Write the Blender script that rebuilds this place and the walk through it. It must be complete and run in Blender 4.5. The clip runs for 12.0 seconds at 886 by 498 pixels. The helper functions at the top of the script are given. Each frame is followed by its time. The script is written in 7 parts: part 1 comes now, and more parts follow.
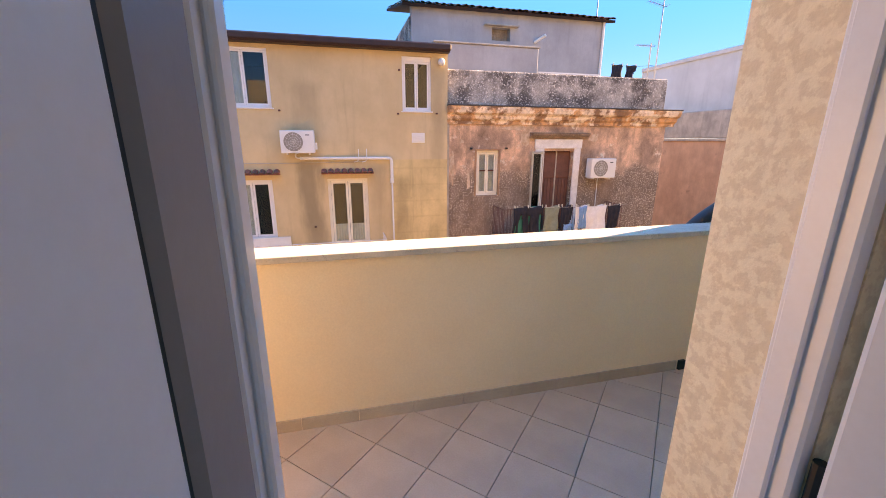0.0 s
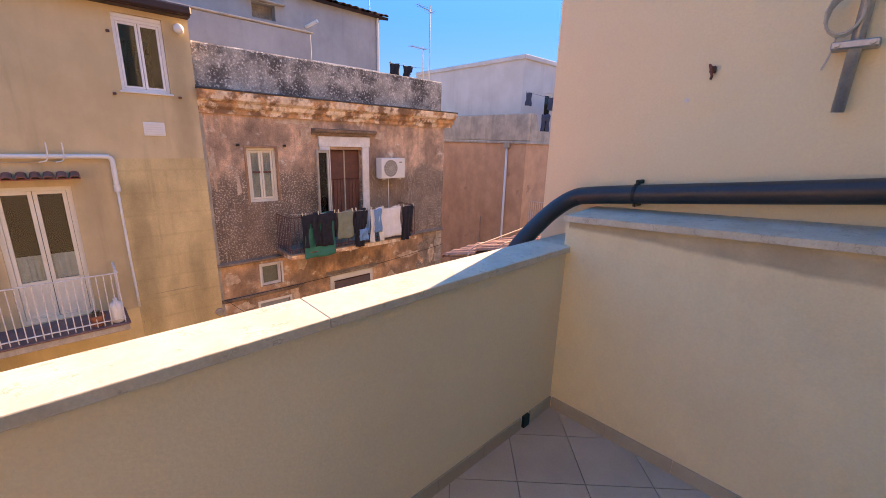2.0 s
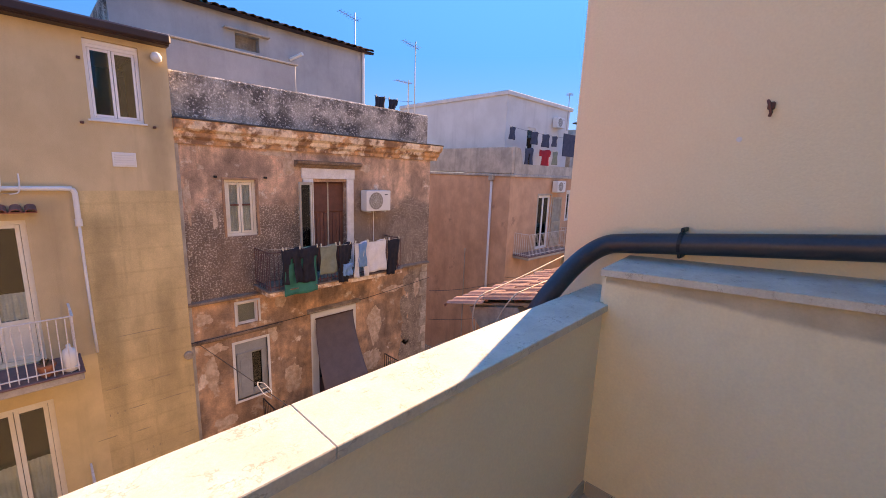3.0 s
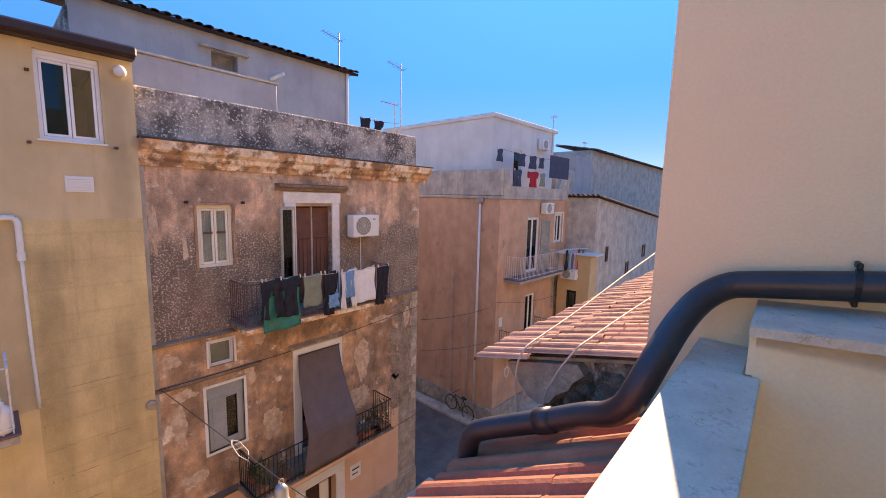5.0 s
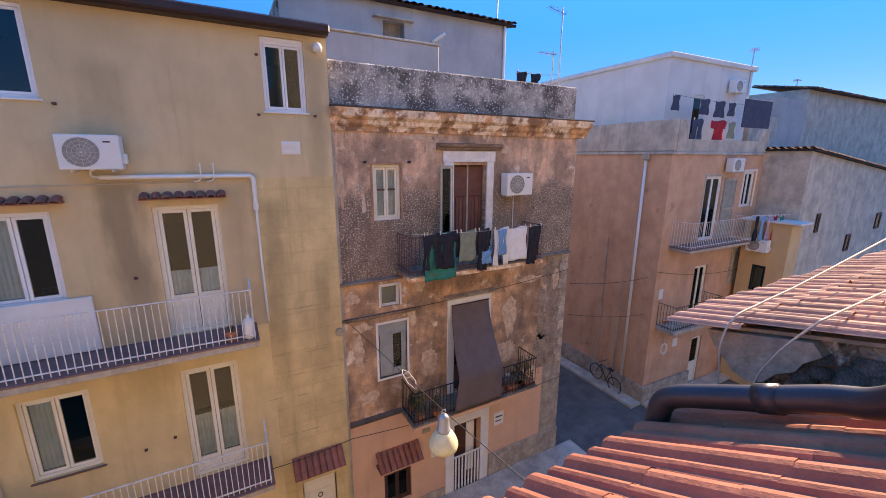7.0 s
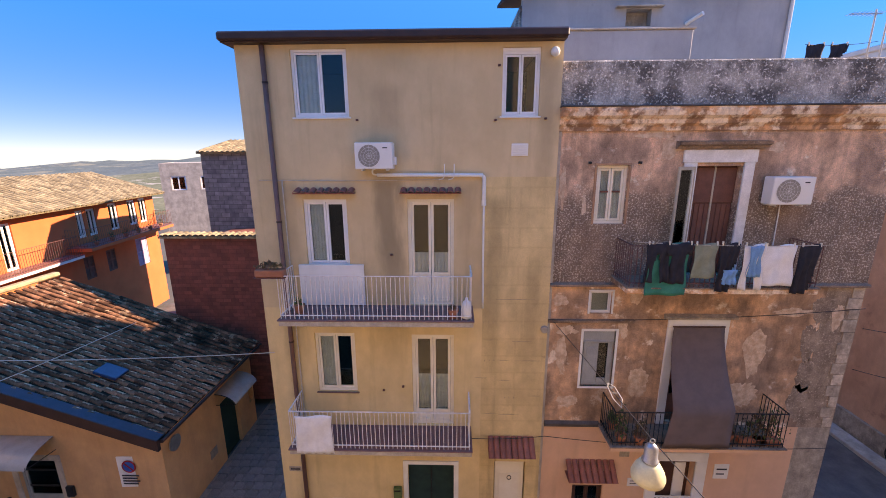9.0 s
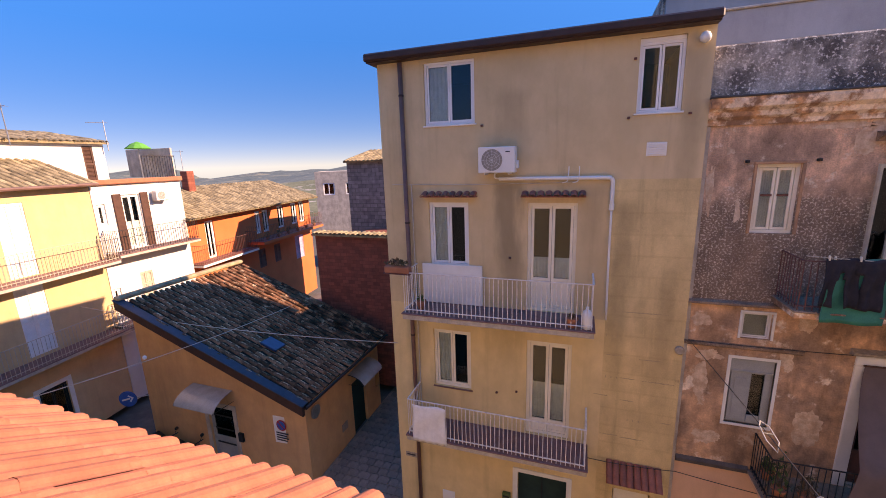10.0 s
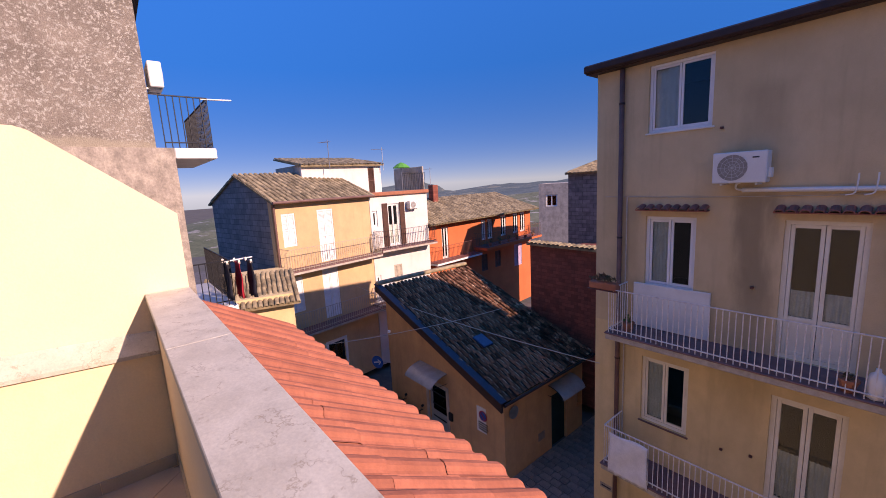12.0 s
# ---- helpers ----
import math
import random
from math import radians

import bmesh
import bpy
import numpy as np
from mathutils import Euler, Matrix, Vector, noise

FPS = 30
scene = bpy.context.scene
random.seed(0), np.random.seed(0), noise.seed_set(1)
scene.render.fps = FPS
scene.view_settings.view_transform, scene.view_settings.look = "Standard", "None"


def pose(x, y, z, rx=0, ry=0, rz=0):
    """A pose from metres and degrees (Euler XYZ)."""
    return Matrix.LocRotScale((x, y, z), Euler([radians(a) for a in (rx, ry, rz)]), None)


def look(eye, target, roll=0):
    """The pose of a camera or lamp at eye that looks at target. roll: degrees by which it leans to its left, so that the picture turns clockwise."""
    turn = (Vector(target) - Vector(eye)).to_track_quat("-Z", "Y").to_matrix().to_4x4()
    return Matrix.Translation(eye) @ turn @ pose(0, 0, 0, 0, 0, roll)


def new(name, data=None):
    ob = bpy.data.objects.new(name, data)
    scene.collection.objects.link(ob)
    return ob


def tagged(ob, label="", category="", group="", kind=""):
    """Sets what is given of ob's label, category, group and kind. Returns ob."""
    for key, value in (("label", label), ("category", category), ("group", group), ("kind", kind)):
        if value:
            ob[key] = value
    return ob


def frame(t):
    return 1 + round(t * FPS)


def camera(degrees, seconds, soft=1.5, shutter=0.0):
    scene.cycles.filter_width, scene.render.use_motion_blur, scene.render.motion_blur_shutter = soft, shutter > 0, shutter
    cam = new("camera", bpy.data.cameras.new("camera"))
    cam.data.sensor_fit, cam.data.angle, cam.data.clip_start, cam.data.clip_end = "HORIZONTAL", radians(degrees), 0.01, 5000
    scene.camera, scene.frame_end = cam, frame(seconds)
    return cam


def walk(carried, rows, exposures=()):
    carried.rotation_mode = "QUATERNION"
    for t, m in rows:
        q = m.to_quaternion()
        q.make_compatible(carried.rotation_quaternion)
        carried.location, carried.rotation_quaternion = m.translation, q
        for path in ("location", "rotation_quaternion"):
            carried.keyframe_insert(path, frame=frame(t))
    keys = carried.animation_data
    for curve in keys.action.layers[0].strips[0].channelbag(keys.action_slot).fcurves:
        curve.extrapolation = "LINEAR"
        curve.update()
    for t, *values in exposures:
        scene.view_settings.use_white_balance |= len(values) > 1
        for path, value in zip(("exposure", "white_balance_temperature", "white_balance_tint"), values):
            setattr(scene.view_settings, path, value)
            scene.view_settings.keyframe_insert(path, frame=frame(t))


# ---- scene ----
cam = camera(96.1, 12.0, soft=0.9)
EXPO = [(0, 3.68, 15500, 30), (0.5, 3.38, 13600, 26), (1, 3.28, 13500, 29), (1.5, 3.25, 13200, 33), (2.5, 3.14, 13100, 34), (3, 3.1, 12400, 34), (5, 3.08, 11600, 30), (5.5, 3.1, 11300, 27), (7, 3.0, 9300, 24), (9, 3.02, 9700, 28), (9.5, 2.92, 10000, 33), (10.5, 2.42, 10200, 36), (12, 1.95, 8000, 41)]
PATH = [
    (0, (0.534, 2.158, 1.632), (1.013, 4.028, 1.106), 0.2),
    (0.5, (0.686, 2.39, 1.6), (1.409, 4.168, 1.036), 1.6),
    (1, (0.887, 2.66, 1.564), (1.852, 4.302, 0.954), 3.1),
    (1.5, (1.009, 2.893, 1.574), (2.193, 4.397, 0.993), 2.9),
    (2, (1.131, 3.164, 1.605), (2.467, 4.559, 1.089), 1.7),
    (2.5, (1.218, 3.38, 1.642), (2.619, 4.735, 1.197), 1.3),
    (3, (1.27, 3.558, 1.648), (2.694, 4.912, 1.279), 2.1),
    (5, (1.55, 4.225, 1.616), (3.048, 5.526, 1.363), 1.4),
    (5.5, (1.515, 4.283, 1.604), (2.942, 5.653, 1.309), 1.3),
    (6, (1.486, 4.318, 1.586), (2.789, 5.793, 1.234), 1.0),
    (6.5, (1.434, 4.34, 1.579), (2.57, 5.933, 1.166), 0.4),
    (7, (1.368, 4.367, 1.541), (2.298, 6.079, 1.09), 0.2),
    (9, (1.214, 4.264, 1.624), (1.16, 6.208, 1.159), -0.3),
    (9.5, (1.177, 4.209, 1.611), (0.842, 6.128, 1.157), -1.0),
    (10, (1.267, 4.193, 1.592), (0.623, 6.037, 1.163), -1.8),
    (10.5, (1.373, 4.158, 1.612), (0.43, 5.877, 1.215), -2.7),
    (11, (1.501, 4.156, 1.596), (0.296, 5.713, 1.242), -3.1),
    (11.5, (1.591, 4.107, 1.606), (0.196, 5.501, 1.274), -3.2),
    (12, (1.68, 4.171, 1.6), (0.152, 5.42, 1.273), -3.1),
]
walk(cam, [(t, look(eye, target, roll)) for t, eye, target, roll in PATH], exposures=EXPO)

# ---- world, sun ----
SUN_AZ, SUN_EL = 73.6, 27.0   # degrees to the right of +y, above the horizon
world = bpy.data.worlds.new("world")
scene.world = world
world.use_nodes = True
wn = world.node_tree
sky = wn.nodes.new("ShaderNodeTexSky")
sky.sky_type = "NISHITA"
sky.sun_disc = False
sky.sun_elevation = radians(SUN_EL)
sky.sun_rotation = radians(SUN_AZ)
sky.altitude = 1500
sky.air_density, sky.dust_density, sky.ozone_density = 0.5, 0.0, 2.0
sat = wn.nodes.new("ShaderNodeHueSaturation")
sat.inputs["Saturation"].default_value, sat.inputs["Value"].default_value = 1.9, 1.4
sat.inputs["Hue"].default_value = 0.515
soft_sky = wn.nodes.new("ShaderNodeGamma")
soft_sky.inputs["Gamma"].default_value = 0.58
wn.links.new(sky.outputs[0], soft_sky.inputs[0])
wn.links.new(soft_sky.outputs[0], sat.inputs["Color"])
# clear dry air: the pale glow near the horizon stays low
way = wn.nodes.new("ShaderNodeTexCoord")
height = wn.nodes.new("ShaderNodeSeparateXYZ")
clear = wn.nodes.new("ShaderNodeMapRange")
clear.interpolation_type = "SMOOTHSTEP"
clear.inputs["From Min"].default_value, clear.inputs["From Max"].default_value = -0.1, 0.9
air = wn.nodes.new("ShaderNodeMix")
air.data_type = "RGBA"
air.inputs[6].default_value, air.inputs[7].default_value = (0.205, 0.21, 0.225, 1), (1, 1, 1, 1)
dim = wn.nodes.new("ShaderNodeVectorMath")
dim.operation = "MULTIPLY"
wn.links.new(way.outputs["Generated"], height.inputs[0])
wn.links.new(height.outputs["Z"], clear.inputs["Value"])
wn.links.new(sat.outputs[0], dim.inputs[0])
wn.links.new(clear.outputs[0], air.inputs["Factor"])
wn.links.new(air.outputs[2], dim.inputs[1])
wn.links.new(dim.outputs[0], wn.nodes["Background"].inputs[0])
wn.nodes["Background"].inputs[1].default_value = 0.15
sun_data = bpy.data.lights.new("sun", "SUN")
sun_data.energy, sun_data.angle, sun_data.color = 1.6, radians(0.53), (1.0, 0.93, 0.82)
sun = new("sun", sun_data)
sun_dir = Vector((math.sin(radians(SUN_AZ)) * math.cos(radians(SUN_EL)), math.cos(radians(SUN_AZ)) * math.cos(radians(SUN_EL)), math.sin(radians(SUN_EL))))
sun.matrix_world = look(sun_dir * 60, (0, 0, 0))

# ---- materials ----
def mat(name, c1, c2=None, scale=3.0, rough=0.85, bump=0.15, fine=60.0, metal=0.0, streak=0.0, c3=None, patch=0.55, patch_scale=1.2, var=0.12, random_piece=0.0, bump_dist=0.01, soft=0.18, spec=0.3, low=None, brick=None, stains=(), mid=0.0, mid_scale=5.0, speck=0.0, veins=None):
    """Two tones mixed by a broad noise, fine grain, optional vertical streaks and patches of a third tone, with relief."""
    m = bpy.data.materials.new(name)
    m.use_nodes = True
    nt = m.node_tree
    n, l = nt.nodes, nt.links
    bs = n["Principled BSDF"]
    bs.inputs["Roughness"].default_value = rough
    bs.inputs["Metallic"].default_value = metal
    bs.inputs["Specular IOR Level"].default_value = spec
    tc = n.new("ShaderNodeTexCoord")
    co = tc.outputs["Object"]

    def noise_of(sc, detail=5.0, stretch=None, rr=0.6):
        t = n.new("ShaderNodeTexNoise")
        t.inputs["Scale"].default_value, t.inputs["Detail"].default_value, t.inputs["Roughness"].default_value = sc, detail, rr
        if stretch:
            mp = n.new("ShaderNodeMapping")
            mp.inputs["Scale"].default_value = stretch
            l.new(co, mp.inputs["Vector"])
            l.new(mp.outputs[0], t.inputs["Vector"])
        else:
            l.new(co, t.inputs["Vector"])
        return t.outputs["Fac"]

    def ramp(src, a, b):
        r = n.new("ShaderNodeMapRange")
        r.inputs["From Min"].default_value, r.inputs["From Max"].default_value = a, b
        r.interpolation_type = "SMOOTHSTEP"
        l.new(src, r.inputs["Value"])
        return r.outputs["Result"]

    def mix(fac, a, b, mode="MIX"):
        x = n.new("ShaderNodeMix")
        x.data_type, x.blend_type = "RGBA", mode
        if isinstance(fac, float):
            x.inputs["Factor"].default_value = fac
        else:
            l.new(fac, x.inputs["Factor"])
        for sock, v in (("A", a), ("B", b)):
            if isinstance(v, tuple):
                x.inputs[6 if sock == "A" else 7].default_value = (*v[:3], 1)
            else:
                l.new(v, x.inputs[6 if sock == "A" else 7])
        return x.outputs[2]

    c2 = c2 or tuple(v * 0.8 for v in c1)
    col = mix(ramp(noise_of(scale), 0.5 - soft, 0.5 + soft), c1, c2)
    if streak:
        s = n.new("ShaderNodeMath")
        s.operation = "MULTIPLY"
        s.inputs[1].default_value = streak
        l.new(ramp(noise_of(1.6, 4.0, (2.2, 2.2, 0.16)), 0.52, 0.75), s.inputs[0])
        col = mix(s.outputs[0], col, tuple(v * 0.45 for v in c1))
    if c3:
        col = mix(ramp(noise_of(patch_scale, 7.0, None, 0.65), patch, patch + 0.09), col, c3)
    if veins:
        # thin broken brown veins where a noise crosses its middle value
        vs_, vc, vk = veins
        off = n.new("ShaderNodeMath")
        off.operation = "SUBTRACT"
        off.inputs[1].default_value = 0.5
        l.new(noise_of(vs_, 5.0, None, 0.62), off.inputs[0])
        mag = n.new("ShaderNodeMath")
        mag.operation = "ABSOLUTE"
        l.new(off.outputs[0], mag.inputs[0])
        gate = n.new("ShaderNodeMath")
        gate.operation = "MULTIPLY"
        l.new(ramp(mag.outputs[0], 0.0, 0.016), gate.inputs[0])
        gate.inputs[1].default_value = -vk
        some = n.new("ShaderNodeMath")
        some.operation = "MULTIPLY_ADD"
        some.inputs[1].default_value = 1.0
        some.inputs[2].default_value = vk
        l.new(gate.outputs[0], some.inputs[0])
        both = n.new("ShaderNodeMath")
        both.operation = "MULTIPLY"
        l.new(some.outputs[0], both.inputs[0])
        l.new(ramp(noise_of(vs_ * 0.8, 3.0), 0.44, 0.60), both.inputs[1])
        col = mix(both.outputs[0], col, vc)
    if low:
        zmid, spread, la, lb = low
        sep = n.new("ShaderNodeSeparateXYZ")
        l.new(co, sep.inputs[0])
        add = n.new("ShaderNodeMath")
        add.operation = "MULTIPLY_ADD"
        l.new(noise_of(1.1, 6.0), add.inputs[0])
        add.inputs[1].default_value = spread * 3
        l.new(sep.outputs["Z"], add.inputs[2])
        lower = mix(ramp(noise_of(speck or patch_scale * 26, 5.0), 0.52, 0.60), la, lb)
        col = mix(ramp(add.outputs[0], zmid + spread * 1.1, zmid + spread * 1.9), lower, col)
    if brick:
        bw, bh, mortar, axis, second = brick
        sp = n.new("ShaderNodeSeparateXYZ")
        l.new(co, sp.inputs[0])
        cb = n.new("ShaderNodeCombineXYZ")
        l.new(sp.outputs[axis], cb.inputs["X"])
        l.new(sp.outputs["Z"], cb.inputs["Y"])
        bt = n.new("ShaderNodeTexBrick")
        bt.inputs["Scale"].default_value = 1.0
        bt.inputs["Brick Width"].default_value, bt.inputs["Row Height"].default_value = bw, bh
        bt.inputs["Mortar Size"].default_value = bh * 0.05
        bt.inputs["Color1"].default_value = (1, 1, 1, 1)
        bt.inputs["Color2"].default_value = (second, second, second, 1)
        bt.inputs["Mortar"].default_value = (*mortar, 1)
        l.new(cb.outputs[0], bt.inputs["Vector"])
        col = mix(1.0, col, bt.outputs["Color"], "MULTIPLY")
    for (sx, sw, ztop, zlen, dark) in stains:
        # a run of dirt below a leak, ragged sides, fading downwards
        sp2 = n.new("ShaderNodeSeparateXYZ")
        l.new(co, sp2.inputs[0])
        wob = n.new("ShaderNodeMath")
        wob.operation = "MULTIPLY_ADD"
        l.new(noise_of(1.8, 5.0, (1.5, 1.5, 0.35)), wob.inputs[0])
        wob.inputs[1].default_value = sw * 1.6
        l.new(sp2.outputs["X"], wob.inputs[2])
        sb = n.new("ShaderNodeMath")
        sb.operation = "SUBTRACT"
        l.new(wob.outputs[0], sb.inputs[0])
        sb.inputs[1].default_value = sx + sw * 0.8
        ab = n.new("ShaderNodeMath")
        ab.operation = "ABSOLUTE"
        l.new(sb.outputs[0], ab.inputs[0])
        side = ramp(ab.outputs[0], sw, sw * 0.25)
        below = ramp(sp2.outputs["Z"], ztop + 0.15, ztop - 0.1)
        fade = ramp(sp2.outputs["Z"], ztop - zlen, ztop - zlen * 0.35)
        mu = n.new("ShaderNodeMath")
        mu.operation = "MULTIPLY"
        l.new(side, mu.inputs[0])
        l.new(below, mu.inputs[1])
        m3 = n.new("ShaderNodeMath")
        m3.operation = "MULTIPLY"
        l.new(mu.outputs[0], m3.inputs[0])
        l.new(fade, m3.inputs[1])
        m4 = n.new("ShaderNodeMath")
        m4.operation = "MULTIPLY"
        l.new(m3.outputs[0], m4.inputs[0])
        m4.inputs[1].default_value = dark
        col = mix(m4.outputs[0], col, tuple(v * 0.38 for v in c1))
    if mid:
        # blotches of damp, repairs and wear between the broad tone and the grain
        mr = n.new("ShaderNodeMapRange")
        mr.inputs["From Min"].default_value, mr.inputs["From Max"].default_value = 0.32, 0.68
        mr.inputs["To Min"].default_value, mr.inputs["To Max"].default_value = 1 - mid, 1 + mid
        l.new(noise_of(mid_scale, 8.0, (1.0, 1.0, 0.6), 0.72), mr.inputs["Value"])
        hm = n.new("ShaderNodeHueSaturation")
        l.new(col, hm.inputs["Color"])
        l.new(mr.outputs[0], hm.inputs["Value"])
        col = hm.outputs[0]
    grain = n.new("ShaderNodeMapRange")
    grain.inputs["From Min"].default_value, grain.inputs["From Max"].default_value = 0.25, 0.75
    grain.inputs["To Min"].default_value, grain.inputs["To Max"].default_value = 1 - var, 1 + var
    f = noise_of(fine, 4.0)
    l.new(f, grain.inputs["Value"])
    hs = n.new("ShaderNodeHueSaturation")
    l.new(col, hs.inputs["Color"])
    l.new(grain.outputs["Result"], hs.inputs["Value"])
    out = hs.outputs[0]
    if random_piece:
        oi = n.new("ShaderNodeObjectInfo")
        rr = n.new("ShaderNodeMapRange")
        rr.inputs["To Min"].default_value, rr.inputs["To Max"].default_value = 1 - random_piece, 1 + random_piece
        l.new(oi.outputs["Random"], rr.inputs["Value"])
        isl = n.new("ShaderNodeNewGeometry")
        r2 = n.new("ShaderNodeMapRange")
        r2.inputs["To Min"].default_value, r2.inputs["To Max"].default_value = 1 - random_piece, 1 + random_piece
        l.new(isl.outputs["Random Per Island"], r2.inputs["Value"])
        mm = n.new("ShaderNodeMath")
        mm.operation = "MULTIPLY"
        l.new(rr.outputs[0], mm.inputs[0])
        l.new(r2.outputs[0], mm.inputs[1])
        h2 = n.new("ShaderNodeHueSaturation")
        l.new(out, h2.inputs["Color"])
        l.new(mm.outputs[0], h2.inputs["Value"])
        out = h2.outputs[0]
    l.new(out, bs.inputs["Base Color"])
    if bump:
        bp = n.new("ShaderNodeBump")
        bp.inputs["Strength"].default_value, bp.inputs["Distance"].default_value = bump, bump_dist
        l.new(f, bp.inputs["Height"])
        l.new(bp.outputs[0], bs.inputs["Normal"])
    return m


def glass_mat():
    m = bpy.data.materials.new("window_glass")
    m.use_nodes = True
    n, l = m.node_tree.nodes, m.node_tree.links
    n.remove(n["Principled BSDF"])
    tr, gl, mx, fr = n.new("ShaderNodeBsdfTransparent"), n.new("ShaderNodeBsdfGlossy"), n.new("ShaderNodeMixShader"), n.new("ShaderNodeFresnel")
    tr.inputs[0].default_value = (0.86, 0.9, 0.88, 1)
    gl.inputs["Roughness"].default_value = 0.02
    fr.inputs[0].default_value = 1.5
    l.new(fr.outputs[0], mx.inputs[0])
    l.new(tr.outputs[0], mx.inputs[1])
    l.new(gl.outputs[0], mx.inputs[2])
    l.new(mx.outputs[0], n["Material Output"].inputs[0])
    return m


M_CREAM = mat("cream_render", (0.85, 0.70, 0.48), (0.81, 0.66, 0.45), 1.3, 0.9, 0.12, 90, var=0.05)
M_CREAM_DAMP = mat("damp_cream_render", (0.86, 0.70, 0.45), (0.80, 0.64, 0.405), 1.3, 0.9, 0.15, 90, var=0.05, streak=0.08, c3=(0.50, 0.40, 0.27), patch=0.70, patch_scale=3.5, mid=0.05, mid_scale=3)
M_STUCCO = mat("mottled_stucco", (0.90, 0.78, 0.57), (0.80, 0.665, 0.465), 32, 0.75, 0.3, 55, soft=0.05, var=0.05)
M_PEACH = mat("peach_render", (0.87, 0.72, 0.475), (0.83, 0.68, 0.445), 0.8, 0.9, 0.2, 90, var=0.04)
M_CAP = mat("travertine_coping", (0.62, 0.565, 0.455), (0.53, 0.475, 0.375), 6, 0.6, 0.07, 110, c3=(0.42, 0.35, 0.26), patch=0.61, patch_scale=24, var=0.1, mid=0.10, mid_scale=9, veins=(7, (0.30, 0.23, 0.16), 0.55))
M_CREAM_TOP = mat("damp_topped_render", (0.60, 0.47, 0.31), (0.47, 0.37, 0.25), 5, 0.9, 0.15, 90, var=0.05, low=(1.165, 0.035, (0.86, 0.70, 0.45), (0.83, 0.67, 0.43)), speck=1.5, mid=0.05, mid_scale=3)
M_FLOOR = mat("floor_tile", (0.56, 0.455, 0.36), (0.47, 0.375, 0.295), 2.5, 0.45, 0.1, 120, var=0.06, random_piece=0.04)
M_SKIRT = mat("skirting_tile", (0.50, 0.42, 0.32), (0.44, 0.36, 0.27), 3, 0.5, 0.1, 120, var=0.05, random_piece=0.05)
M_GROUT = mat("grout", (0.33, 0.27, 0.21), None, 8, 0.95)
M_PIPE = mat("black_plastic", (0.022, 0.022, 0.028), (0.035, 0.034, 0.038), 4, 0.42, 0.05, 80, var=0.2, spec=0.5)
M_WHITE = mat("white_paint", (0.78, 0.77, 0.73), (0.70, 0.68, 0.63), 2, 0.5, 0.08, 60, var=0.04)
M_PVC = mat("white_frame", (0.80, 0.80, 0.80), (0.75, 0.75, 0.75), 2, 0.3, 0.02, 60, var=0.02, spec=0.5)
M_FRAMEGREY = mat("grey_door_panel", (0.82, 0.81, 0.79), (0.78, 0.77, 0.75), 2, 0.45, 0.03, 60, var=0.02)
M_BRONZE = mat("black_metal", (0.02, 0.02, 0.022), None, 4, 0.45, 0.05, 60)
M_CREAMFRAME = mat("cream_frame", (0.82, 0.76, 0.63), (0.76, 0.69, 0.55), 3, 0.55, 0.1, 60, var=0.06)
M_GLASS = glass_mat()
# near-black room surfaces: the unlit interior is put into the colour
M_DARK = mat("painted_room_shade", (0.018, 0.016, 0.015), (0.012, 0.012, 0.012), 1.5, 0.9)
M_CURTAIN = mat("curtain_cloth", (0.78, 0.76, 0.72), (0.66, 0.64, 0.60), 6, 0.9, 0.2, 40)
M_A = mat("ochre_render", (0.66, 0.50, 0.295), (0.56, 0.42, 0.24), 0.5, 0.95, 0.35, 70, streak=0.3, var=0.07, stains=((2.95, 0.42, 9.2, 3.6, 0.75), (0.8, 0.3, 9.1, 2.5, 0.35), (4.6, 0.35, 9.1, 2.0, 0.3), (3.0, 0.5, 11.0, 1.8, 0.3), (6.2, 0.3, 11.5, 4.0, 0.35)), mid=0.07, mid_scale=2.5)
M_A_LOW = mat("yellow_render", (0.74, 0.56, 0.30), (0.65, 0.49, 0.255), 0.6, 0.95, 0.3, 70, streak=0.3, var=0.07, stains=((2.9, 0.5, 6.2, 2.2, 0.35), (0.7, 0.4, 6.2, 1.8, 0.3), (2.8, 0.9, 3.15, 1.0, 0.35)), mid=0.09, mid_scale=2.5)
M_A_OLD = mat("old_ochre_render", (0.71, 0.53, 0.27), (0.60, 0.44, 0.225), 0.9, 0.95, 0.5, 45, streak=0.45, c3=(0.38, 0.27, 0.15), patch=0.64, patch_scale=3.0, var=0.12, brick=(2.3, 0.43, (0.94, 0.93, 0.92), "X", 0.985), stains=((5.2, 0.3, 8.8, 5.0, 0.45), (6.1, 0.25, 7.5, 4.0, 0.35)), mid=0.14, mid_scale=3)
M_BROWN = mat("dark_brown_metal", (0.055, 0.03, 0.024), (0.04, 0.022, 0.02), 4, 0.5, 0.1, 40)
M_COPPER = mat("brown_downpipe", (0.20, 0.11, 0.09), (0.15, 0.08, 0.065), 3, 0.55, 0.1, 40)
M_CLAYDARK = mat("dark_clay", (0.34, 0.12, 0.085), (0.22, 0.085, 0.062), 5, 0.85, 0.4, 30, random_piece=0.15)
M_SLAB = mat("balcony_slab", (0.50, 0.44, 0.36), (0.40, 0.34, 0.28), 3, 0.9, 0.3, 40, streak=0.3, mid=0.2, mid_scale=4)
M_BALTILE = mat("balcony_tile", (0.24, 0.125, 0.115), (0.18, 0.095, 0.09), 5, 0.6, 0.1, 40)
M_RAIL = mat("rail_paint", (0.82, 0.78, 0.72), (0.62, 0.54, 0.48), 6, 0.55, 0.1, 60)
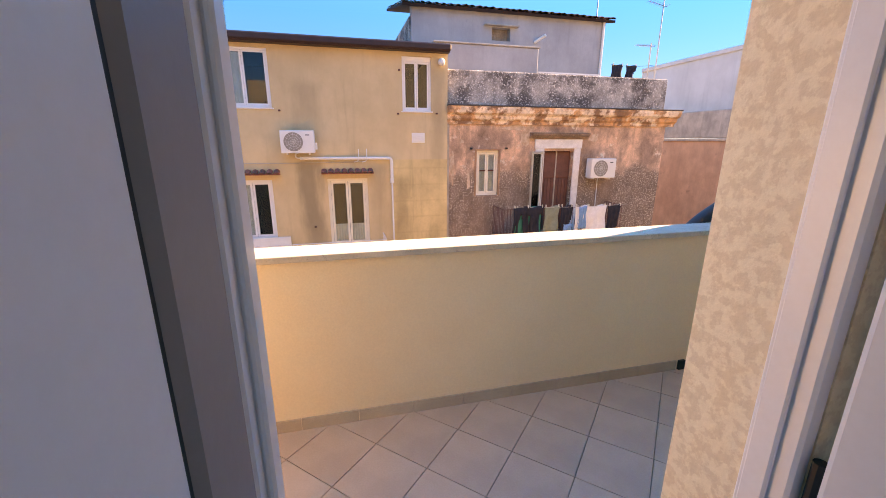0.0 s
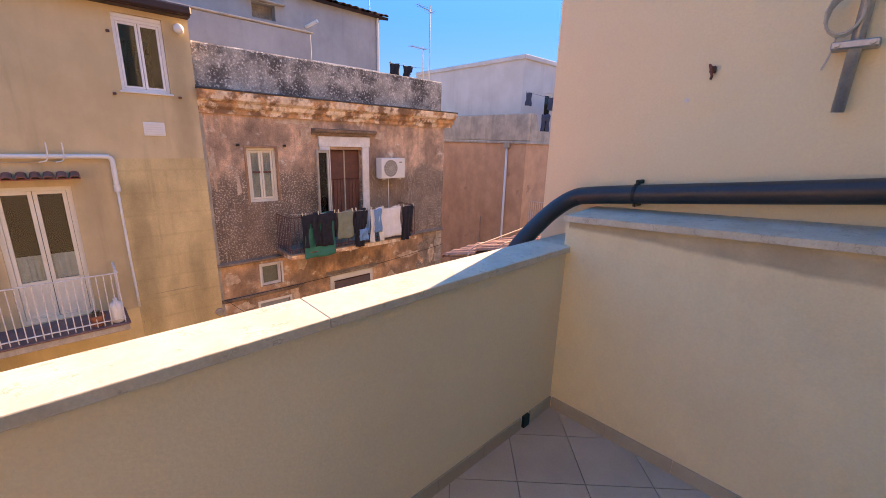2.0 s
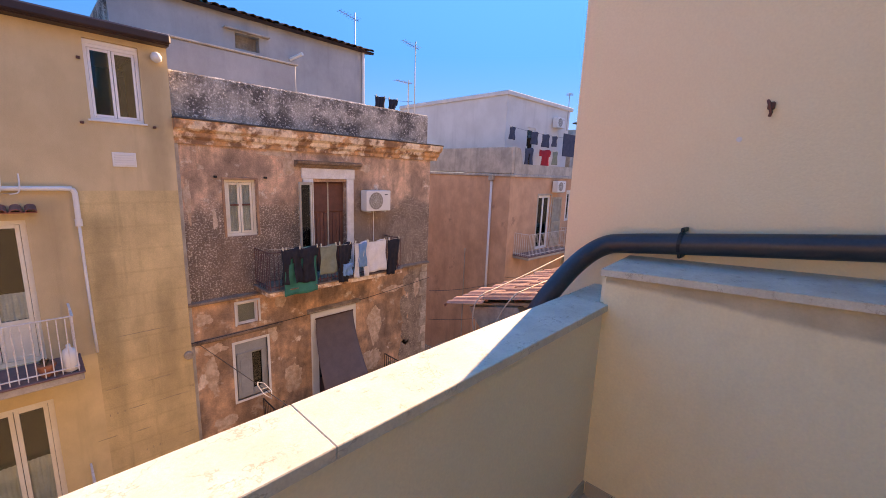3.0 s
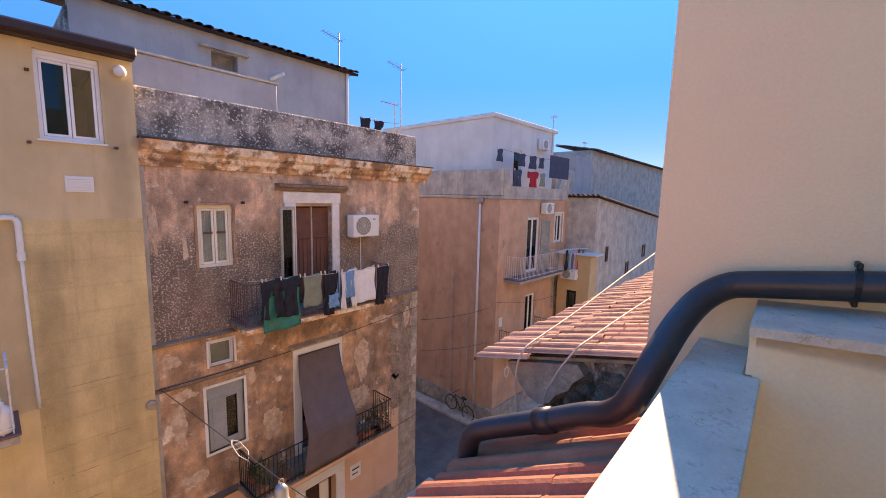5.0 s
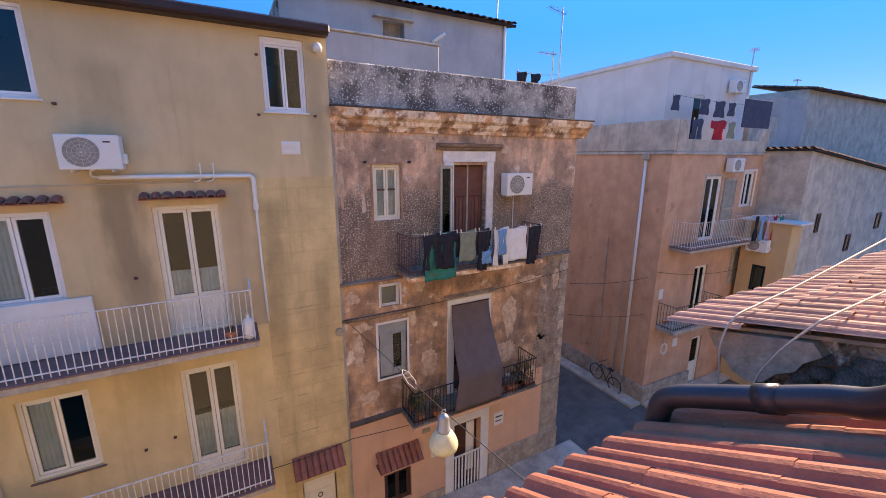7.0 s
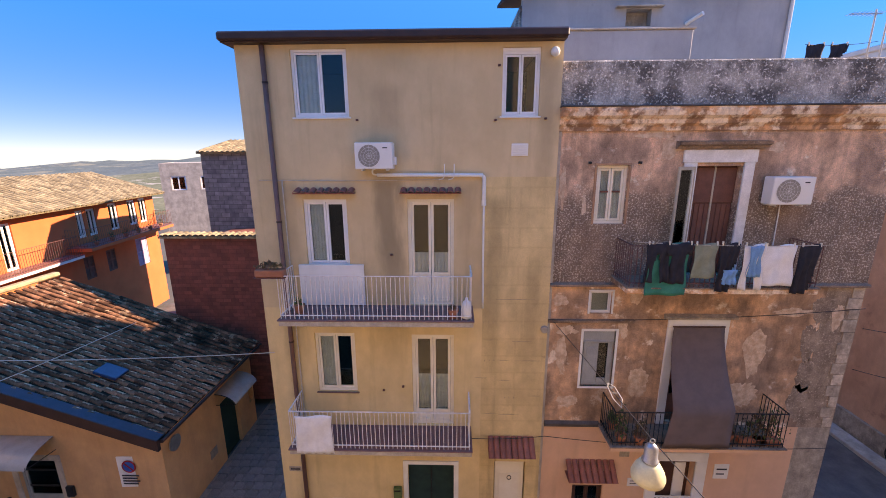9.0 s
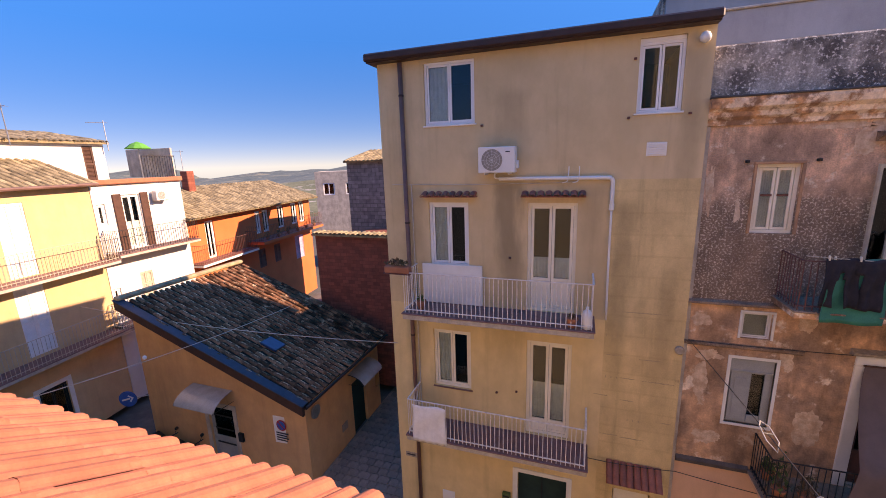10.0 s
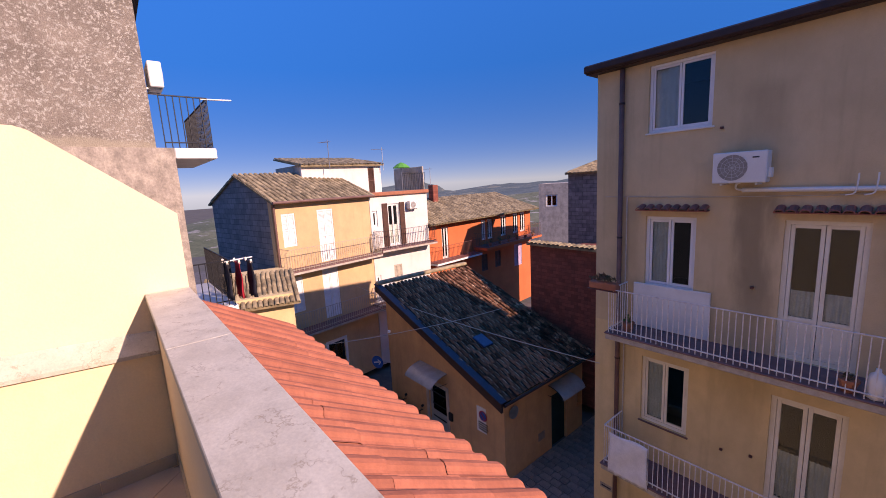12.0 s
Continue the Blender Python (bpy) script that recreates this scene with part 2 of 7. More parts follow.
M_RUSTRAIL = mat("rusty_rail", (0.20, 0.075, 0.062), (0.12, 0.05, 0.042), 6, 0.7, 0.2, 60)
M_B_GREY = mat("lichen_roughcast", (0.46, 0.41, 0.35), (0.14, 0.12, 0.105), 1.6, 0.97, 0.9, 45, streak=0.85, c3=(0.70, 0.65, 0.57), patch=0.53, patch_scale=20, var=0.35, bump_dist=0.03, soft=0.10, mid=0.35, mid_scale=4)
M_B_PINK = mat("pink_render", (0.50, 0.28, 0.16), (0.32, 0.19, 0.125), 1.2, 0.95, 0.4, 40, streak=0.45, c3=(0.55, 0.42, 0.34), patch=0.66, patch_scale=1.6, var=0.1, mid=0.2, mid_scale=4)
M_B_UP = mat("pink_to_roughcast", (0.78, 0.50, 0.34), (0.40, 0.265, 0.19), 1.3, 0.96, 0.9, 40, streak=0.8, c3=(0.80, 0.68, 0.54), patch=0.57, patch_scale=1.7, var=0.25, bump_dist=0.03, soft=0.12, speck=26, low=(8.9, 0.8, (0.25, 0.175, 0.13), (0.58, 0.48, 0.38)), stains=((4.2, 0.6, 9.9, 1.6, 0.6), (0.9, 0.5, 8.2, 1.8, 0.5), (5.0, 0.5, 8.6, 1.6, 0.6)), mid=0.38, mid_scale=3.5)
M_B_ROUGH = mat("brown_roughcast", (0.36, 0.25, 0.18), (0.22, 0.155, 0.115), 1.5, 0.97, 0.9, 40, streak=0.5, c3=(0.44, 0.34, 0.26), patch=0.58, patch_scale=30, var=0.3, bump_dist=0.03, mid=0.25, mid_scale=4)
M_B_PEEL = mat("peeling_orange_render", (0.62, 0.37, 0.225), (0.31, 0.205, 0.145), 1.1, 0.95, 0.5, 35, streak=0.8, c3=(0.80, 0.66, 0.52), patch=0.55, patch_scale=1.7, var=0.16, soft=0.09, stains=((0.5, 0.4, 6.6, 2.5, 0.6), (3.2, 0.3, 6.0, 3.0, 0.5), (5.6, 0.6, 6.7, 3.2, 0.6), (1.2, 0.6, 4.4, 1.6, 0.7)), mid=0.42, mid_scale=3)
M_B_CORN = mat("stained_cornice", (0.66, 0.37, 0.20), (0.27, 0.155, 0.10), 2.2, 0.95, 0.5, 35, streak=0.8, c3=(0.84, 0.68, 0.53), patch=0.50, patch_scale=1.9, var=0.15, soft=0.07, mid=0.35, mid_scale=4)
M_B_SALMON = mat("salmon_paint", (0.76, 0.47, 0.31), (0.68, 0.41, 0.27), 0.8, 0.9, 0.2, 50, streak=0.15, var=0.05, mid=0.06, mid_scale=2)
M_B_BARE = mat("bare_crumbling_wall", (0.40, 0.30, 0.22), (0.24, 0.175, 0.13), 3.0, 0.97, 0.9, 40, streak=0.4, c3=(0.60, 0.49, 0.37), patch=0.56, patch_scale=16, var=0.3, bump_dist=0.03, mid=0.3, mid_scale=5)
M_QUOIN = mat("corner_stone", (0.50, 0.41, 0.32), (0.33, 0.265, 0.205), 4, 0.95, 0.8, 22, var=0.22, random_piece=0.28, bump_dist=0.02, mid=0.25, mid_scale=7)
M_STONE = mat("old_stone", (0.44, 0.37, 0.29), (0.30, 0.25, 0.20), 4, 0.95, 0.7, 25, var=0.2, bump_dist=0.02, mid=0.3, mid_scale=5)
M_BLUEGREY = mat("grey_blue_render", (0.42, 0.415, 0.405), (0.35, 0.345, 0.34), 0.7, 0.95, 0.25, 50, streak=0.25, c3=(0.28, 0.28, 0.30), patch=0.66, var=0.06, mid=0.1, mid_scale=2)
M_SHUTTER = mat("red_brown_shutter", (0.19, 0.08, 0.058), (0.14, 0.06, 0.045), 4, 0.65, 0.15, 60, random_piece=0.08)
M_SHUTTER_OLD = mat("worn_cream_shutter", (0.48, 0.42, 0.32), (0.36, 0.31, 0.25), 5, 0.75, 0.2, 50)
M_C = mat("orange_render", (0.68, 0.39, 0.245), (0.58, 0.32, 0.195), 0.8, 0.95, 0.3, 50, streak=0.18, c3=(0.45, 0.24, 0.15), patch=0.61, patch_scale=1.1, var=0.08, mid=0.14, mid_scale=2)
M_C_TOP = mat("weathered_concrete", (0.54, 0.47, 0.385), (0.38, 0.33, 0.275), 1.6, 0.95, 0.4, 40, streak=0.4, var=0.12, mid=0.18, mid_scale=3)
M_WHITEWALL = mat("white_render", (0.70, 0.67, 0.62), (0.62, 0.59, 0.54), 0.9, 0.9, 0.15, 50, streak=0.15, var=0.04)
M_H = mat("house_orange_render", (0.64, 0.37, 0.18), (0.57, 0.32, 0.155), 0.8, 0.92, 0.25, 60, streak=0.2, var=0.06, mid=0.1, mid_scale=2.5)
M_Y = mat("tan_render", (0.62, 0.42, 0.22), (0.54, 0.37, 0.20), 0.8, 0.92, 0.25, 60, streak=0.2, var=0.06, mid=0.08, mid_scale=2.5)
M_O = mat("vivid_orange_render", (0.66, 0.165, 0.06), (0.57, 0.14, 0.05), 0.8, 0.9, 0.2, 60, var=0.05)
M_BLOCK = mat("grey_block", (0.30, 0.29, 0.285), (0.23, 0.225, 0.22), 2, 0.95, 0.5, 30, var=0.12, brick=(0.5, 0.25, (0.45, 0.45, 0.45), "Y", 0.72))
M_BRICK = mat("red_brick", (0.34, 0.10, 0.065), (0.25, 0.08, 0.055), 3, 0.95, 0.5, 30, var=0.12, brick=(0.3, 0.15, (0.6, 0.6, 0.6), "X", 0.65))
# sheet below the old tiles: shade in the gaps is put into its colour
M_UNDER = mat("tile_gap_shade", (0.045, 0.027, 0.02), (0.028, 0.018, 0.014), 4, 0.97, 0.4, 30)
M_OLDTILE = mat("weathered_roof_tile", (0.225, 0.105, 0.058), (0.066, 0.032, 0.02), 3, 0.95, 0.6, 30, random_piece=0.6, c3=(0.42, 0.27, 0.17), patch=0.545, patch_scale=3.5, var=0.25, spec=0.05)
M_TANTILE = mat("tan_roof_tile", (0.37, 0.285, 0.165), (0.20, 0.155, 0.095), 3, 0.92, 0.5, 30, random_piece=0.3, c3=(0.17, 0.145, 0.105), patch=0.6, patch_scale=3, var=0.2, spec=0.1)
M_REDTILE = mat("new_clay_tile", (0.46, 0.155, 0.088), (0.35, 0.112, 0.064), 5, 0.8, 0.3, 60, random_piece=0.10, var=0.09, c3=(0.40, 0.16, 0.10), patch=0.64, patch_scale=4, mid=0.08, mid_scale=6)
M_PAVE = mat("street_stone", (0.24, 0.21, 0.18), (0.17, 0.15, 0.13), 2, 0.9, 0.4, 30, random_piece=0.15, var=0.15, mid=0.2, mid_scale=3)
M_ROAD = mat("worn_street", (0.15, 0.135, 0.12), (0.11, 0.10, 0.09), 1.5, 0.92, 0.4, 80, var=0.15, mid=0.2, mid_scale=2)
M_AC = mat("aircon_white", (0.74, 0.73, 0.70), (0.70, 0.69, 0.65), 2, 0.4, 0.03, 60, var=0.03)
M_ACGRILLE = mat("aircon_grille", (0.33, 0.30, 0.26), (0.25, 0.23, 0.20), 6, 0.6, 0.1, 60)
M_FARSTONE = mat("far_rubble", (0.30, 0.275, 0.255), (0.18, 0.165, 0.155), 4, 0.97, 0.8, 8, var=0.35, brick=(0.45, 0.22, (0.4, 0.4, 0.4), "X", 0.6))
M_RUBBLE = mat("rubble_stone", (0.38, 0.31, 0.25), (0.18, 0.15, 0.125), 7, 0.97, 0.9, 24, random_piece=0.2, c3=(0.55, 0.47, 0.39), patch=0.56, patch_scale=5, var=0.3, bump_dist=0.03)
M_NEIGH = mat("grey_roughcast", (0.33, 0.275, 0.215), (0.23, 0.19, 0.15), 1.2, 0.97, 0.9, 60, streak=0.5, c3=(0.50, 0.46, 0.385), patch=0.51, patch_scale=25, low=(10.75, 0.15, (0.40, 0.34, 0.25), (0.34, 0.285, 0.205)), var=0.25, bump_dist=0.03, mid=0.15, mid_scale=3)
# far hills: the blue-grey haze of distance is mixed into the colour
M_HAZED_HILL = mat("hillside", (0.13, 0.155, 0.135), (0.09, 0.12, 0.105), 0.012, 1.0, 0.0, 0.08, c3=(0.24, 0.23, 0.16), patch=0.54, patch_scale=0.008, var=0.3)
M_GROUND = mat("earth_ground", (0.14, 0.125, 0.095), (0.10, 0.09, 0.07), 0.05, 0.98, 0.2, 2)
M_CABLE = mat("pale_cable", (0.55, 0.50, 0.42), None, 8, 0.6)
M_BLACKCABLE = mat("dark_cable", (0.05, 0.045, 0.045), None, 8, 0.6)

M_GREEN = mat("green_towel", (0.02, 0.22, 0.17), None, 6, 0.95, 0.3, 80)
M_NAVY = mat("dark_cloth", (0.018, 0.02, 0.028), (0.03, 0.03, 0.04), 6, 0.95, 0.3, 80)
M_SLATE = mat("slate_blue_cloth", (0.045, 0.06, 0.095), (0.065, 0.08, 0.115), 5, 0.95, 0.3, 60)
M_SAGE = mat("sage_cloth", (0.24, 0.27, 0.20), None, 6, 0.95, 0.3, 80)
M_BLUECLOTH = mat("light_blue_cloth", (0.16, 0.36, 0.60), None, 6, 0.95, 0.3, 80)
M_WHITECLOTH = mat("white_cloth", (0.78, 0.77, 0.76), (0.70, 0.69, 0.68), 6, 0.95, 0.3, 80)
M_REDCLOTH = mat("red_cloth", (0.50, 0.03, 0.04), None, 6, 0.95, 0.3, 80)
M_PINKCLOTH = mat("lilac_cloth", (0.50, 0.36, 0.48), None, 6, 0.95, 0.3, 80)
M_BLIND = mat("brown_door_blind", (0.16, 0.12, 0.115), (0.13, 0.10, 0.095), 3, 0.9, 0.3, 120, var=0.12)
M_TERRA = mat("terracotta_pot", (0.42, 0.16, 0.09), None, 5, 0.85, 0.2, 40)
M_LEAF = mat("plant_leaf", (0.06, 0.11, 0.035), (0.09, 0.13, 0.05), 4, 0.7, 0.0, 40, random_piece=0.3)
M_DRYLEAF = mat("dry_leaf", (0.14, 0.08, 0.05), (0.10, 0.09, 0.04), 4, 0.8, 0.0, 40, random_piece=0.3)
M_BLUE = mat("sign_blue", (0.02, 0.12, 0.42), None, 4, 0.4, 0.0, 40)
M_RED = mat("sign_red", (0.45, 0.03, 0.03), None, 4, 0.4, 0.0, 40)
M_SKYLIGHT = mat("blue_roof_window", (0.02, 0.05, 0.11), None, 4, 0.12, 0.0, 40, spec=0.7)
M_DKGREEN = mat("dark_green_shutter", (0.015, 0.045, 0.04), (0.01, 0.03, 0.03), 3, 0.6, 0.1, 60)
M_STEEL = mat("galvanised_steel", (0.45, 0.46, 0.47), (0.35, 0.36, 0.37), 6, 0.4, 0.1, 60, metal=0.8)
M_LAMPGLASS = mat("yellowed_lamp_bowl", (0.72, 0.66, 0.42), (0.62, 0.55, 0.34), 5, 0.35, 0.05, 40, spec=0.5)
M_SHUTWHITE = mat("white_shutter", (0.76, 0.75, 0.72), (0.68, 0.67, 0.64), 3, 0.55, 0.05, 60)
M_WOODDOOR = mat("brown_wood_door", (0.10, 0.045, 0.03), (0.07, 0.032, 0.022), 5, 0.5, 0.1, 60)
M_GREYDOOR = mat("grey_metal_door", (0.34, 0.36, 0.36), (0.28, 0.30, 0.30), 3, 0.5, 0.05, 60)
M_CANOPY = mat("smoked_canopy", (0.40, 0.39, 0.36), (0.34, 0.33, 0.30), 3, 0.25, 0.0, 60, spec=0.5)
M_BARK = mat("sign_text", (0.04, 0.04, 0.05), None, 4, 0.6)
M_OLDRED = mat("sunworn_red_tile", (0.50, 0.27, 0.19), (0.36, 0.185, 0.13), 5, 0.85, 0.4, 40, random_piece=0.2, c3=(0.52, 0.42, 0.34), patch=0.60, patch_scale=5, var=0.15)
M_LEAFB = mat("bright_green_canvas", (0.08, 0.36, 0.06), None, 4, 0.8)
# stile of the white leaf, darkened: its shade is put into the grey
M_STILE = mat("shaded_white_stile", (0.27, 0.26, 0.255), (0.24, 0.23, 0.225), 2, 0.5, 0.03, 60, var=0.03)
M_GRIME = mat("black_grime", (0.07, 0.062, 0.06), (0.12, 0.105, 0.095), 2.5, 0.97, 0.5, 40, c3=(0.30, 0.26, 0.23), patch=0.62, patch_scale=4)
M_CRACK = mat("dirty_crack", (0.36, 0.27, 0.155), (0.50, 0.38, 0.22), 9, 0.97, 0.4, 40, var=0.2)
M_FLASH = mat("dark_flashing", (0.035, 0.04, 0.06), (0.025, 0.03, 0.045), 4, 0.45, 0.05, 40, spec=0.4)
M_FIELD = mat("terraced_field", (0.17, 0.17, 0.10), (0.10, 0.115, 0.06), 0.06, 1.0, 0.3, 0.6, c3=(0.34, 0.31, 0.25), patch=0.56, patch_scale=0.12, var=0.3)
# ---- builders ----
def put(bm, name, material, parent=None, label="", smooth=False, m=None):
    me = bpy.data.meshes.new(name)
    bm.normal_update()
    bm.to_mesh(me)
    bm.free()
    me.materials.append(material)
    if smooth:
        for p in me.polygons:
            p.use_smooth = True
    ob = new(name, me)
    if parent:
        ob.parent = parent
    if m is not None:
        ob.matrix_basis = m
    if label:
        ob["label"] = label
    return ob


def part(name, bm, material, parent, label="", smooth=False, m=None):
    """One mesh object under a thing or a part, in its local frame."""
    return put(bm, name, material, parent, label, smooth, m)


def share(name, ob, parent, m):
    """Another object on the mesh of ob."""
    o = new(name, ob.data)
    o.parent = parent
    o.matrix_basis = m
    return o


def thing(name, m, label, category, group="", kind=""):
    e = new(name)
    e.empty_display_size = 0.1
    e.matrix_basis = m
    return tagged(e, label, category, group, kind)


def quad(bm, *pts):
    return bm.faces.new([bm.verts.new(p) for p in pts])


def box(bm, lo, hi, bevel=0.0, m=None):
    r = bmesh.ops.create_cube(bm, size=1.0)
    vs = r["verts"]
    for v in vs:
        for i in range(3):
            v.co[i] = lo[i] + (v.co[i] + 0.5) * (hi[i] - lo[i])
    if m is not None:
        bmesh.ops.transform(bm, matrix=m, verts=vs)
    if bevel:
        es = list({e for v in vs for e in v.link_edges})
        bmesh.ops.bevel(bm, geom=es, offset=bevel, segments=1, affect="EDGES", profile=0.5)
    return bm


def boxed(lo, hi, bevel=0.0, m=None):
    return box(bmesh.new(), lo, hi, bevel, m)


def cyl(bm, a, b, r, seg=10, r2=None, cap=True):
    a, b = Vector(a), Vector(b)
    d = b - a
    rot = d.to_track_quat("Z", "Y").to_matrix().to_4x4()
    bmesh.ops.create_cone(bm, cap_ends=cap, cap_tris=False, segments=seg, radius1=r, radius2=r if r2 is None else r2, depth=d.length, matrix=Matrix.Translation((a + b) / 2) @ rot)
    return bm


def rod(a, b, r, seg=8, r2=None):
    return cyl(bmesh.new(), a, b, r, seg, r2)


def tube(bm, pts, r, seg=10, cap=True):
    """A tube swept along a smooth line of points."""
    pts = [Vector(p) for p in pts]
    rings = []
    up = Vector((0, 0, 1))
    for i, p in enumerate(pts):
        d = (pts[min(i + 1, len(pts) - 1)] - pts[max(i - 1, 0)]).normalized()
        s = d.cross(up)
        if s.length < 1e-3:
            s = d.cross(Vector((1, 0, 0)))
        s.normalize()
        t = s.cross(d)
        rings.append([bm.verts.new(p + r * (math.cos(a) * s + math.sin(a) * t)) for a in (2 * math.pi * k / seg for k in range(seg))])
        up = t
    for a, b in zip(rings, rings[1:]):
        for k in range(seg):
            bm.faces.new((a[k], a[(k + 1) % seg], b[(k + 1) % seg], b[k]))
    if cap:
        bm.faces.new(rings[0][::-1])
        bm.faces.new(rings[-1])
    return bm


def curve_pts(ctrl, per=6):
    """Points on a smooth line through the control points."""
    c = [Vector(p) for p in ctrl]
    c = [2 * c[0] - c[1]] + c + [2 * c[-1] - c[-2]]
    out = []
    for i in range(1, len(c) - 2):
        for k in range(per):
            t = k / per
            out.append(0.5 * (2 * c[i] + (c[i + 1] - c[i - 1]) * t + (2 * c[i - 1] - 5 * c[i] + 4 * c[i + 1] - c[i + 2]) * t * t + (3 * c[i] - c[i - 1] - 3 * c[i + 1] + c[i + 2]) * t ** 3))
    return out + [c[-2]]


def sag(a, b, drop, n=14):
    a, b = Vector(a), Vector(b)
    return [a.lerp(b, k / n) - Vector((0, 0, drop * 4 * (k / n) * (1 - k / n))) for k in range(n + 1)]


def wall(x0, x1, z0, z1, holes=(), y0=0.0, thick=0.3, top=None):
    """A wall in the local xz plane, its face at y0, running back by thick, with holes (x0, x1, z0, z1) right through it."""
    bm = bmesh.new()
    xs = sorted({x0, x1, *[h[0] for h in holes], *[h[1] for h in holes]})
    zs = sorted({z0, z1, *[h[2] for h in holes], *[h[3] for h in holes]})
    xs = [x for x in xs if x0 <= x <= x1]
    zs = [z for z in zs if z0 <= z <= z1]
    vv = {}

    def v(x, y, z):
        k = (round(x, 4), round(y, 4), round(z, 4))
        if k not in vv:
            vv[k] = bm.verts.new((x, y, z))
        return vv[k]

    solid = {}
    for i in range(len(xs) - 1):
        for j in range(len(zs) - 1):
            cx, cz = (xs[i] + xs[i + 1]) / 2, (zs[j] + zs[j + 1]) / 2
            solid[i, j] = not any(h[0] < cx < h[1] and h[2] < cz < h[3] for h in holes)
    y1 = y0 + thick
    for (i, j), s in solid.items():
        if not s:
            continue
        a, b, c, d = xs[i], xs[i + 1], zs[j], zs[j + 1]
        bm.faces.new((v(a, y0, c), v(b, y0, c), v(b, y0, d), v(a, y0, d)))
        bm.faces.new((v(a, y1, d), v(b, y1, d), v(b, y1, c), v(a, y1, c)))
        if not solid.get((i - 1, j)):
            bm.faces.new((v(a, y0, d), v(a, y1, d), v(a, y1, c), v(a, y0, c)))
        if not solid.get((i + 1, j)):
            bm.faces.new((v(b, y0, c), v(b, y1, c), v(b, y1, d), v(b, y0, d)))
        if not solid.get((i, j - 1)):
            bm.faces.new((v(a, y0, c), v(a, y1, c), v(b, y1, c), v(b, y0, c)))
        if not solid.get((i, j + 1)):
            bm.faces.new((v(a, y0, d), v(b, y0, d), v(b, y1, d), v(a, y1, d)))
    return bm


def window(house, x0, x1, z0, z1, y=0.06, leaves=2, fw=0.06, frame_mat=None, sill=None, low_panel=0.0, curtain=0.0, blind=0.0, name="window", label="", surround=0.0, sur_mat=None, only=None):
    """A framed window or glazed door in a hole: frame mesh > panes, sill, curtain."""
    frame_mat = frame_mat or M_PVC
    bm = bmesh.new()
    d = 0.06
    box(bm, (x0, y, z0), (x0 + fw, y + d, z1))
    box(bm, (x1 - fw, y, z0), (x1, y + d, z1))
    box(bm, (x0 + fw, y, z1 - fw), (x1 - fw, y + d, z1))
    box(bm, (x0 + fw, y, z0), (x1 - fw, y + d, z0 + fw))
    w = (x1 - x0 - 2 * fw) / leaves
    sf = fw * 0.85
    win = part(name, bm, frame_mat, house, label)
    for k in range(leaves):
        a, b = x0 + fw + k * w, x0 + fw + (k + 1) * w
        c, e = z0 + fw, z1 - fw
        bm = bmesh.new()
        box(bm, (a + 0.004, y + 0.012, c + 0.004), (a + sf, y + d - 0.006, e - 0.004), 0.006)
        box(bm, (b - sf, y + 0.012, c + 0.004), (b - 0.004, y + d - 0.006, e - 0.004), 0.006)
        box(bm, (a + sf, y + 0.014, e - sf), (b - sf, y + d - 0.008, e - 0.004))
        box(bm, (a + sf, y + 0.014, c + 0.004), (b - sf, y + d - 0.008, c + sf))
        lo = c + sf
        if low_panel:
            box(bm, (a + sf, y + 0.014, c + low_panel), (b - sf, y + d - 0.008, c + low_panel + sf))
            box(bm, (a + sf, y + 0.026, lo), (b - sf, y + d - 0.014, c + low_panel))
            lo = c + low_panel + sf
        part("sash", bm, frame_mat, win)
        p = part("pane", boxed((a + sf, y + 0.03, lo), (b - sf, y + 0.036, e - sf)), M_GLASS, win)
        p.visible_shadow = False
        if curtain and (only is None or k in only):
            bm = bmesh.new()
            n = 14
            col = []
            for q in range(n + 1):
                xx = a + sf + (b - a - 2 * sf) * q / n
                yy = y + 0.066 + 0.018 * math.sin(q * 2.1 + k)
                col.append((bm.verts.new((xx, yy, lo)), bm.verts.new((xx, yy, lo + (e - sf - lo) * curtain))))
            for (p0, p1), (q0, q1) in zip(col, col[1:]):
                bm.faces.new((p0, q0, q1, p1))
            part("curtain", bm, M_CURTAIN, win, "pale net curtain behind the glass", True)
    if blind:
        part("roller_blind_box", boxed((x0, y - 0.01, z1 - 0.003), (x1, y + d, z1 + blind), 0.008), frame_mat, win)
    if sill:
        part("sill", boxed((x0 - 0.04, -0.035, z0 - 0.035), (x1 + 0.04, y + 0.02, z0 - 0.002), 0.008), sill, win)
    if surround:
        s = surround
        bm = bmesh.new()
        box(bm, (x0 - s, -0.025, z0), (x0 - 0.002, 0.03, z1), 0.006)
        box(bm, (x1 + 0.002, -0.025, z0), (x1 + s, 0.03, z1), 0.006)
        box(bm, (x0 - s, -0.025, z1 + 0.002), (x1 + s, 0.03, z1 + s), 0.006)
        part("surround", bm, sur_mat or M_WHITE, win)
    return win


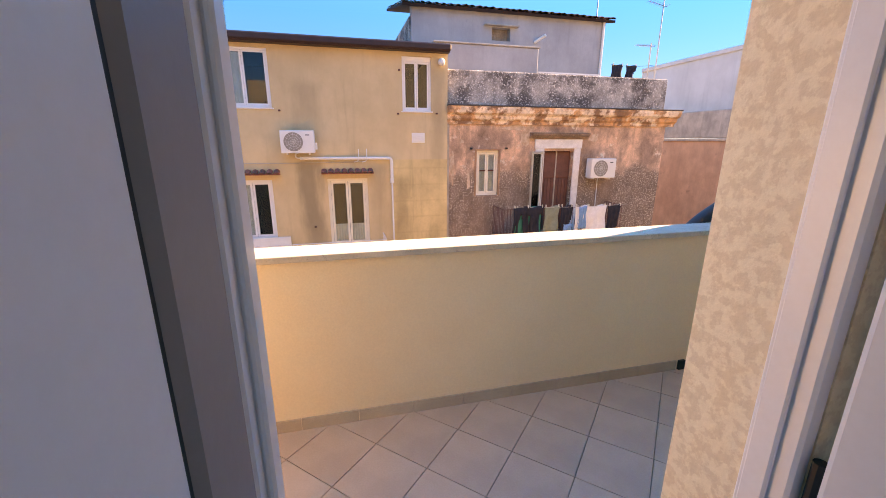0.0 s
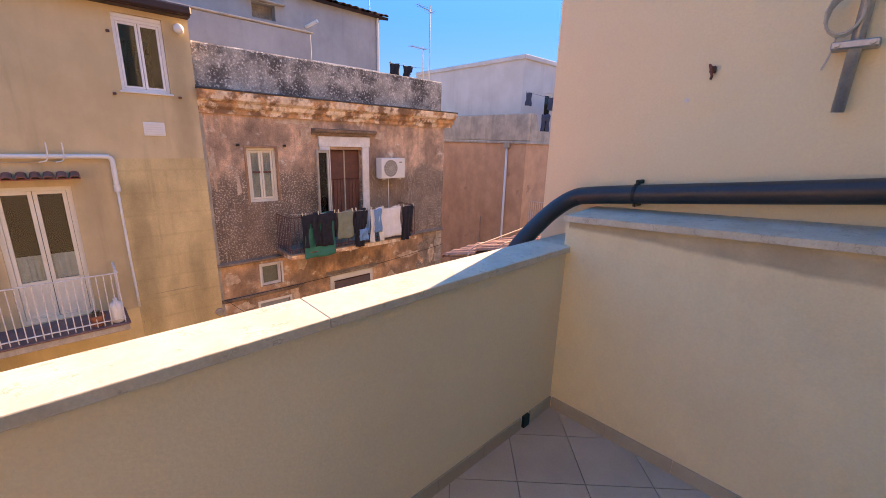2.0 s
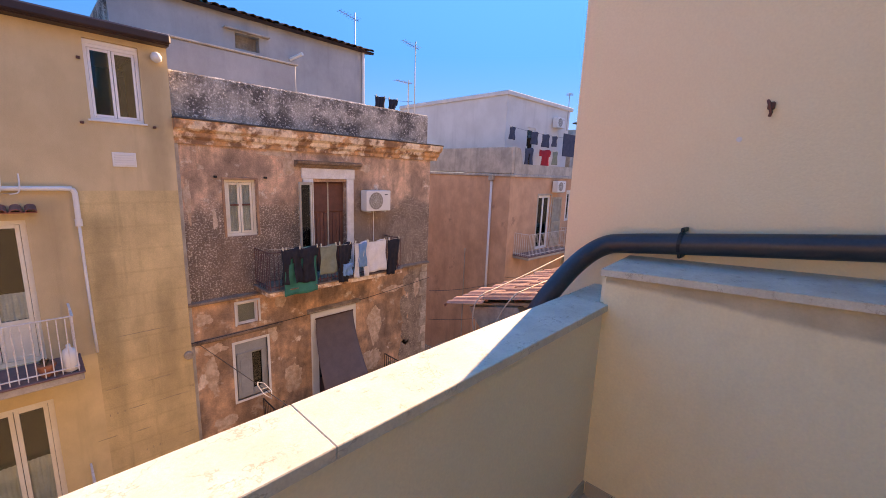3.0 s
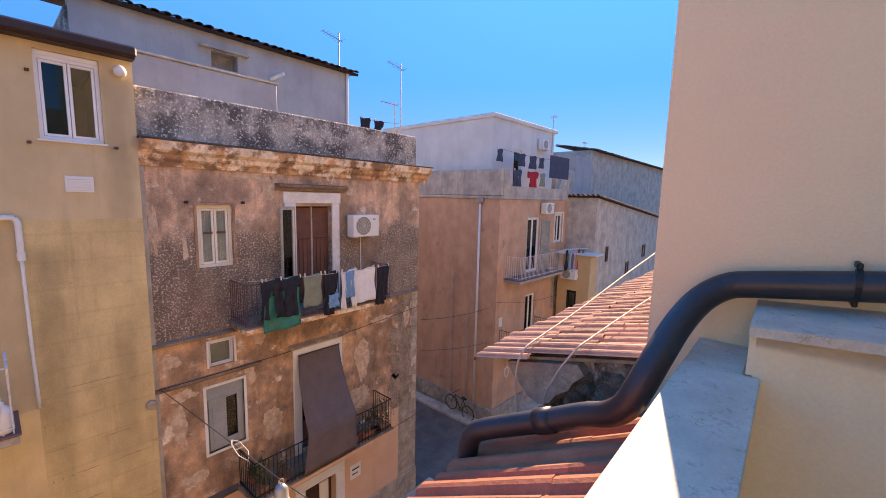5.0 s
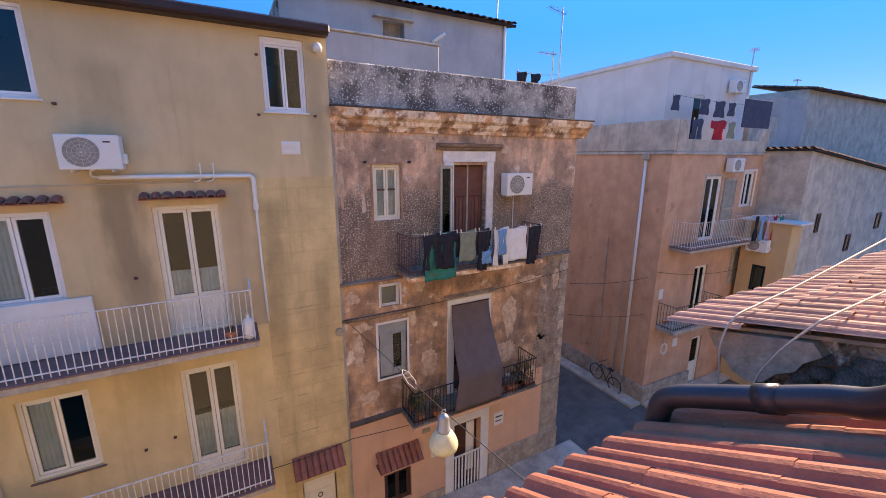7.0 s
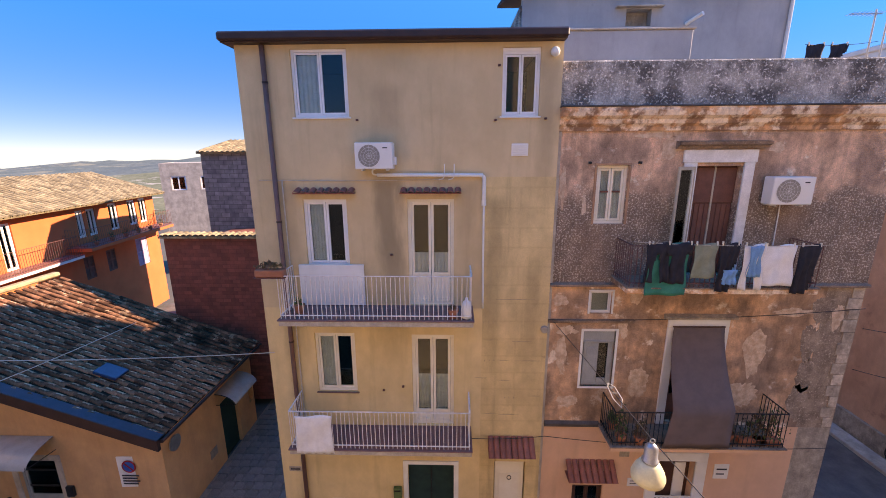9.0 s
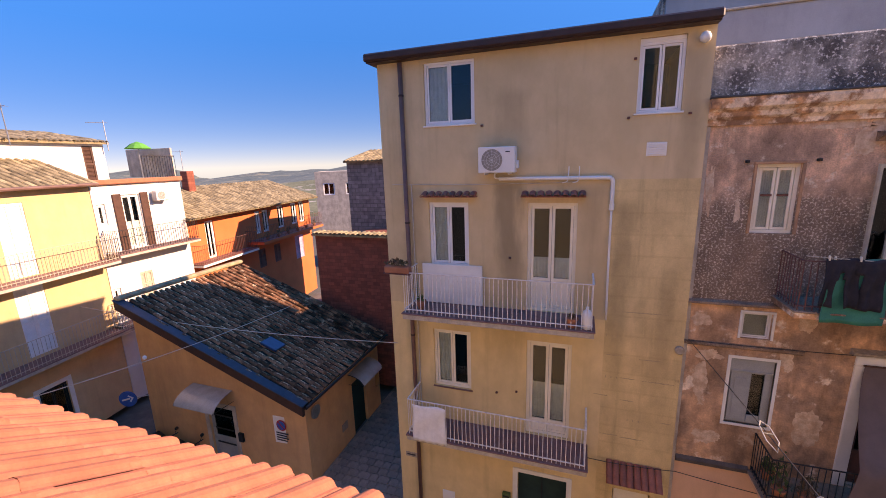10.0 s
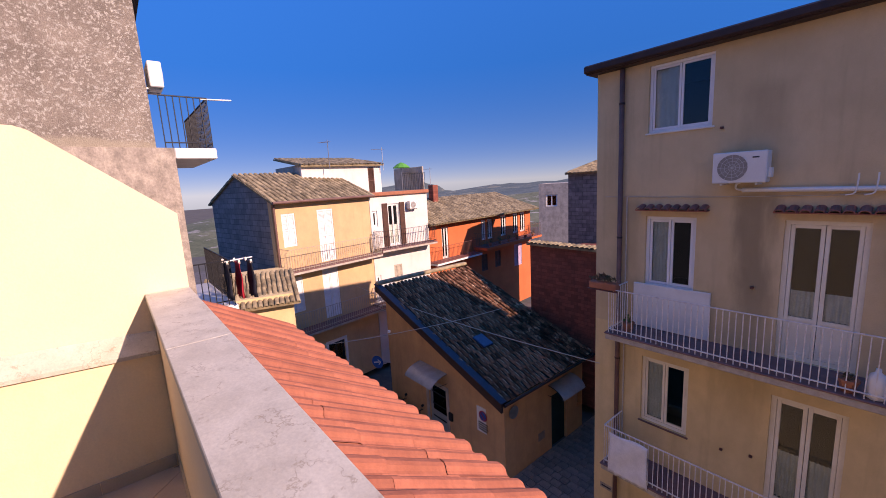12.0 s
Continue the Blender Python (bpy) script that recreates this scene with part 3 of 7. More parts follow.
def railing(balcony, pts, z0, h, step, material, r=0.008, rail=0.016, skip=False):
    """Bars, each its own object, and rails along a line of plan points on a balcony."""
    bar = None
    for k, ((xa, ya), (xb, yb)) in enumerate(zip(pts, pts[1:])):
        L = math.hypot(xb - xa, yb - ya)
        n = max(1, round(L / step))
        for i in range(n + (1 if k == len(pts) - 2 else 0)):
            x, y = xa + (xb - xa) * i / n, ya + (yb - ya) * i / n
            if bar is None:
                bar = part("bar", rod((0, 0, 0), (0, 0, h - 0.02), r, 6), material, balcony, m=pose(x, y, z0))
            else:
                share("bar", bar, balcony, pose(x, y, z0, random.uniform(-0.6, 0.6), random.uniform(-0.6, 0.6), 0))
        for zz, nm in ((z0 + h, "handrail"), (z0 + 0.08, "bottom_rail")):
            a = math.atan2(yb - ya, xb - xa)
            bm = boxed((-0.005, -rail, -rail * 0.5), (L + 0.005, rail, rail * 0.5), 0.003)
            part(nm, bm, material, balcony, m=pose(xa, ya, zz, 0, 0, math.degrees(a)))


def half_tile(length=0.42, r0=0.095, r1=0.08, thick=0.012, seg=5, sag_k=1.0):
    """A tapered half-round clay tile along -y (downhill), crown up."""
    bm = bmesh.new()
    rows = []
    for (y, r) in ((0.0, r1), (-length, r0)):
        out = [bm.verts.new((r * math.cos(a), y, r * sag_k * math.sin(a))) for a in (math.pi * k / seg for k in range(seg + 1))]
        inn = [bm.verts.new(((r - thick) * math.cos(a), y, (r - thick) * sag_k * math.sin(a))) for a in (math.pi * k / seg for k in range(seg + 1))]
        rows.append((out, inn))
    (o0, i0), (o1, i1) = rows
    for k in range(seg):
        bm.faces.new((o0[k], o0[k + 1], o1[k + 1], o1[k]))
        bm.faces.new((o1[k], o1[k + 1], i1[k + 1], i1[k]))
    return bm


def joined_tiles(bm, tile, mats):
    """Copies of a tile mesh laid into one bmesh, one pose each."""
    co = [v.co.copy() for v in tile.verts]
    fs = [[v.index for v in f.verts] for f in tile.faces]
    for m in mats:
        vs = [bm.verts.new(m @ c) for c in co]
        for f in fs:
            bm.faces.new([vs[i] for i in f])
    return bm

# ---- ground and distance ----
GZ = -8.1
bm = bmesh.new()
g = bmesh.ops.create_grid(bm, x_segments=40, y_segments=40, size=2500)
for v in bm.verts:
    r = math.hypot(v.co.x, v.co.y)
    v.co.z = GZ - 0.5 - (min(60, max(0, r - 60) * 0.08) if v.co.x < 0 else 0)
tagged(put(bm, "ground", M_GROUND), "dry earth and scrub ground around the town", "ground", kind="structure")
bm = bmesh.new()
rows = [(-60, -8.46), (-9, -8.44), (-3.0, -8.42), (0.5, GZ), (60, GZ)]
vs = [(bm.verts.new((x, 4.0, z)), bm.verts.new((x, 30.0, z))) for x, z in rows]
for (a0, a1), (b0, b1) in zip(vs, vs[1:]):
    bm.faces.new((a0, b0, b1, a1))
tagged(put(bm, "road", M_ROAD), "dark worn asphalt of the narrow street", "road", kind="structure")

# ---- the terrace ----
def stand(name, bm, material, label, category, smooth=False):
    return tagged(put(bm, name, material, smooth=smooth), label, category, kind="structure")

FL = stand("floor", boxed((-1.17, 2.5, -0.25), (3.52, 4.44, -0.012)), M_GROUT, "terrace floor of beige tiles laid diagonally", "floor")
PAR = stand("wall_parapet", boxed((-1.168, 4.27, -0.012), (3.52, 4.44, 1.02)), M_CREAM, "cream rendered terrace parapet wall", "wall")
bm = bmesh.new()
cops = []
for a, b in ((-1.168, -0.0403), (-0.0397, 1.6817), (1.6823, 3.175)):
    c = part("coping_slab", boxed((a, 4.247, 1.02), (b, 4.47, 1.055), 0.0025), M_CAP, PAR, "pale travertine coping slab")
part("coping_slab", boxed((3.178, 4.29, 1.02), (3.518, 4.47, 1.055), 0.006), M_CAP, PAR)
# drain slot at the foot of the parapet, its shaded inside a black block
part("drain_hole", boxed((2.868, 4.25, 0.002), (2.92, 4.268, 0.075)), M_BRONZE, PAR, "black block for the shaded drain opening at the parapet foot")
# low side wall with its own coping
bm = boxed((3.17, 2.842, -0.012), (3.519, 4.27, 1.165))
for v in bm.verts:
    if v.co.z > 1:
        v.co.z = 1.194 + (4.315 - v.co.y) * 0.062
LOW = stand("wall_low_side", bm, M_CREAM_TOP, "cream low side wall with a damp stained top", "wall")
def low_z(y):
    return 1.195 + (4.315 - y) * 0.062
bm = bmesh.new()
for (a, b) in ((2.845, 4.29),):
    q = [(3.145, a, low_z(a)), (3.518, a, low_z(a)), (3.518, b, low_z(b)), (3.145, b, low_z(b)), (3.145, a, low_z(a) + 0.032), (3.518, a, low_z(a) + 0.055), (3.518, b, low_z(b) + 0.055), (3.145, b, low_z(b) + 0.032)]
    vs = [bm.verts.new(p) for p in q]
    for f in ((3, 2, 1, 0), (4, 5, 6, 7), (0, 1, 5, 4), (1, 2, 6, 5), (2, 3, 7, 6), (3, 0, 4, 7)):
        bm.faces.new([vs[i] for i in f])
part("coping", bm, M_CAP, LOW, "sloping stone coping")
part("wall_end", boxed((3.171, 4.27, 1.06), (3.5, 4.288, 1.19)), M_CREAM, LOW)
# the tall wall of the building next door
TALL = stand("wall_tall", boxed((3.52, 2.0, GZ), (17, 4.67, 6.5)), M_PEACH, "tall peach rendered wall of the adjoining building", "wall")
# back wall with the door opening
bm = wall(-3.2, 3.52, -0.2, 4.2, [(0.387, 1.312, 0.0, 2.25)], 0, 0.28)
BACK = stand("wall_back", bm, M_STUCCO, "mottled cream stucco house wall with the terrace doorway", "wall")
for v in BACK.data.vertices:
    v.co.y = 2.84 - v.co.y
BACK.data.flip_normals()
# room behind the door; its unseen back has an opening added for light
for nm, lo, hi in (("wall_room_left", (-1.2, -1.0, 0), (-1.0, 2.56, 2.7)), ("wall_room_right", (3.3, -1.0, 0), (3.5, 2.56, 2.7)), ("wall_room_back", (-1.2, -1.2, 0), (3.5, -1.0, 0.1)), ("wall_room_lintel", (-1.2, -1.2, 2.55), (3.5, -1.0, 2.7)), ("wall_room_pier", (-1.2, -1.2, 0.1), (-0.8, -1.0, 2.55)), ("wall_room_pier_b", (3.1, -1.2, 0.1), (3.5, -1.0, 2.55))):
    stand(nm, boxed(lo, hi), M_WHITEWALL, "plain white painted room wall", "wall")
stand("ceiling", boxed((-1.2, -1.2, 2.7), (3.5, 2.56, 2.9)), M_WHITEWALL, "plain white room ceiling", "ceiling")
stand("floor_room", boxed((-1.2, -1.2, -0.2), (3.5, 2.5, -0.004)), M_SKIRT, "beige tiled room floor", "floor")
# left side: low wall with ledge, and the raked wall behind it
bm = boxed((-1.169, 2.84, -0.012), (-1.085, 4.268, 0.715))
for v in bm.verts:
    if v.co.z > 0.5 and v.co.y < 3:
        v.co.z += 0.085
LEFT = stand("wall_left_ledge", bm, M_CREAM_DAMP, "low cream wall with a sloping stone ledge", "wall")
bm = bmesh.new()
prof = [(-1.168, 0.716), (-1.062, 0.716), (-1.062, 0.738), (-1.168, 0.832)]
fa, fb = [bm.verts.new((x, 2.842, z + 0.085)) for x, z in prof], [bm.verts.new((x, 4.266, z)) for x, z in prof]
bm.faces.new(fa)
bm.faces.new(fb[::-1])
for k in range(4):
    j = (k + 1) % 4
    bm.faces.new((fa[k], fb[k], fb[j], fa[j]))
bmesh.ops.recalc_face_normals(bm, faces=bm.faces)
part("ledge", bm, M_CAP, LEFT, "sloping stone ledge top")
bm = bmesh.new()
prof = [(2.56, -0.012), (4.468, -0.012), (4.468, 1.505), (3.91, 1.965), (3.86, 1.985), (3.76, 1.99), (2.56, 1.99)]
fa, fb = [bm.verts.new((-1.17, y, z)) for y, z in prof], [bm.verts.new((-1.37, y, z)) for y, z in prof]
bm.faces.new(fa)
bm.faces.new(fb[::-1])
for k in range(len(prof)):
    j = (k + 1) % len(prof)
    bm.faces.new((fa[k], fb[k], fb[j], fa[j]))
stand("wall_raked", bm, M_CREAM, "cream side wall with a sloping top edge", "wall")
# outer front of this building below the parapet
stand("wall_front", boxed((-3.2, 4.30, GZ), (3.52, 4.44, -0.02)), M_CREAM, "cream front wall below the terrace", "wall")
stand("wall_eave", boxed((-2.2, 4.44, GZ), (3.55, 5.22, 0.12)), M_CREAM, "cream front wall under the tiled eave", "wall")

# ---- terrace door ----
DOOR = thing("door_1", pose(0.387, 2.56, 0), "white framed terrace door standing open inward", "door", kind="structure")
bm = bmesh.new()
box(bm, (0.0, 0.0, 0), (0.036, 0.09, 2.2), 0.006)
box(bm, (0.036, 0.03, 0), (0.048, 0.075, 2.2), 0.004)
box(bm, (0.0, 0.09, 0), (0.02, 0.105, 2.2), 0.004)
box(bm, (0.889, 0.0, 0), (0.925, 0.09, 2.2), 0.006)
box(bm, (0.877, 0.03, 0), (0.889, 0.075, 2.2), 0.004)
box(bm, (0.915, 0.09, 0), (0.925, 0.10, 2.2), 0.003)
box(bm, (0.036, 0.0, 2.145), (0.889, 0.09, 2.2), 0.006)
part("frame", bm, M_PVC, DOOR, "white aluminium door frame")
part("threshold", boxed((0.0, -0.02, 0.0), (0.925, 0.12, 0.02), 0.004), M_CAP, DOOR, "stone threshold")
def leaf(m, panel, lbl):
    bm = bmesh.new()
    w, h = 0.78 if panel else 0.42, 2.13
    box(bm, (0, -0.03, 0.02), (0.085 if not panel else 0.135, 0.03, h), 0.008)
    box(bm, (w - 0.085, -0.03, 0.02), (w, 0.03, h), 0.008)
    box(bm, (0.085, -0.03, h - 0.09), (w - 0.085, 0.03, h), 0.006)
    box(bm, (0.085, -0.03, 0.02), (w - 0.085, 0.03, 0.14), 0.006)
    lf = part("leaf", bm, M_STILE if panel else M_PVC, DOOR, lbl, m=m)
    if panel:
        part("panel", boxed((0.142, -0.03, 0.14), (w - 0.085, 0.024, h - 0.09), 0.004), M_FRAMEGREY, lf, "smooth pale grey panel")
    else:
        p = part("pane", boxed((0.085, -0.006, 0.14), (w - 0.085, 0.006, h - 0.09)), M_GLASS, lf)
        p.visible_shadow = False
    part("gasket", boxed((0.135 if panel else 0.082, 0.018 if panel else 0.03, 0.03), (0.142 if panel else 0.09, 0.022 if panel else 0.034, h - 0.01)), M_BRONZE, lf)
    for zz in (0.3, 1.05, 1.9):
        part("hinge", rod((-0.012, 0.0, zz - 0.05), (-0.012, 0.0, zz + 0.05), 0.012, 10), M_BRONZE, lf, "black hinge")
    return lf
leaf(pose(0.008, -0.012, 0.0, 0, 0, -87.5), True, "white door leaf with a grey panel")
leaf(pose(0.92, -0.03, 0.0, 0, 0, -78), False, "white glazed door leaf")

# ---- black drainpipe ----
PIPE = thing("drainpipe", pose(0, 0, 0), "thick black plastic drainpipe running along the wall and over the parapet", "pipe")
ctrl = [(3.44, 2.84, 1.507), (3.44, 3.4, 1.435), (3.44, 4.0, 1.362), (3.44, 4.30, 1.322), (3.43, 4.39, 1.30), (3.38, 4.46, 1.245), (3.28, 4.51, 1.16), (3.14, 4.55, 1.04), (3.085, 4.58, 0.95), (3.08, 4.62, 0.86), (3.11, 4.69, 0.785), (3.14, 4.80, 0.725), (3.14, 4.97, 0.63), (3.12, 5.17, 0.53), (3.10, 5.27, 0.48), (3.09, 5.33, 0.43), (3.085, 5.355, 0.33), (3.085, 5.36, 0.05), (3.085, 5.36, -1.2)]
part("pipe", tube(bmesh.new(), curve_pts(ctrl, 5), 0.052, 16), M_PIPE, PIPE, smooth=True)
for p, d in (((3.44, 2.95, 1.488), (0, 1, -0.13)), ((3.14, 4.97, 0.63), (-0.05, 0.9, -0.45))):
    v, dd = Vector(p), Vector(d).normalized()
    part("socket_collar", rod(v - dd * 0.04, v + dd * 0.04, 0.058, 16), M_PIPE, PIPE, smooth=True)
CL = thing("pipe_clip", pose(3.44, 4.037, 1.362), "black metal pipe clip screwed to the wall", "bracket")
part("ring", rod((0, -0.008, 0), (0, 0.008, 0), 0.0555, 16), M_BRONZE, CL)
for s in (-1, 1):
    part("lug", boxed((-0.01, -0.008, s * 0.064 - 0.011), (0.078, 0.008, s * 0.064 + 0.011), 0.004), M_BRONZE, CL)
# ---- ochre house opposite ----
AX, AY = -3.12, 12.7
A = thing("house", pose(AX, AY, GZ), "four-storey ochre rendered house with white windows and two railed balconies", "house")
def ax(*v):
    return [x - AX for x in v]
def az(*v):
    return [z - GZ for z in v]
def hole(X0, x0, x1, z0, z1):
    return (x0 - X0, x1 - X0, z0 - GZ, z1 - GZ)
A_H = [hole(AX, -2.03, -0.91, 2.36, 3.64), hole(AX, 2.17, 2.91, 2.35, 3.63), hole(AX, -2.02, -1.08, -0.79, 0.69), hole(AX, 0.22, 1.22, -1.70, 0.69), hole(AX, -2.02, -1.08, -3.91, -2.39), hole(AX, 0.24, 1.22, -4.80, -2.42), hole(AX, 0.07, 1.22, GZ, -5.93), hole(AX, 2.23, 3.0, GZ, -5.82)]
W_A = 6.46
zb = -1.77 - GZ
part("wall", wall(0, W_A, 1.15 - GZ, 3.72 - GZ, A_H), M_A, A, "upper brown-ochre render")
part("wall", wall(0, 4.98, zb, 1.15 - GZ, A_H), M_A, A)
part("wall", wall(4.98, W_A, zb, 1.15 - GZ, A_H), M_A_OLD, A, "older stained ochre render")
part("wall", wall(0, 4.98, -0.4, zb, A_H), M_A_LOW, A, "yellow ochre render of the lower storeys")
part("wall", wall(4.98, W_A, 0, zb, A_H), M_A_OLD, A)
part("side_wall", boxed((0, 0.3, -0.4), (0.3, 5.2, 11.82)), M_A, A)
part("side_wall", boxed((W_A - 0.3, 0.3, 0), (W_A, 5.2, 11.82)), M_A_OLD, A)
part("rear_wall", boxed((0.3, 4.9, 0), (W_A - 0.3, 5.2, 11.82)), M_A, A)
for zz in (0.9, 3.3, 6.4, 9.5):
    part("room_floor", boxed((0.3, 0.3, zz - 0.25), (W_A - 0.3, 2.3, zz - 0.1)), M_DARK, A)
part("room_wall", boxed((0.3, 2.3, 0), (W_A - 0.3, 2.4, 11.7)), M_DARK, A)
part("roof", boxed((-0.15, -0.22, 11.82), (W_A, 5.3, 11.9)), M_BROWN, A, "dark brown roof edge")
part("gutter", boxed((-0.18, -0.30, 11.84), (W_A + 0.02, -0.14, 12.0), 0.03), M_BROWN, A, "dark brown metal gutter")
window(A, *ax(-2.03, -0.91), *az(2.36, 3.64), sill=M_WHITE, curtain=1.0, only=(0,), fw=0.05, blind=0.06)
window(A, *ax(2.17, 2.91), *az(2.35, 3.56), sill=M_WHITE, fw=0.05, blind=0.07)
window(A, *ax(-2.02, -1.08), *az(-0.79, 0.69), sill=M_WHITE, curtain=1.0, only=(0,), fw=0.062)
window(A, *ax(0.22, 1.22), *az(-1.70, 0.69), low_panel=0.62, curtain=0.3, frame_mat=M_CREAMFRAME, name="balcony_door", fw=0.07)
window(A, *ax(-2.02, -1.08), *az(-3.91, -2.39), sill=M_COPPER, frame_mat=M_CREAMFRAME, curtain=1.0, only=(0,), fw=0.062)
window(A, *ax(0.24, 1.22), *az(-4.80, -2.42), frame_mat=M_CREAMFRAME, low_panel=0.25, curtain=0.5, name="balcony_door", fw=0.075)
def balcony(house, x0, x1, y0, z, depth_slab, h, rail_mat, step, slab_mat=M_SLAB, tile_mat=M_BALTILE, corner=0.0, lbl="railed balcony"):
    b = part("balcony", boxed((x0, y0, z - depth_slab), (x1, -0.002, z - 0.03), 0.012), slab_mat, house, lbl)
    part("deck", boxed((x0 - 0.02, y0 - 0.02, z - 0.03), (x1 + 0.02, -0.002, z), 0.006), tile_mat, b)
    e = 0.05
    pts = [(x0 + e, -0.01), (x0 + e, y0 + e), (x1 - e, y0 + e), (x1 - e, -0.01)]
    railing(b, pts, z, h, step, rail_mat)
    return b
balcony(A, *ax(-2.42, 1.62), -0.86, -1.70 - GZ, 0.15, 0.93, M_RAIL, 0.095)
balcony(A, *ax(-2.48, 1.62), -0.86, -4.82 - GZ, 0.15, 0.93, M_RAIL, 0.095)
# ---- peeling house next to it ----
BX, BY = 3.34, 12.85
B = thing("house", pose(BX, BY, GZ), "old pink and orange house with peeling plaster, stained cornice and balconies", "house")
def bx(*v):
    return [x - BX for x in v]
W_B = 6.97
B_H = [hole(BX, 4.22, 4.87, 0.13, 1.37), hole(BX, 6.27, 7.2, -1.0, 1.35), hole(BX, 4.31, 4.79, -1.94, -1.41), hole(BX, 4.22, 4.96, -3.79, -2.37), hole(BX, 6.3, 7.3, -4.75, -2.25), hole(BX, 6.35, 7.25, GZ, -5.85), hole(BX, 4.25, 5.02, -7.6, -6.62)]
part("wall", wall(0, W_B, -1.22 - GZ, 2.06 - GZ, B_H), M_B_UP, B, "pink render fading into brown roughcast")
part("wall", wall(6.15, W_B, -4.85 - GZ, -1.22 - GZ, B_H), M_B_BARE, B, "bare crumbling roughcast beside the corner")
part("seam_strip", boxed((-0.001, -0.03, 0), (0.09, -0.001, 2.06 - GZ), 0.01), M_C_TOP, B, "grey mortar strip at the party line")
part("wall", wall(0, 6.15, -4.85 - GZ, -1.22 - GZ, B_H), M_B_PEEL, B, "peeling orange render with white patches")
part("wall", wall(0, 6.2, 0, -4.85 - GZ, B_H), M_B_SALMON, B, "smooth salmon paint")
part("wall", wall(6.2, W_B, 0, -4.85 - GZ, B_H), M_STONE, B, "bare stone corner")
part("side_wall", boxed((W_B - 0.3, 0.3, 0), (W_B, 10, 10.3)), M_B_ROUGH, B)
part("side_wall", boxed((0.001, 0.3, 0), (0.3, 10, 10.3)), M_B_ROUGH, B)
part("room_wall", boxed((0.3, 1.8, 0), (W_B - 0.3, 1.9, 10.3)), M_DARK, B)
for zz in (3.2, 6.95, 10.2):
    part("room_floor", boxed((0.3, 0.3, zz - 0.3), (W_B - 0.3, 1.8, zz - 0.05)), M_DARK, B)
part("roof_parapet", boxed((0.002, 0.06, 2.5 - GZ), (W_B - 0.08, 0.36, 3.42 - GZ), 0.03), M_B_GREY, B, "lichen-blackened roughcast parapet")
part("roof", boxed((0.002, 0.36, 2.2 - GZ), (W_B, 10, 2.5 - GZ)), M_C_TOP, B)
def profile_x(prof, x0, x1):
    """A moulding of an outline in y, z, run along x."""
    bm = bmesh.new()
    a, b = [bm.verts.new((x0, y, z)) for y, z in prof], [bm.verts.new((x1, y, z)) for y, z in prof]
    bm.faces.new(a[::-1])
    bm.faces.new(b)
    for k in range(len(prof)):
        j = (k + 1) % len(prof)
        bm.faces.new((a[k], a[j], b[j], b[k]))
    bmesh.ops.recalc_face_normals(bm, faces=bm.faces)
    return bm
zc = 2.06 - GZ
part("cornice_top", boxed((-0.01, -0.33, zc + 0.442), (W_B + 0.28, 0.06, zc + 0.475), 0.012), M_GRIME, B, "blackened cornice top")
part("cornice", profile_x([(0.3, zc), (-0.05, zc), (-0.07, zc + 0.08), (-0.14, zc + 0.14), (-0.16, zc + 0.22), (-0.26, zc + 0.28), (-0.30, zc + 0.38), (-0.30, zc + 0.44), (0.3, zc + 0.44)], 0.0, W_B + 0.25), M_B_CORN, B, "orange stained moulded cornice")
for zz, dd in ((-1.24, 0.10), (-2.12, 0.05)):
    part("string_course", profile_x([(-0.0, zz - 0.06 - GZ), (-dd, zz - 0.02 - GZ), (-dd, zz + 0.02 - GZ), (-0.0, zz + 0.05 - GZ)], 0.0, W_B if dd > 0.06 else 2.0), M_B_ROUGH, B)
window(B, *bx(4.22, 4.87), *az(0.13, 1.37), frame_mat=M_CREAMFRAME, curtain=1.0, surround=0.05, sur_mat=M_B_PINK)
window(B, *bx(4.31, 4.79), *az(-1.94, -1.41), leaves=1, fw=0.03, surround=0.045, sur_mat=M_WHITE)
part("insect_screen", boxed((4.345 - BX, 0.125, -1.905 - GZ), (4.755 - BX, 0.13, -1.445 - GZ)), M_BLUEGREY, B, "grey fly screen behind the small window")
window(B, *bx(4.22, 4.96), *az(-3.79, -2.64), frame_mat=M_GREYDOOR, surround=0.0, fw=0.035, leaves=2)
bm = wall(*bx(4.165, 5.015), -3.845 - GZ, -2.315 - GZ, [hole(BX, 4.22, 4.96, -3.79, -2.37)], -0.015, 0.06)
part("window_surround", bm, M_WHITE, B, "thin white window surround")
part("shutter_box", boxed((4.222 - BX, 0.03, -2.638 - GZ), (4.958 - BX, 0.16, -2.372 - GZ), 0.012), M_GREYDOOR, B, "grey panel above the window leaves")
part("shutter_lip", boxed((4.222 - BX, 0.01, -2.66 - GZ), (4.958 - BX, 0.055, -2.625 - GZ), 0.006), M_GREYDOOR, B)
pn = part("shutter_board", boxed((4.262 - BX, 0.04, -3.75 - GZ), (4.60 - BX, 0.068, -2.67 - GZ), 0.006), M_GREYDOOR, B, "closed grey inner shutter board")
part("field", boxed((4.33 - BX, 0.03, -3.66 - GZ), (4.53 - BX, 0.0395, -2.80 - GZ), 0.005), M_GREYDOOR, pn)
part("shutter_board", boxed((4.925 - BX - 0.10, 0.04, -3.75 - GZ), (4.925 - BX, 0.068, -2.67 - GZ), 0.005), M_GREYDOOR, B)
part("shutter_board", boxed((4.605 - BX, 0.04, -3.75 - GZ), (4.82 - BX, 0.068, -3.60 - GZ), 0.005), M_GREYDOOR, B)
balcony(B, *bx(4.72, 8.5), -0.85, -1.02 - GZ, 0.14, 0.85, M_RUSTRAIL, 0.1, M_B_CORN, M_B_ROUGH)
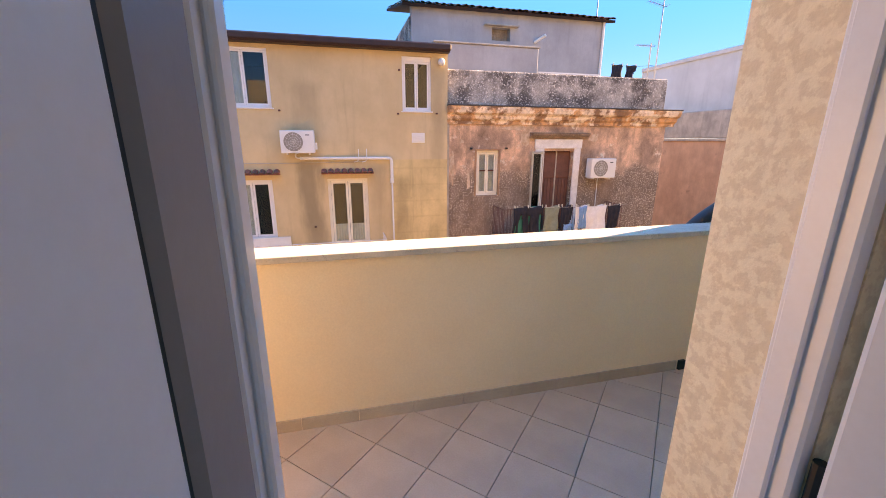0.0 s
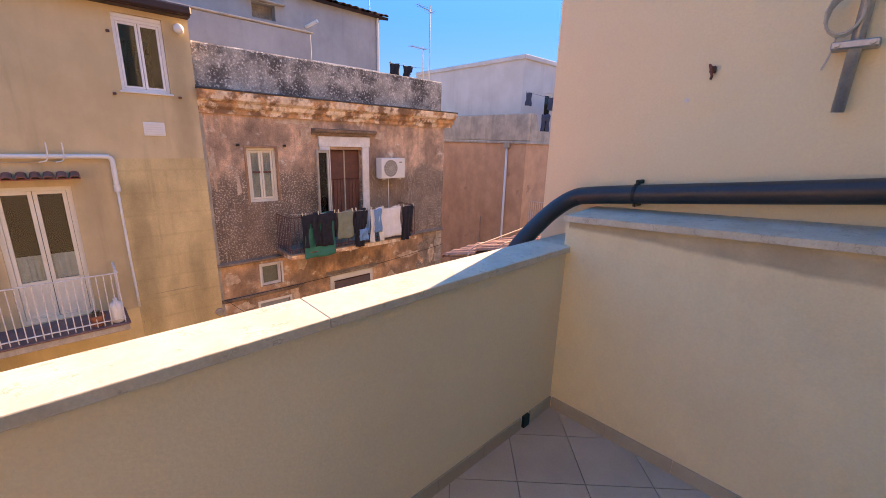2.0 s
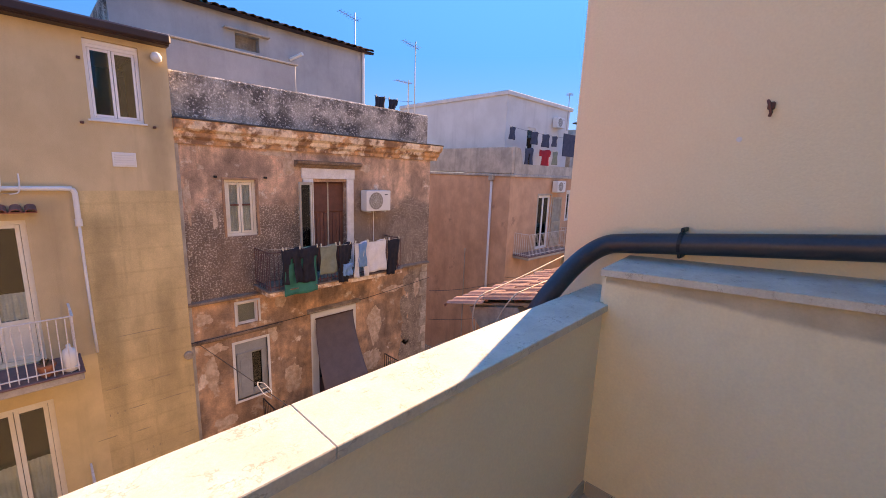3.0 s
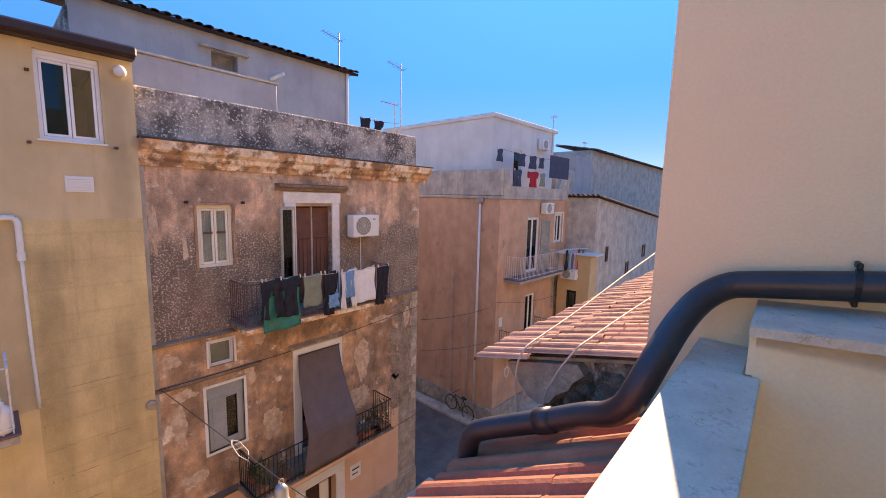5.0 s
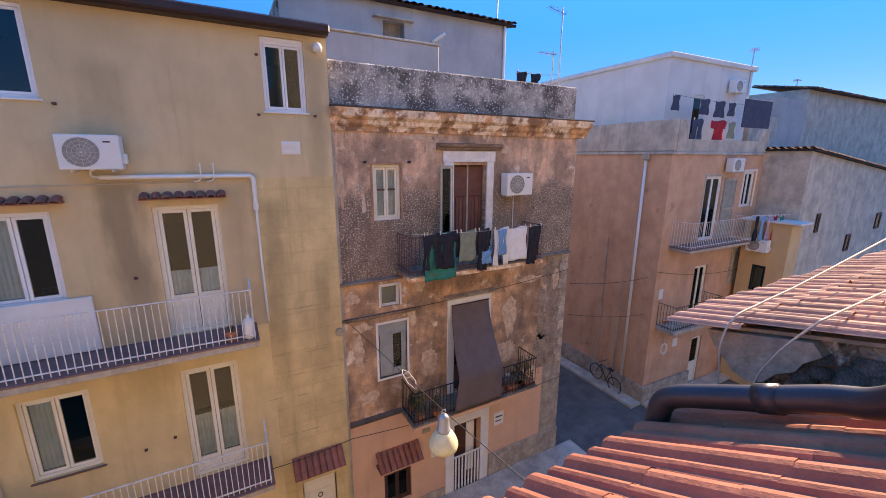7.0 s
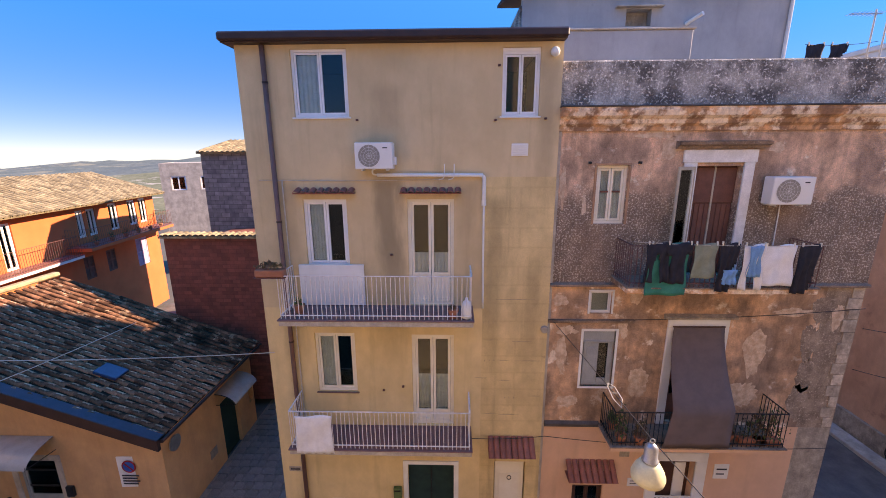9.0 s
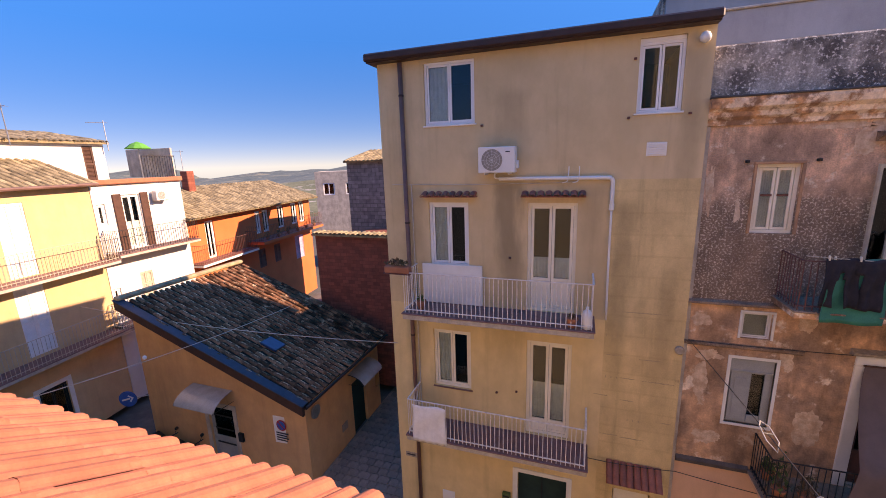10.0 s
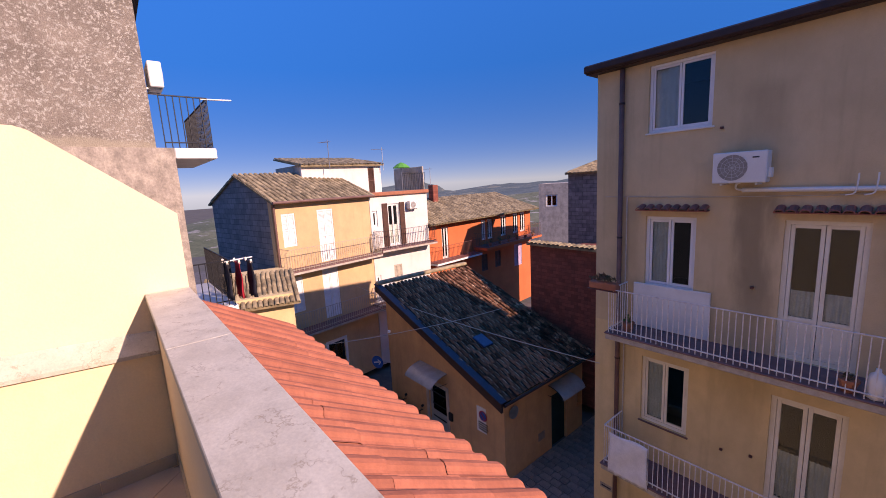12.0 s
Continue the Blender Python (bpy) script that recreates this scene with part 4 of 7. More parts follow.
balcony(B, *bx(4.75, 8.6), -0.82, -4.80 - GZ, 0.13, 0.85, M_BRONZE, 0.1, M_B_SALMON, M_B_ROUGH)


# pale patches where the paint has scaled off
M_SCALED = mat("bare_white_plaster", (0.66, 0.51, 0.38), (0.50, 0.33, 0.22), 7, 0.95, 0.5, 40, var=0.12, mid=0.2, mid_scale=9)
def scaled_patch(house, x, z, w, h, seed, material, y=-0.004):
    """A thin flake-edged patch on a wall, its outline broken by noise."""
    bm = bmesh.new()
    n = 64
    pts = []
    for k in range(n):
        a = 2 * math.pi * k / n
        r = 0.9 + 0.55 * noise.noise((math.cos(a) * 1.1, math.sin(a) * 1.1, seed * 3.7)) + 0.22 * noise.noise((math.cos(a) * 4, math.sin(a) * 4, seed * 1.9)) + 0.16 * noise.noise((math.cos(a) * 11, math.sin(a) * 11, seed))
        pts.append((x + w / 2 * r * math.cos(a), z + h / 2 * r * math.sin(a)))
    f = bm.faces.new([bm.verts.new((px, y, pz)) for px, pz in pts])
    r = bmesh.ops.extrude_face_region(bm, geom=[f])
    bmesh.ops.translate(bm, verts=[v for v in r["geom"] if isinstance(v, bmesh.types.BMVert)], vec=(0, 0.0035, 0))
    bmesh.ops.recalc_face_normals(bm, faces=bm.faces)
    part("plaster_patch", bm, material, house)
for k, (px, pz, pw, ph) in enumerate(((5.72, 1.78, 0.42, 0.62), (3.78, 1.62, 0.14, 0.16), (3.52, 0.95, 0.14, 1.0), (7.85, 1.72, 0.3, 0.22), (5.35, 1.98, 0.9, 0.14), (3.72, -2.95, 0.30, 0.85), (3.62, -1.62, 0.35, 0.3), (3.95, -4.2, 0.5, 0.4), (5.35, -1.55, 0.3, 0.5), (3.85, -2.35, 0.45, 0.25), (8.15, -3.0, 0.55, 1.1), (8.0, -3.9, 0.8, 0.7), (5.6, -3.7, 0.5, 0.9), (9.85, -2.0, 0.25, 0.6), (8.9, -1.9, 0.9, 0.25), (5.1, -2.3, 0.24, 0.5), (4.0, 0.55, 0.1, 0.5))):
    scaled_patch(B, px - BX, pz - GZ, pw, ph, k + 1, M_SCALED)
for k, (px, pz, pw, ph) in enumerate(((9.45, -1.75, 0.5, 0.8), (9.4, -2.6, 0.45, 0.9), (9.5, -3.4, 0.6, 0.9), (9.4, -4.2, 0.55, 0.9))):
    scaled_patch(B, px - BX, pz - GZ, pw, ph, k + 31, M_B_BARE, -0.0045)
part("grime_ledge", profile_x([(0.0, -4.92 - GZ), (-0.05, -4.88 - GZ), (-0.06, -4.80 - GZ), (0.0, -4.74 - GZ)], 0.1, 4.75 - BX), M_GRIME, B, "blackened ledge between the storeys")
part("plinth", boxed((7.56 - BX, -0.05, 0), (W_B + 0.03, -0.001, 0.85), 0.02), M_STONE, B, "rough stone plinth")
part("plinth", boxed((0.1, -0.04, 0), (6.04 - BX, -0.001, 0.35), 0.02), M_STONE, B)
# bare corner stones of the peeling house
zz, row = -4.83 - GZ, 0
while zz < -1.32 - GZ:
    hgt = random.uniform(0.21, 0.31)
    xx = W_B - 0.34 + (0.0 if row % 2 else random.uniform(0.06, 0.14))
    while xx < W_B - 0.06:
        wid = min(random.uniform(0.22, 0.48), W_B - 0.004 - xx)
        if W_B - 0.004 - xx - wid < 0.12:
            wid = W_B - 0.004 - xx
        dep = random.uniform(0.004, 0.022)
        part("corner_stone", boxed((xx, -dep, zz), (xx + wid - 0.016, 0.0, zz + hgt - 0.016), 0.006), M_QUOIN, B)
        xx += wid
    zz += hgt
    row += 1
for xx in bx(4.34, 4.585):
    part("mid_rail", boxed((xx, 0.055, 0.80 - GZ), (xx + 0.17, 0.075, 0.84 - GZ), 0.004), M_SHUTTER, B, "red-brown glazing bar")
# ---- houses beyond ----
def body(h, w, d, ht, material, holes=(), side=None, right=None):
    """A hollow house: pierced front wall, sides, back, rooms darkened by their colour."""
    part("wall", wall(0, w, 0, ht, holes), material, h)
    part("side_wall", boxed((0, 0.3, 0), (0.25, d, ht)), side or material, h)
    part("side_wall", boxed((w - 0.25, 0.3, 0), (w, d, ht)), right or material, h)
    part("rear_wall", boxed((0.25, d - 0.25, 0), (w - 0.25, d, ht)), material, h)
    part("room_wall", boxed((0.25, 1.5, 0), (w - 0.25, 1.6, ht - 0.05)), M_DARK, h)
    part("roof_deck", boxed((0.25, 0.3, ht - 0.12), (w - 0.25, d - 0.25, ht - 0.02)), M_C_TOP, h)


def shutters(h, x0, x1, z0, z1, material=None, leaves=2, y=0.02):
    """Closed louvred shutters filling a hole."""
    material = material or M_SHUTWHITE
    w = (x1 - x0) / leaves
    for k in range(leaves):
        a, b = x0 + k * w + 0.004, x0 + (k + 1) * w - 0.004
        bm = bmesh.new()
        box(bm, (a, y, z0), (a + 0.06, y + 0.045, z1))
        box(bm, (b - 0.06, y, z0), (b, y + 0.045, z1))
        for zz in (z0, (z0 + z1) / 2 - 0.04, z1 - 0.08):
            box(bm, (a + 0.06, y, zz), (b - 0.06, y + 0.045, zz + 0.08))
        sh = part("shutter", bm, material, h)
        bm = bmesh.new()
        n = int((z1 - z0) / 0.055)
        for i in range(n):
            zz = z0 + (i + 0.5) * (z1 - z0) / n
            quad(bm, (a + 0.06, y + 0.008, zz - 0.025), (b - 0.06, y + 0.008, zz - 0.025), (b - 0.06, y + 0.04, zz + 0.022), (a + 0.06, y + 0.04, zz + 0.022))
        box(bm, (a + 0.06, y + 0.048, z0), (b - 0.06, y + 0.055, z1))
        part("slats", bm, material, sh)


def tiled_slope(h, o, along, up, width, length, material, pitch=0.24, course=0.38, seg=4, name="roof", jitter=0.012, r=0.105, singles=0, rot_j=2.5):
    """Half-round tiles laid in courses: o is the low corner, along and up unit vectors of the slope."""
    along, up = Vector(along).normalized(), Vector(up).normalized()
    nz = along.cross(up).normalized()
    if nz.z < 0:
        nz = -nz
    rot = Matrix((along, up, nz)).transposed().to_4x4()
    bm = bmesh.new()
    a, b = Vector(o), Vector(o) + along * width
    pts = [p - nz * s for s in (0.02, 0.10) for p in (a, b, b + up * length, a + up * length)]
    vs = [bm.verts.new(p) for p in pts]
    for f in ((0, 1, 2, 3), (7, 6, 5, 4), (0, 4, 5, 1), (1, 5, 6, 2), (2, 6, 7, 3), (3, 7, 4, 0)):
        bm.faces.new([vs[i] for i in f])
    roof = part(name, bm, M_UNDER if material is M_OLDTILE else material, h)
    tile = half_tile(course * 1.18, r, r * 0.84, 0.014, seg, 0.62)
    tile.verts.index_update()
    mats = []
    nx, ny = int(width / pitch), int(length / course)
    for i in range(nx):
        for j in range(ny):
            p = Vector(o) + along * ((i + 0.5) * width / nx + random.uniform(-jitter, jitter)) + up * ((j + 1) * length / ny + random.uniform(-jitter, jitter) * 2) + nz * (0.012 + random.uniform(0, jitter))
            mats.append(Matrix.Translation(p) @ rot @ pose(0, 0, 0, 3.0 + random.uniform(-rot_j, rot_j) * 0.5, random.uniform(-rot_j, rot_j), random.uniform(-rot_j, rot_j)))
    if singles:
        me = None
        for m in mats[:singles]:
            if me is None:
                me = part("roof_tile", tile.copy(), material, roof, m=m)
            else:
                share("roof_tile", me, roof, m)
        mats = mats[singles:]
    if mats:
        rest = part("roof_tiles", joined_tiles(bmesh.new(), tile, mats), material, roof)
        rest["kind"] = "stuff"
    tile.free()
    return roof

# orange corner house
C = thing("house", pose(15.2, 13.1, GZ, 0, 0, -1.5), "orange corner house with weathered concrete parapet and white top storey", "house")
C_H = [(2.2, 3.3, 6.45, 8.95), (4.8, 5.6, 7.65, 9.1), (4.75, 5.35, 4.3, 5.9), (2.35, 3.2, 3.3, 5.4), (2.9, 3.6, 0.0, 2.2)]
body(C, 6.0, 9, 9.85, M_C, C_H)
part("parapet", boxed((-0.05, -0.05, 9.86), (0.15, 9, 10.95), 0.03), M_C_TOP, C, "weathered concrete roof parapet")
bm = bmesh.new()
pr = [(0.15, 9.86), (6.0, 9.86), (6.0, 10.75), (5.5, 10.75), (5.25, 10.3), (0.72, 10.28), (0.5, 10.9), (0.15, 10.95)]
fa, fb = [bm.verts.new((x, -0.05, z)) for x, z in pr], [bm.verts.new((x, 0.13, z)) for x, z in pr]
bm.faces.new(fa); bm.faces.new(fb[::-1])
for k in range(len(pr)):
    j = (k + 1) % len(pr)
    bm.faces.new((fa[k], fb[k], fb[j], fa[j]))
part("parapet", bm, M_C_TOP, C)
part("band", boxed((-0.07, -0.07, 9.74), (6.02, -0.002, 9.85), 0.02), M_C_TOP, C)
part("band", boxed((-0.07, 0.0, 9.74), (-0.002, 9, 9.85), 0.02), M_C_TOP, C)
part("upper_storey", wall(1.3, 6.9, 9.87, 13.3, [(3.0, 3.7, 9.87, 12.1)], 1.4, 0.25), M_WHITEWALL, C, "white rendered upper storey")
part("upper_storey", boxed((1.3, 1.65, 9.87), (1.55, 9, 13.3)), M_WHITEWALL, C)
# near-black sheet behind the door, the room's shade as colour
part("upper_storey", boxed((1.55, 3.0, 9.87), (6.9, 3.1, 13.25)), M_DARK, C)
part("upper_roof", boxed((1.22, 1.3, 13.3), (7.1, 9, 13.5), 0.03), M_WHITEWALL, C)
window(C, 3.0, 3.7, 9.87, 12.1, 1.45, leaves=1, frame_mat=M_WHITE, name="door")
window(C, 2.2, 3.3, 6.45, 8.95, frame_mat=M_FRAMEGREY, surround=0.08, sur_mat=M_C_TOP, curtain=1.0, name="balcony_door")
window(C, 4.8, 5.6, 7.65, 9.1, frame_mat=M_WHITE, surround=0.08)
shutters(C, 3.42, 4.25, 6.47, 8.85, M_SHUTTER_OLD, 1, -0.06)
shutters(C, 4.75, 5.35, 4.3, 5.9, M_SHUTTER_OLD)
window(C, 2.35, 3.2, 3.3, 5.4, frame_mat=M_CREAMFRAME, curtain=1.0)
window(C, 2.9, 3.6, 0.0, 2.2, leaves=1, frame_mat=M_CREAMFRAME, name="door", low_panel=0.9)
balcony(C, 0.5, 4.4, -0.8, 6.42, 0.14, 0.95, M_RAIL, 0.11, M_SLAB, M_BALTILE)
balcony(C, 0.3, 3.3, -0.75, 3.27, 0.14, 0.95, M_BRONZE, 0.12, M_SLAB, M_SLAB)
dp = part("downpipe", rod((-0.06, 0.95, 0.1), (-0.06, 0.95, 9.7), 0.05, 10), M_AC, C, "pale downpipe with a hopper", True)
part("hopper", boxed((-0.16, 0.82, 9.55), (0.0, 1.08, 9.82), 0.03), M_C_TOP, C)
part("plinth", boxed((-0.12, -0.12, 0), (0.0, 9, 0.75), 0.02), M_STONE, C, "stone plinth")
part("plinth", boxed((0.0, -0.12, 0), (2.85, -0.001, 0.75), 0.02), M_STONE, C)
for (ya, za, w_, h_) in ((1.4, 0.4, 0.05, 4.2), (2.3, 0.4, 0.04, 6.0)):
    part("conduit", boxed((-0.05, ya, za), (-0.002, ya + w_, za + h_), 0.01), M_C_TOP, C)
part("wall_ring", tube(bmesh.new(), [(1.0 + 0.17 * math.cos(a), -0.02, 2.15 + 0.22 * math.sin(a)) for a in (2 * math.pi * k / 16 for k in range(17))], 0.035, 6), M_CURTAIN, C, "pale worn ring painted by the door")
part("house_plate", boxed((1.55, -0.02, 2.1), (1.85, -0.001, 2.45), 0.004), M_WHITE, C, "small white plate")
part("house_plate", boxed((0.25, -0.02, 4.35), (0.5, -0.001, 4.75), 0.004), M_WHITE, C)
part("terrace_screen", boxed((4.05, 0.02, 10.8), (6.0, 0.06, 11.85), 0.005), M_SLATE, C, "dark windbreak screen on the roof terrace")
for nm, lo, hi in (("pavement_side", (14.5, 13.0, GZ - 0.2), (15.07, 22, GZ + 0.12)), ("pavement_front", (15.07, 12.35, GZ - 0.2), (21, 12.97, GZ + 0.12)), ("pavement_old_house", (3.0, 11.95, GZ - 0.2), (11.0, 12.8, GZ + 0.1))):
    stand(nm, boxed(lo, hi, 0.02), M_C_TOP, "pale concrete pavement with a low kerb", "pavement")
# low orange house with the old tiled roof
HB = -8.42
H = thing("house", pose(-13.3, 12.95, HB), "low orange house with an old dark clay tile roof", "house")
HH = [(2.85, 3.95, 0.0, 2.2)]
part("wall", wall(0, 6.9, 0, 3.25, HH), M_H, H, "orange render")
part("side_wall", boxed((0, 0.3, 0), (0.3, 4.6, 3.25)), M_H, H)
part("rear_wall", boxed((0.3, 4.3, 0), (6.6, 4.6, 3.25)), M_H, H)
bm = wall(0.3, 4.6, 0, 3.25, [(2.55, 3.55, 0, 2.15), (4.25, 4.55, 1.0, 1.9)], 0, 0.3)
bmesh.ops.rotate(bm, verts=bm.verts, cent=(0, 0, 0), matrix=Matrix.Rotation(radians(90), 3, "Z"))
bmesh.ops.translate(bm, verts=bm.verts, vec=(6.9, 0, 0))
part("side_wall", bm, M_H, H, "orange render of the alley side")
part("room_wall", boxed((0.3, 1.5, 0), (6.0, 1.6, 3.2)), M_DARK, H)
bm = bmesh.new()
vs = [bm.verts.new(p) for p in ((0, 0, 3.25), (6.9, 0, 3.25), (0, 0, 5.62), (0, 4.6, 3.25), (6.9, 4.6, 3.25), (0, 4.6, 5.62))]
for f in ((0, 1, 2), (3, 5, 4), (0, 2, 5, 3), (1, 4, 5, 2), (0, 3, 4, 1)):
    bm.faces.new([vs[i] for i in f])
part("gable", bm, M_H, H)
sl = Vector((-6.55, 0, 2.36)).normalized()
HR = tiled_slope(H, (7.25, -0.45, 3.27), (0, 1, 0), sl, 5.2, 7.35, M_OLDTILE, 0.205, 0.36, 5, "roof", 0.016, 0.087, 300, 4.0)
def slab_along(p, q, w, h, y0, y1):
    """A sloping board between two points in the xz plane, from y0 to y1."""
    bm = bmesh.new()
    pts = [(p[0], p[1]), (q[0], q[1]), (q[0], q[1] + h), (p[0], p[1] + h)]
    fa, fb = [bm.verts.new((x, y0, z)) for x, z in pts], [bm.verts.new((x, y1, z)) for x, z in pts]
    bm.faces.new(fa); bm.faces.new(fb[::-1])
    for k in range(4):
        j = (k + 1) % 4
        bm.faces.new((fa[k], fb[k], fb[j], fa[j]))
    return bm
part("verge_board", slab_along((7.3, 2.98), (0.15, 5.56), 0, 0.30, -0.56, -0.46), M_BROWN, H, "dark brown verge board")
part("verge_flashing", slab_along((7.32, 3.285), (0.13, 5.865), 0, 0.03, -0.58, -0.30), M_FLASH, H, "blue-black metal flashing")
part("soffit", slab_along((7.25, 3.10), (0.2, 5.65), 0, 0.05, -0.46, -0.002), M_BROWN, H)
part("ridge_cap", boxed((0.05, -0.5, 5.82), (0.32, 4.75, 5.98), 0.05), M_TANTILE, H, "pale mortared ridge")
part("eave_gutter", rod((7.34, -0.45, 3.2), (7.34, 4.7, 3.2), 0.05, 8), M_BROWN, H)
sk = part("roof_window", boxed((-0.32, -0.24, 0.0), (0.32, 0.24, 0.09), 0.012, Matrix.Translation((5.0, 1.05, 4.24)) @ Matrix((sl, Vector((0, 1, 0)), sl.cross(Vector((0, 1, 0))) * 1)).transposed().to_4x4()), M_SKYLIGHT, H, "small blue roof window")
window(H, 2.85, 3.95, 0.0, 2.2, 0.08, leaves=1, frame_mat=M_GREYDOOR, name="door", surround=0.16, sur_mat=M_C_TOP, low_panel=0.9, label="grey glazed door")
for zz in (0.75, 1.3, 1.8):
    part("door_bar", boxed((3.0, 0.06, zz), (3.8, 0.078, zz + 0.05)), M_BRONZE, H)
def canopy(h, x, y, z, w, d, m):
    n = 8
    bm = bmesh.new()
    pts = [(d * math.sin(radians(82 * k / n)), -0.42 + 0.42 * math.cos(radians(82 * k / n))) for k in range(n + 1)]
    for s in (0.0, -0.012):
        ring = [(bm.verts.new((0, -a, b + s)), bm.verts.new((w, -a, b + s))) for a, b in pts]
        for (p0, p1), (q0, q1) in zip(ring, ring[1:]):
            bm.faces.new((p0, p1, q1, q0))
    c = part("canopy", bm, M_CANOPY, h, "curved smoked plastic door canopy", True, m @ pose(x, y, z))
    for xx in (0.0, w - 0.02):
        part("canopy_arm", tube(bmesh.new(), [(xx, -a, b - 0.02) for a, b in pts], 0.012, 6), M_BRONZE, c)
        part("canopy_strut", rod((xx, -0.01, -0.40), (xx, -d * 0.95, -0.36), 0.012, 6), M_BRONZE, c)
canopy(H, 2.4, -0.01, 2.95, 1.7, 0.8, Matrix())
canopy(H, 0, 0, 0, 1.4, 0.65, Matrix.Translation((6.91, 2.35, 2.65)) @ pose(0, 0, 0, 0, 0, 90))
part("alley_door", boxed((6.72, 2.56, 0), (6.78, 3.54, 2.14), 0.01), M_DKGREEN, H, "dark alley door")
part("meter_box", boxed((4.12, -0.09, 1.1), (4.32, -0.001, 1.42), 0.015), M_BRONZE, H)
part("wall_vent", boxed((6.901, 1.75, 0.7), (6.92, 2.1, 1.0), 0.005), M_GROUT, H)
# tan house
Yh = thing("house", pose(-15.8, 9.3, GZ, 0, 0, 99), "tan house with white louvred shutters and a grey block side", "house")
Y_H = [(0.38, 1.0, 7.3, 8.75), (2.1, 2.92, 6.35, 8.8), (0.33, 1.05, 4.3, 5.9), (2.05, 2.92, 3.6, 6.0), (2.0, 2.9, 0, 2.3), (0.4, 1.3, 0, 2.2)]
body(Yh, 5.13, 6.6, 9.35, M_Y, Y_H, M_BLOCK)
for q_ in Y_H[:4]:
    shutters(Yh, *q_)
window(Yh, *Y_H[4], frame_mat=M_BRONZE, surround=0.15, name="door", leaves=2)
window(Yh, *Y_H[5], frame_mat=M_BRONZE, surround=0.1, name="door", leaves=1)
balcony(Yh, 0.1, 5.1, -0.85, 6.32, 0.14, 0.95, M_SHUTTER_OLD, 0.12)
balcony(Yh, 0.1, 5.1, -0.85, 3.5, 0.14, 0.95, M_SHUTTER_OLD, 0.12)
pr = [(0.0, 9.35), (6.6, 9.35), (3.3, 10.55)]
for xx in (0.0, 4.9):
    bm = bmesh.new()
    fa, fb = [bm.verts.new((xx, y, z)) for y, z in pr], [bm.verts.new((xx + 0.23, y, z)) for y, z in pr]
    bm.faces.new(fa); bm.faces.new(fb[::-1])
    for k in range(3):
        bm.faces.new((fa[k], fb[k], fb[(k + 1) % 3], fa[(k + 1) % 3]))
    part("gable", bm, M_BLOCK, Yh, "grey block gable")
tiled_slope(Yh, (-0.1, -0.35, 9.27), (1, 0, 0), Vector((0, 3.3, 1.2)), 5.35, 3.9, M_TANTILE, 0.24, 0.4, 4)
tiled_slope(Yh, (-0.1, 6.9, 9.25), (1, 0, 0), Vector((0, -3.3, 1.2)), 5.35, 3.85, M_TANTILE, 0.24, 0.4, 4)
part("gutter", rod((-0.1, -0.4, 9.25), (5.2, -0.4, 9.25), 0.06, 8), M_COPPER, Yh)
part("downpipe", rod((0.06, -0.08, 0), (0.06, -0.08, 9.2), 0.05, 8), M_COPPER, Yh)
# white house
Wh = thing("house", pose(-16.62, 14.4, GZ, 0, 0, 91), "white house with brown shutters, balconies and a cluttered roof terrace", "house")
W_H = [(0.1, 0.42, 7.6, 8.45), (1.05, 1.8, 6.5, 8.75), (1.22, 1.75, 4.3, 5.4), (0.0 + 0.06, 0.36, 4.3, 5.0), (0.9, 1.9, 0, 2.3)]
body(Wh, 3.78, 6.6, 9.25, M_WHITEWALL, W_H)
window(Wh, *W_H[0], leaves=1, frame_mat=M_FRAMEGREY)
window(Wh, *W_H[1], frame_mat=M_WHITE, name="balcony_door", curtain=0.5)
shutters(Wh, *W_H[2], M_SHUTTER_OLD)
window(Wh, *W_H[3], leaves=1, frame_mat=M_FRAMEGREY)
window(Wh, *W_H[4], frame_mat=M_BRONZE, name="door")
for a_ in (0.72, 1.82):
    part("shutter", boxed((a_, -0.06, 6.5), (a_ + 0.32, -0.015, 8.8), 0.008), M_WOODDOOR, Wh, "open brown shutter leaf")
balcony(Wh, 0.1, 3.75, -0.8, 6.47, 0.14, 0.95, M_BRONZE, 0.11)
balcony(Wh, -0.3, 0.6, -0.7, 3.5, 0.14, 0.95, M_RAIL, 0.11)
part("terrace_edge", boxed((-0.1, -0.15, 9.2), (3.85, 0.35, 9.4), 0.03), M_TERRA, Wh, "brick-red terrace edge")
part("roof_room", wall(-2.5, 2.2, 9.25, 11.0, [(1.35, 1.75, 9.3, 10.8)], 2.2, 0.2), M_WHITEWALL, Wh)
part("roof_room", boxed((-2.5, 2.4, 9.25), (-2.3, 6, 11.0)), M_C_TOP, Wh)
part("roof_room", boxed((2.0, 2.4, 9.25), (2.2, 6, 11.0)), M_WHITEWALL, Wh)
shutters(Wh, 1.35, 1.75, 9.3, 10.8, M_WOODDOOR, 1, 2.22)
tiled_slope(Wh, (-2.6, 1.95, 10.98), (1, 0, 0), Vector((0, 4, 0.6)), 4.9, 4.0, M_TANTILE, 0.24, 0.4, 4)
part("wind_screen", boxed((3.65, 0.1, 9.4), (3.75, 3.0, 10.7), 0.02), M_C_TOP, Wh)
bal = part("terrace_rail", boxed((2.2, -0.05, 10.3), (3.7, 0.0, 10.34)), M_BRONZE, Wh)
bar = None
for k in range(14):
    xx = 2.2 + k * 0.115
    if bar is None:
        bar = part("bar", rod((0, 0, 0), (0, 0, 0.9), 0.01, 6), M_BRONZE, bal, m=pose(xx, -0.02, 9.4))
    else:
        share("bar", bar, bal, pose(xx, -0.02, 9.4))
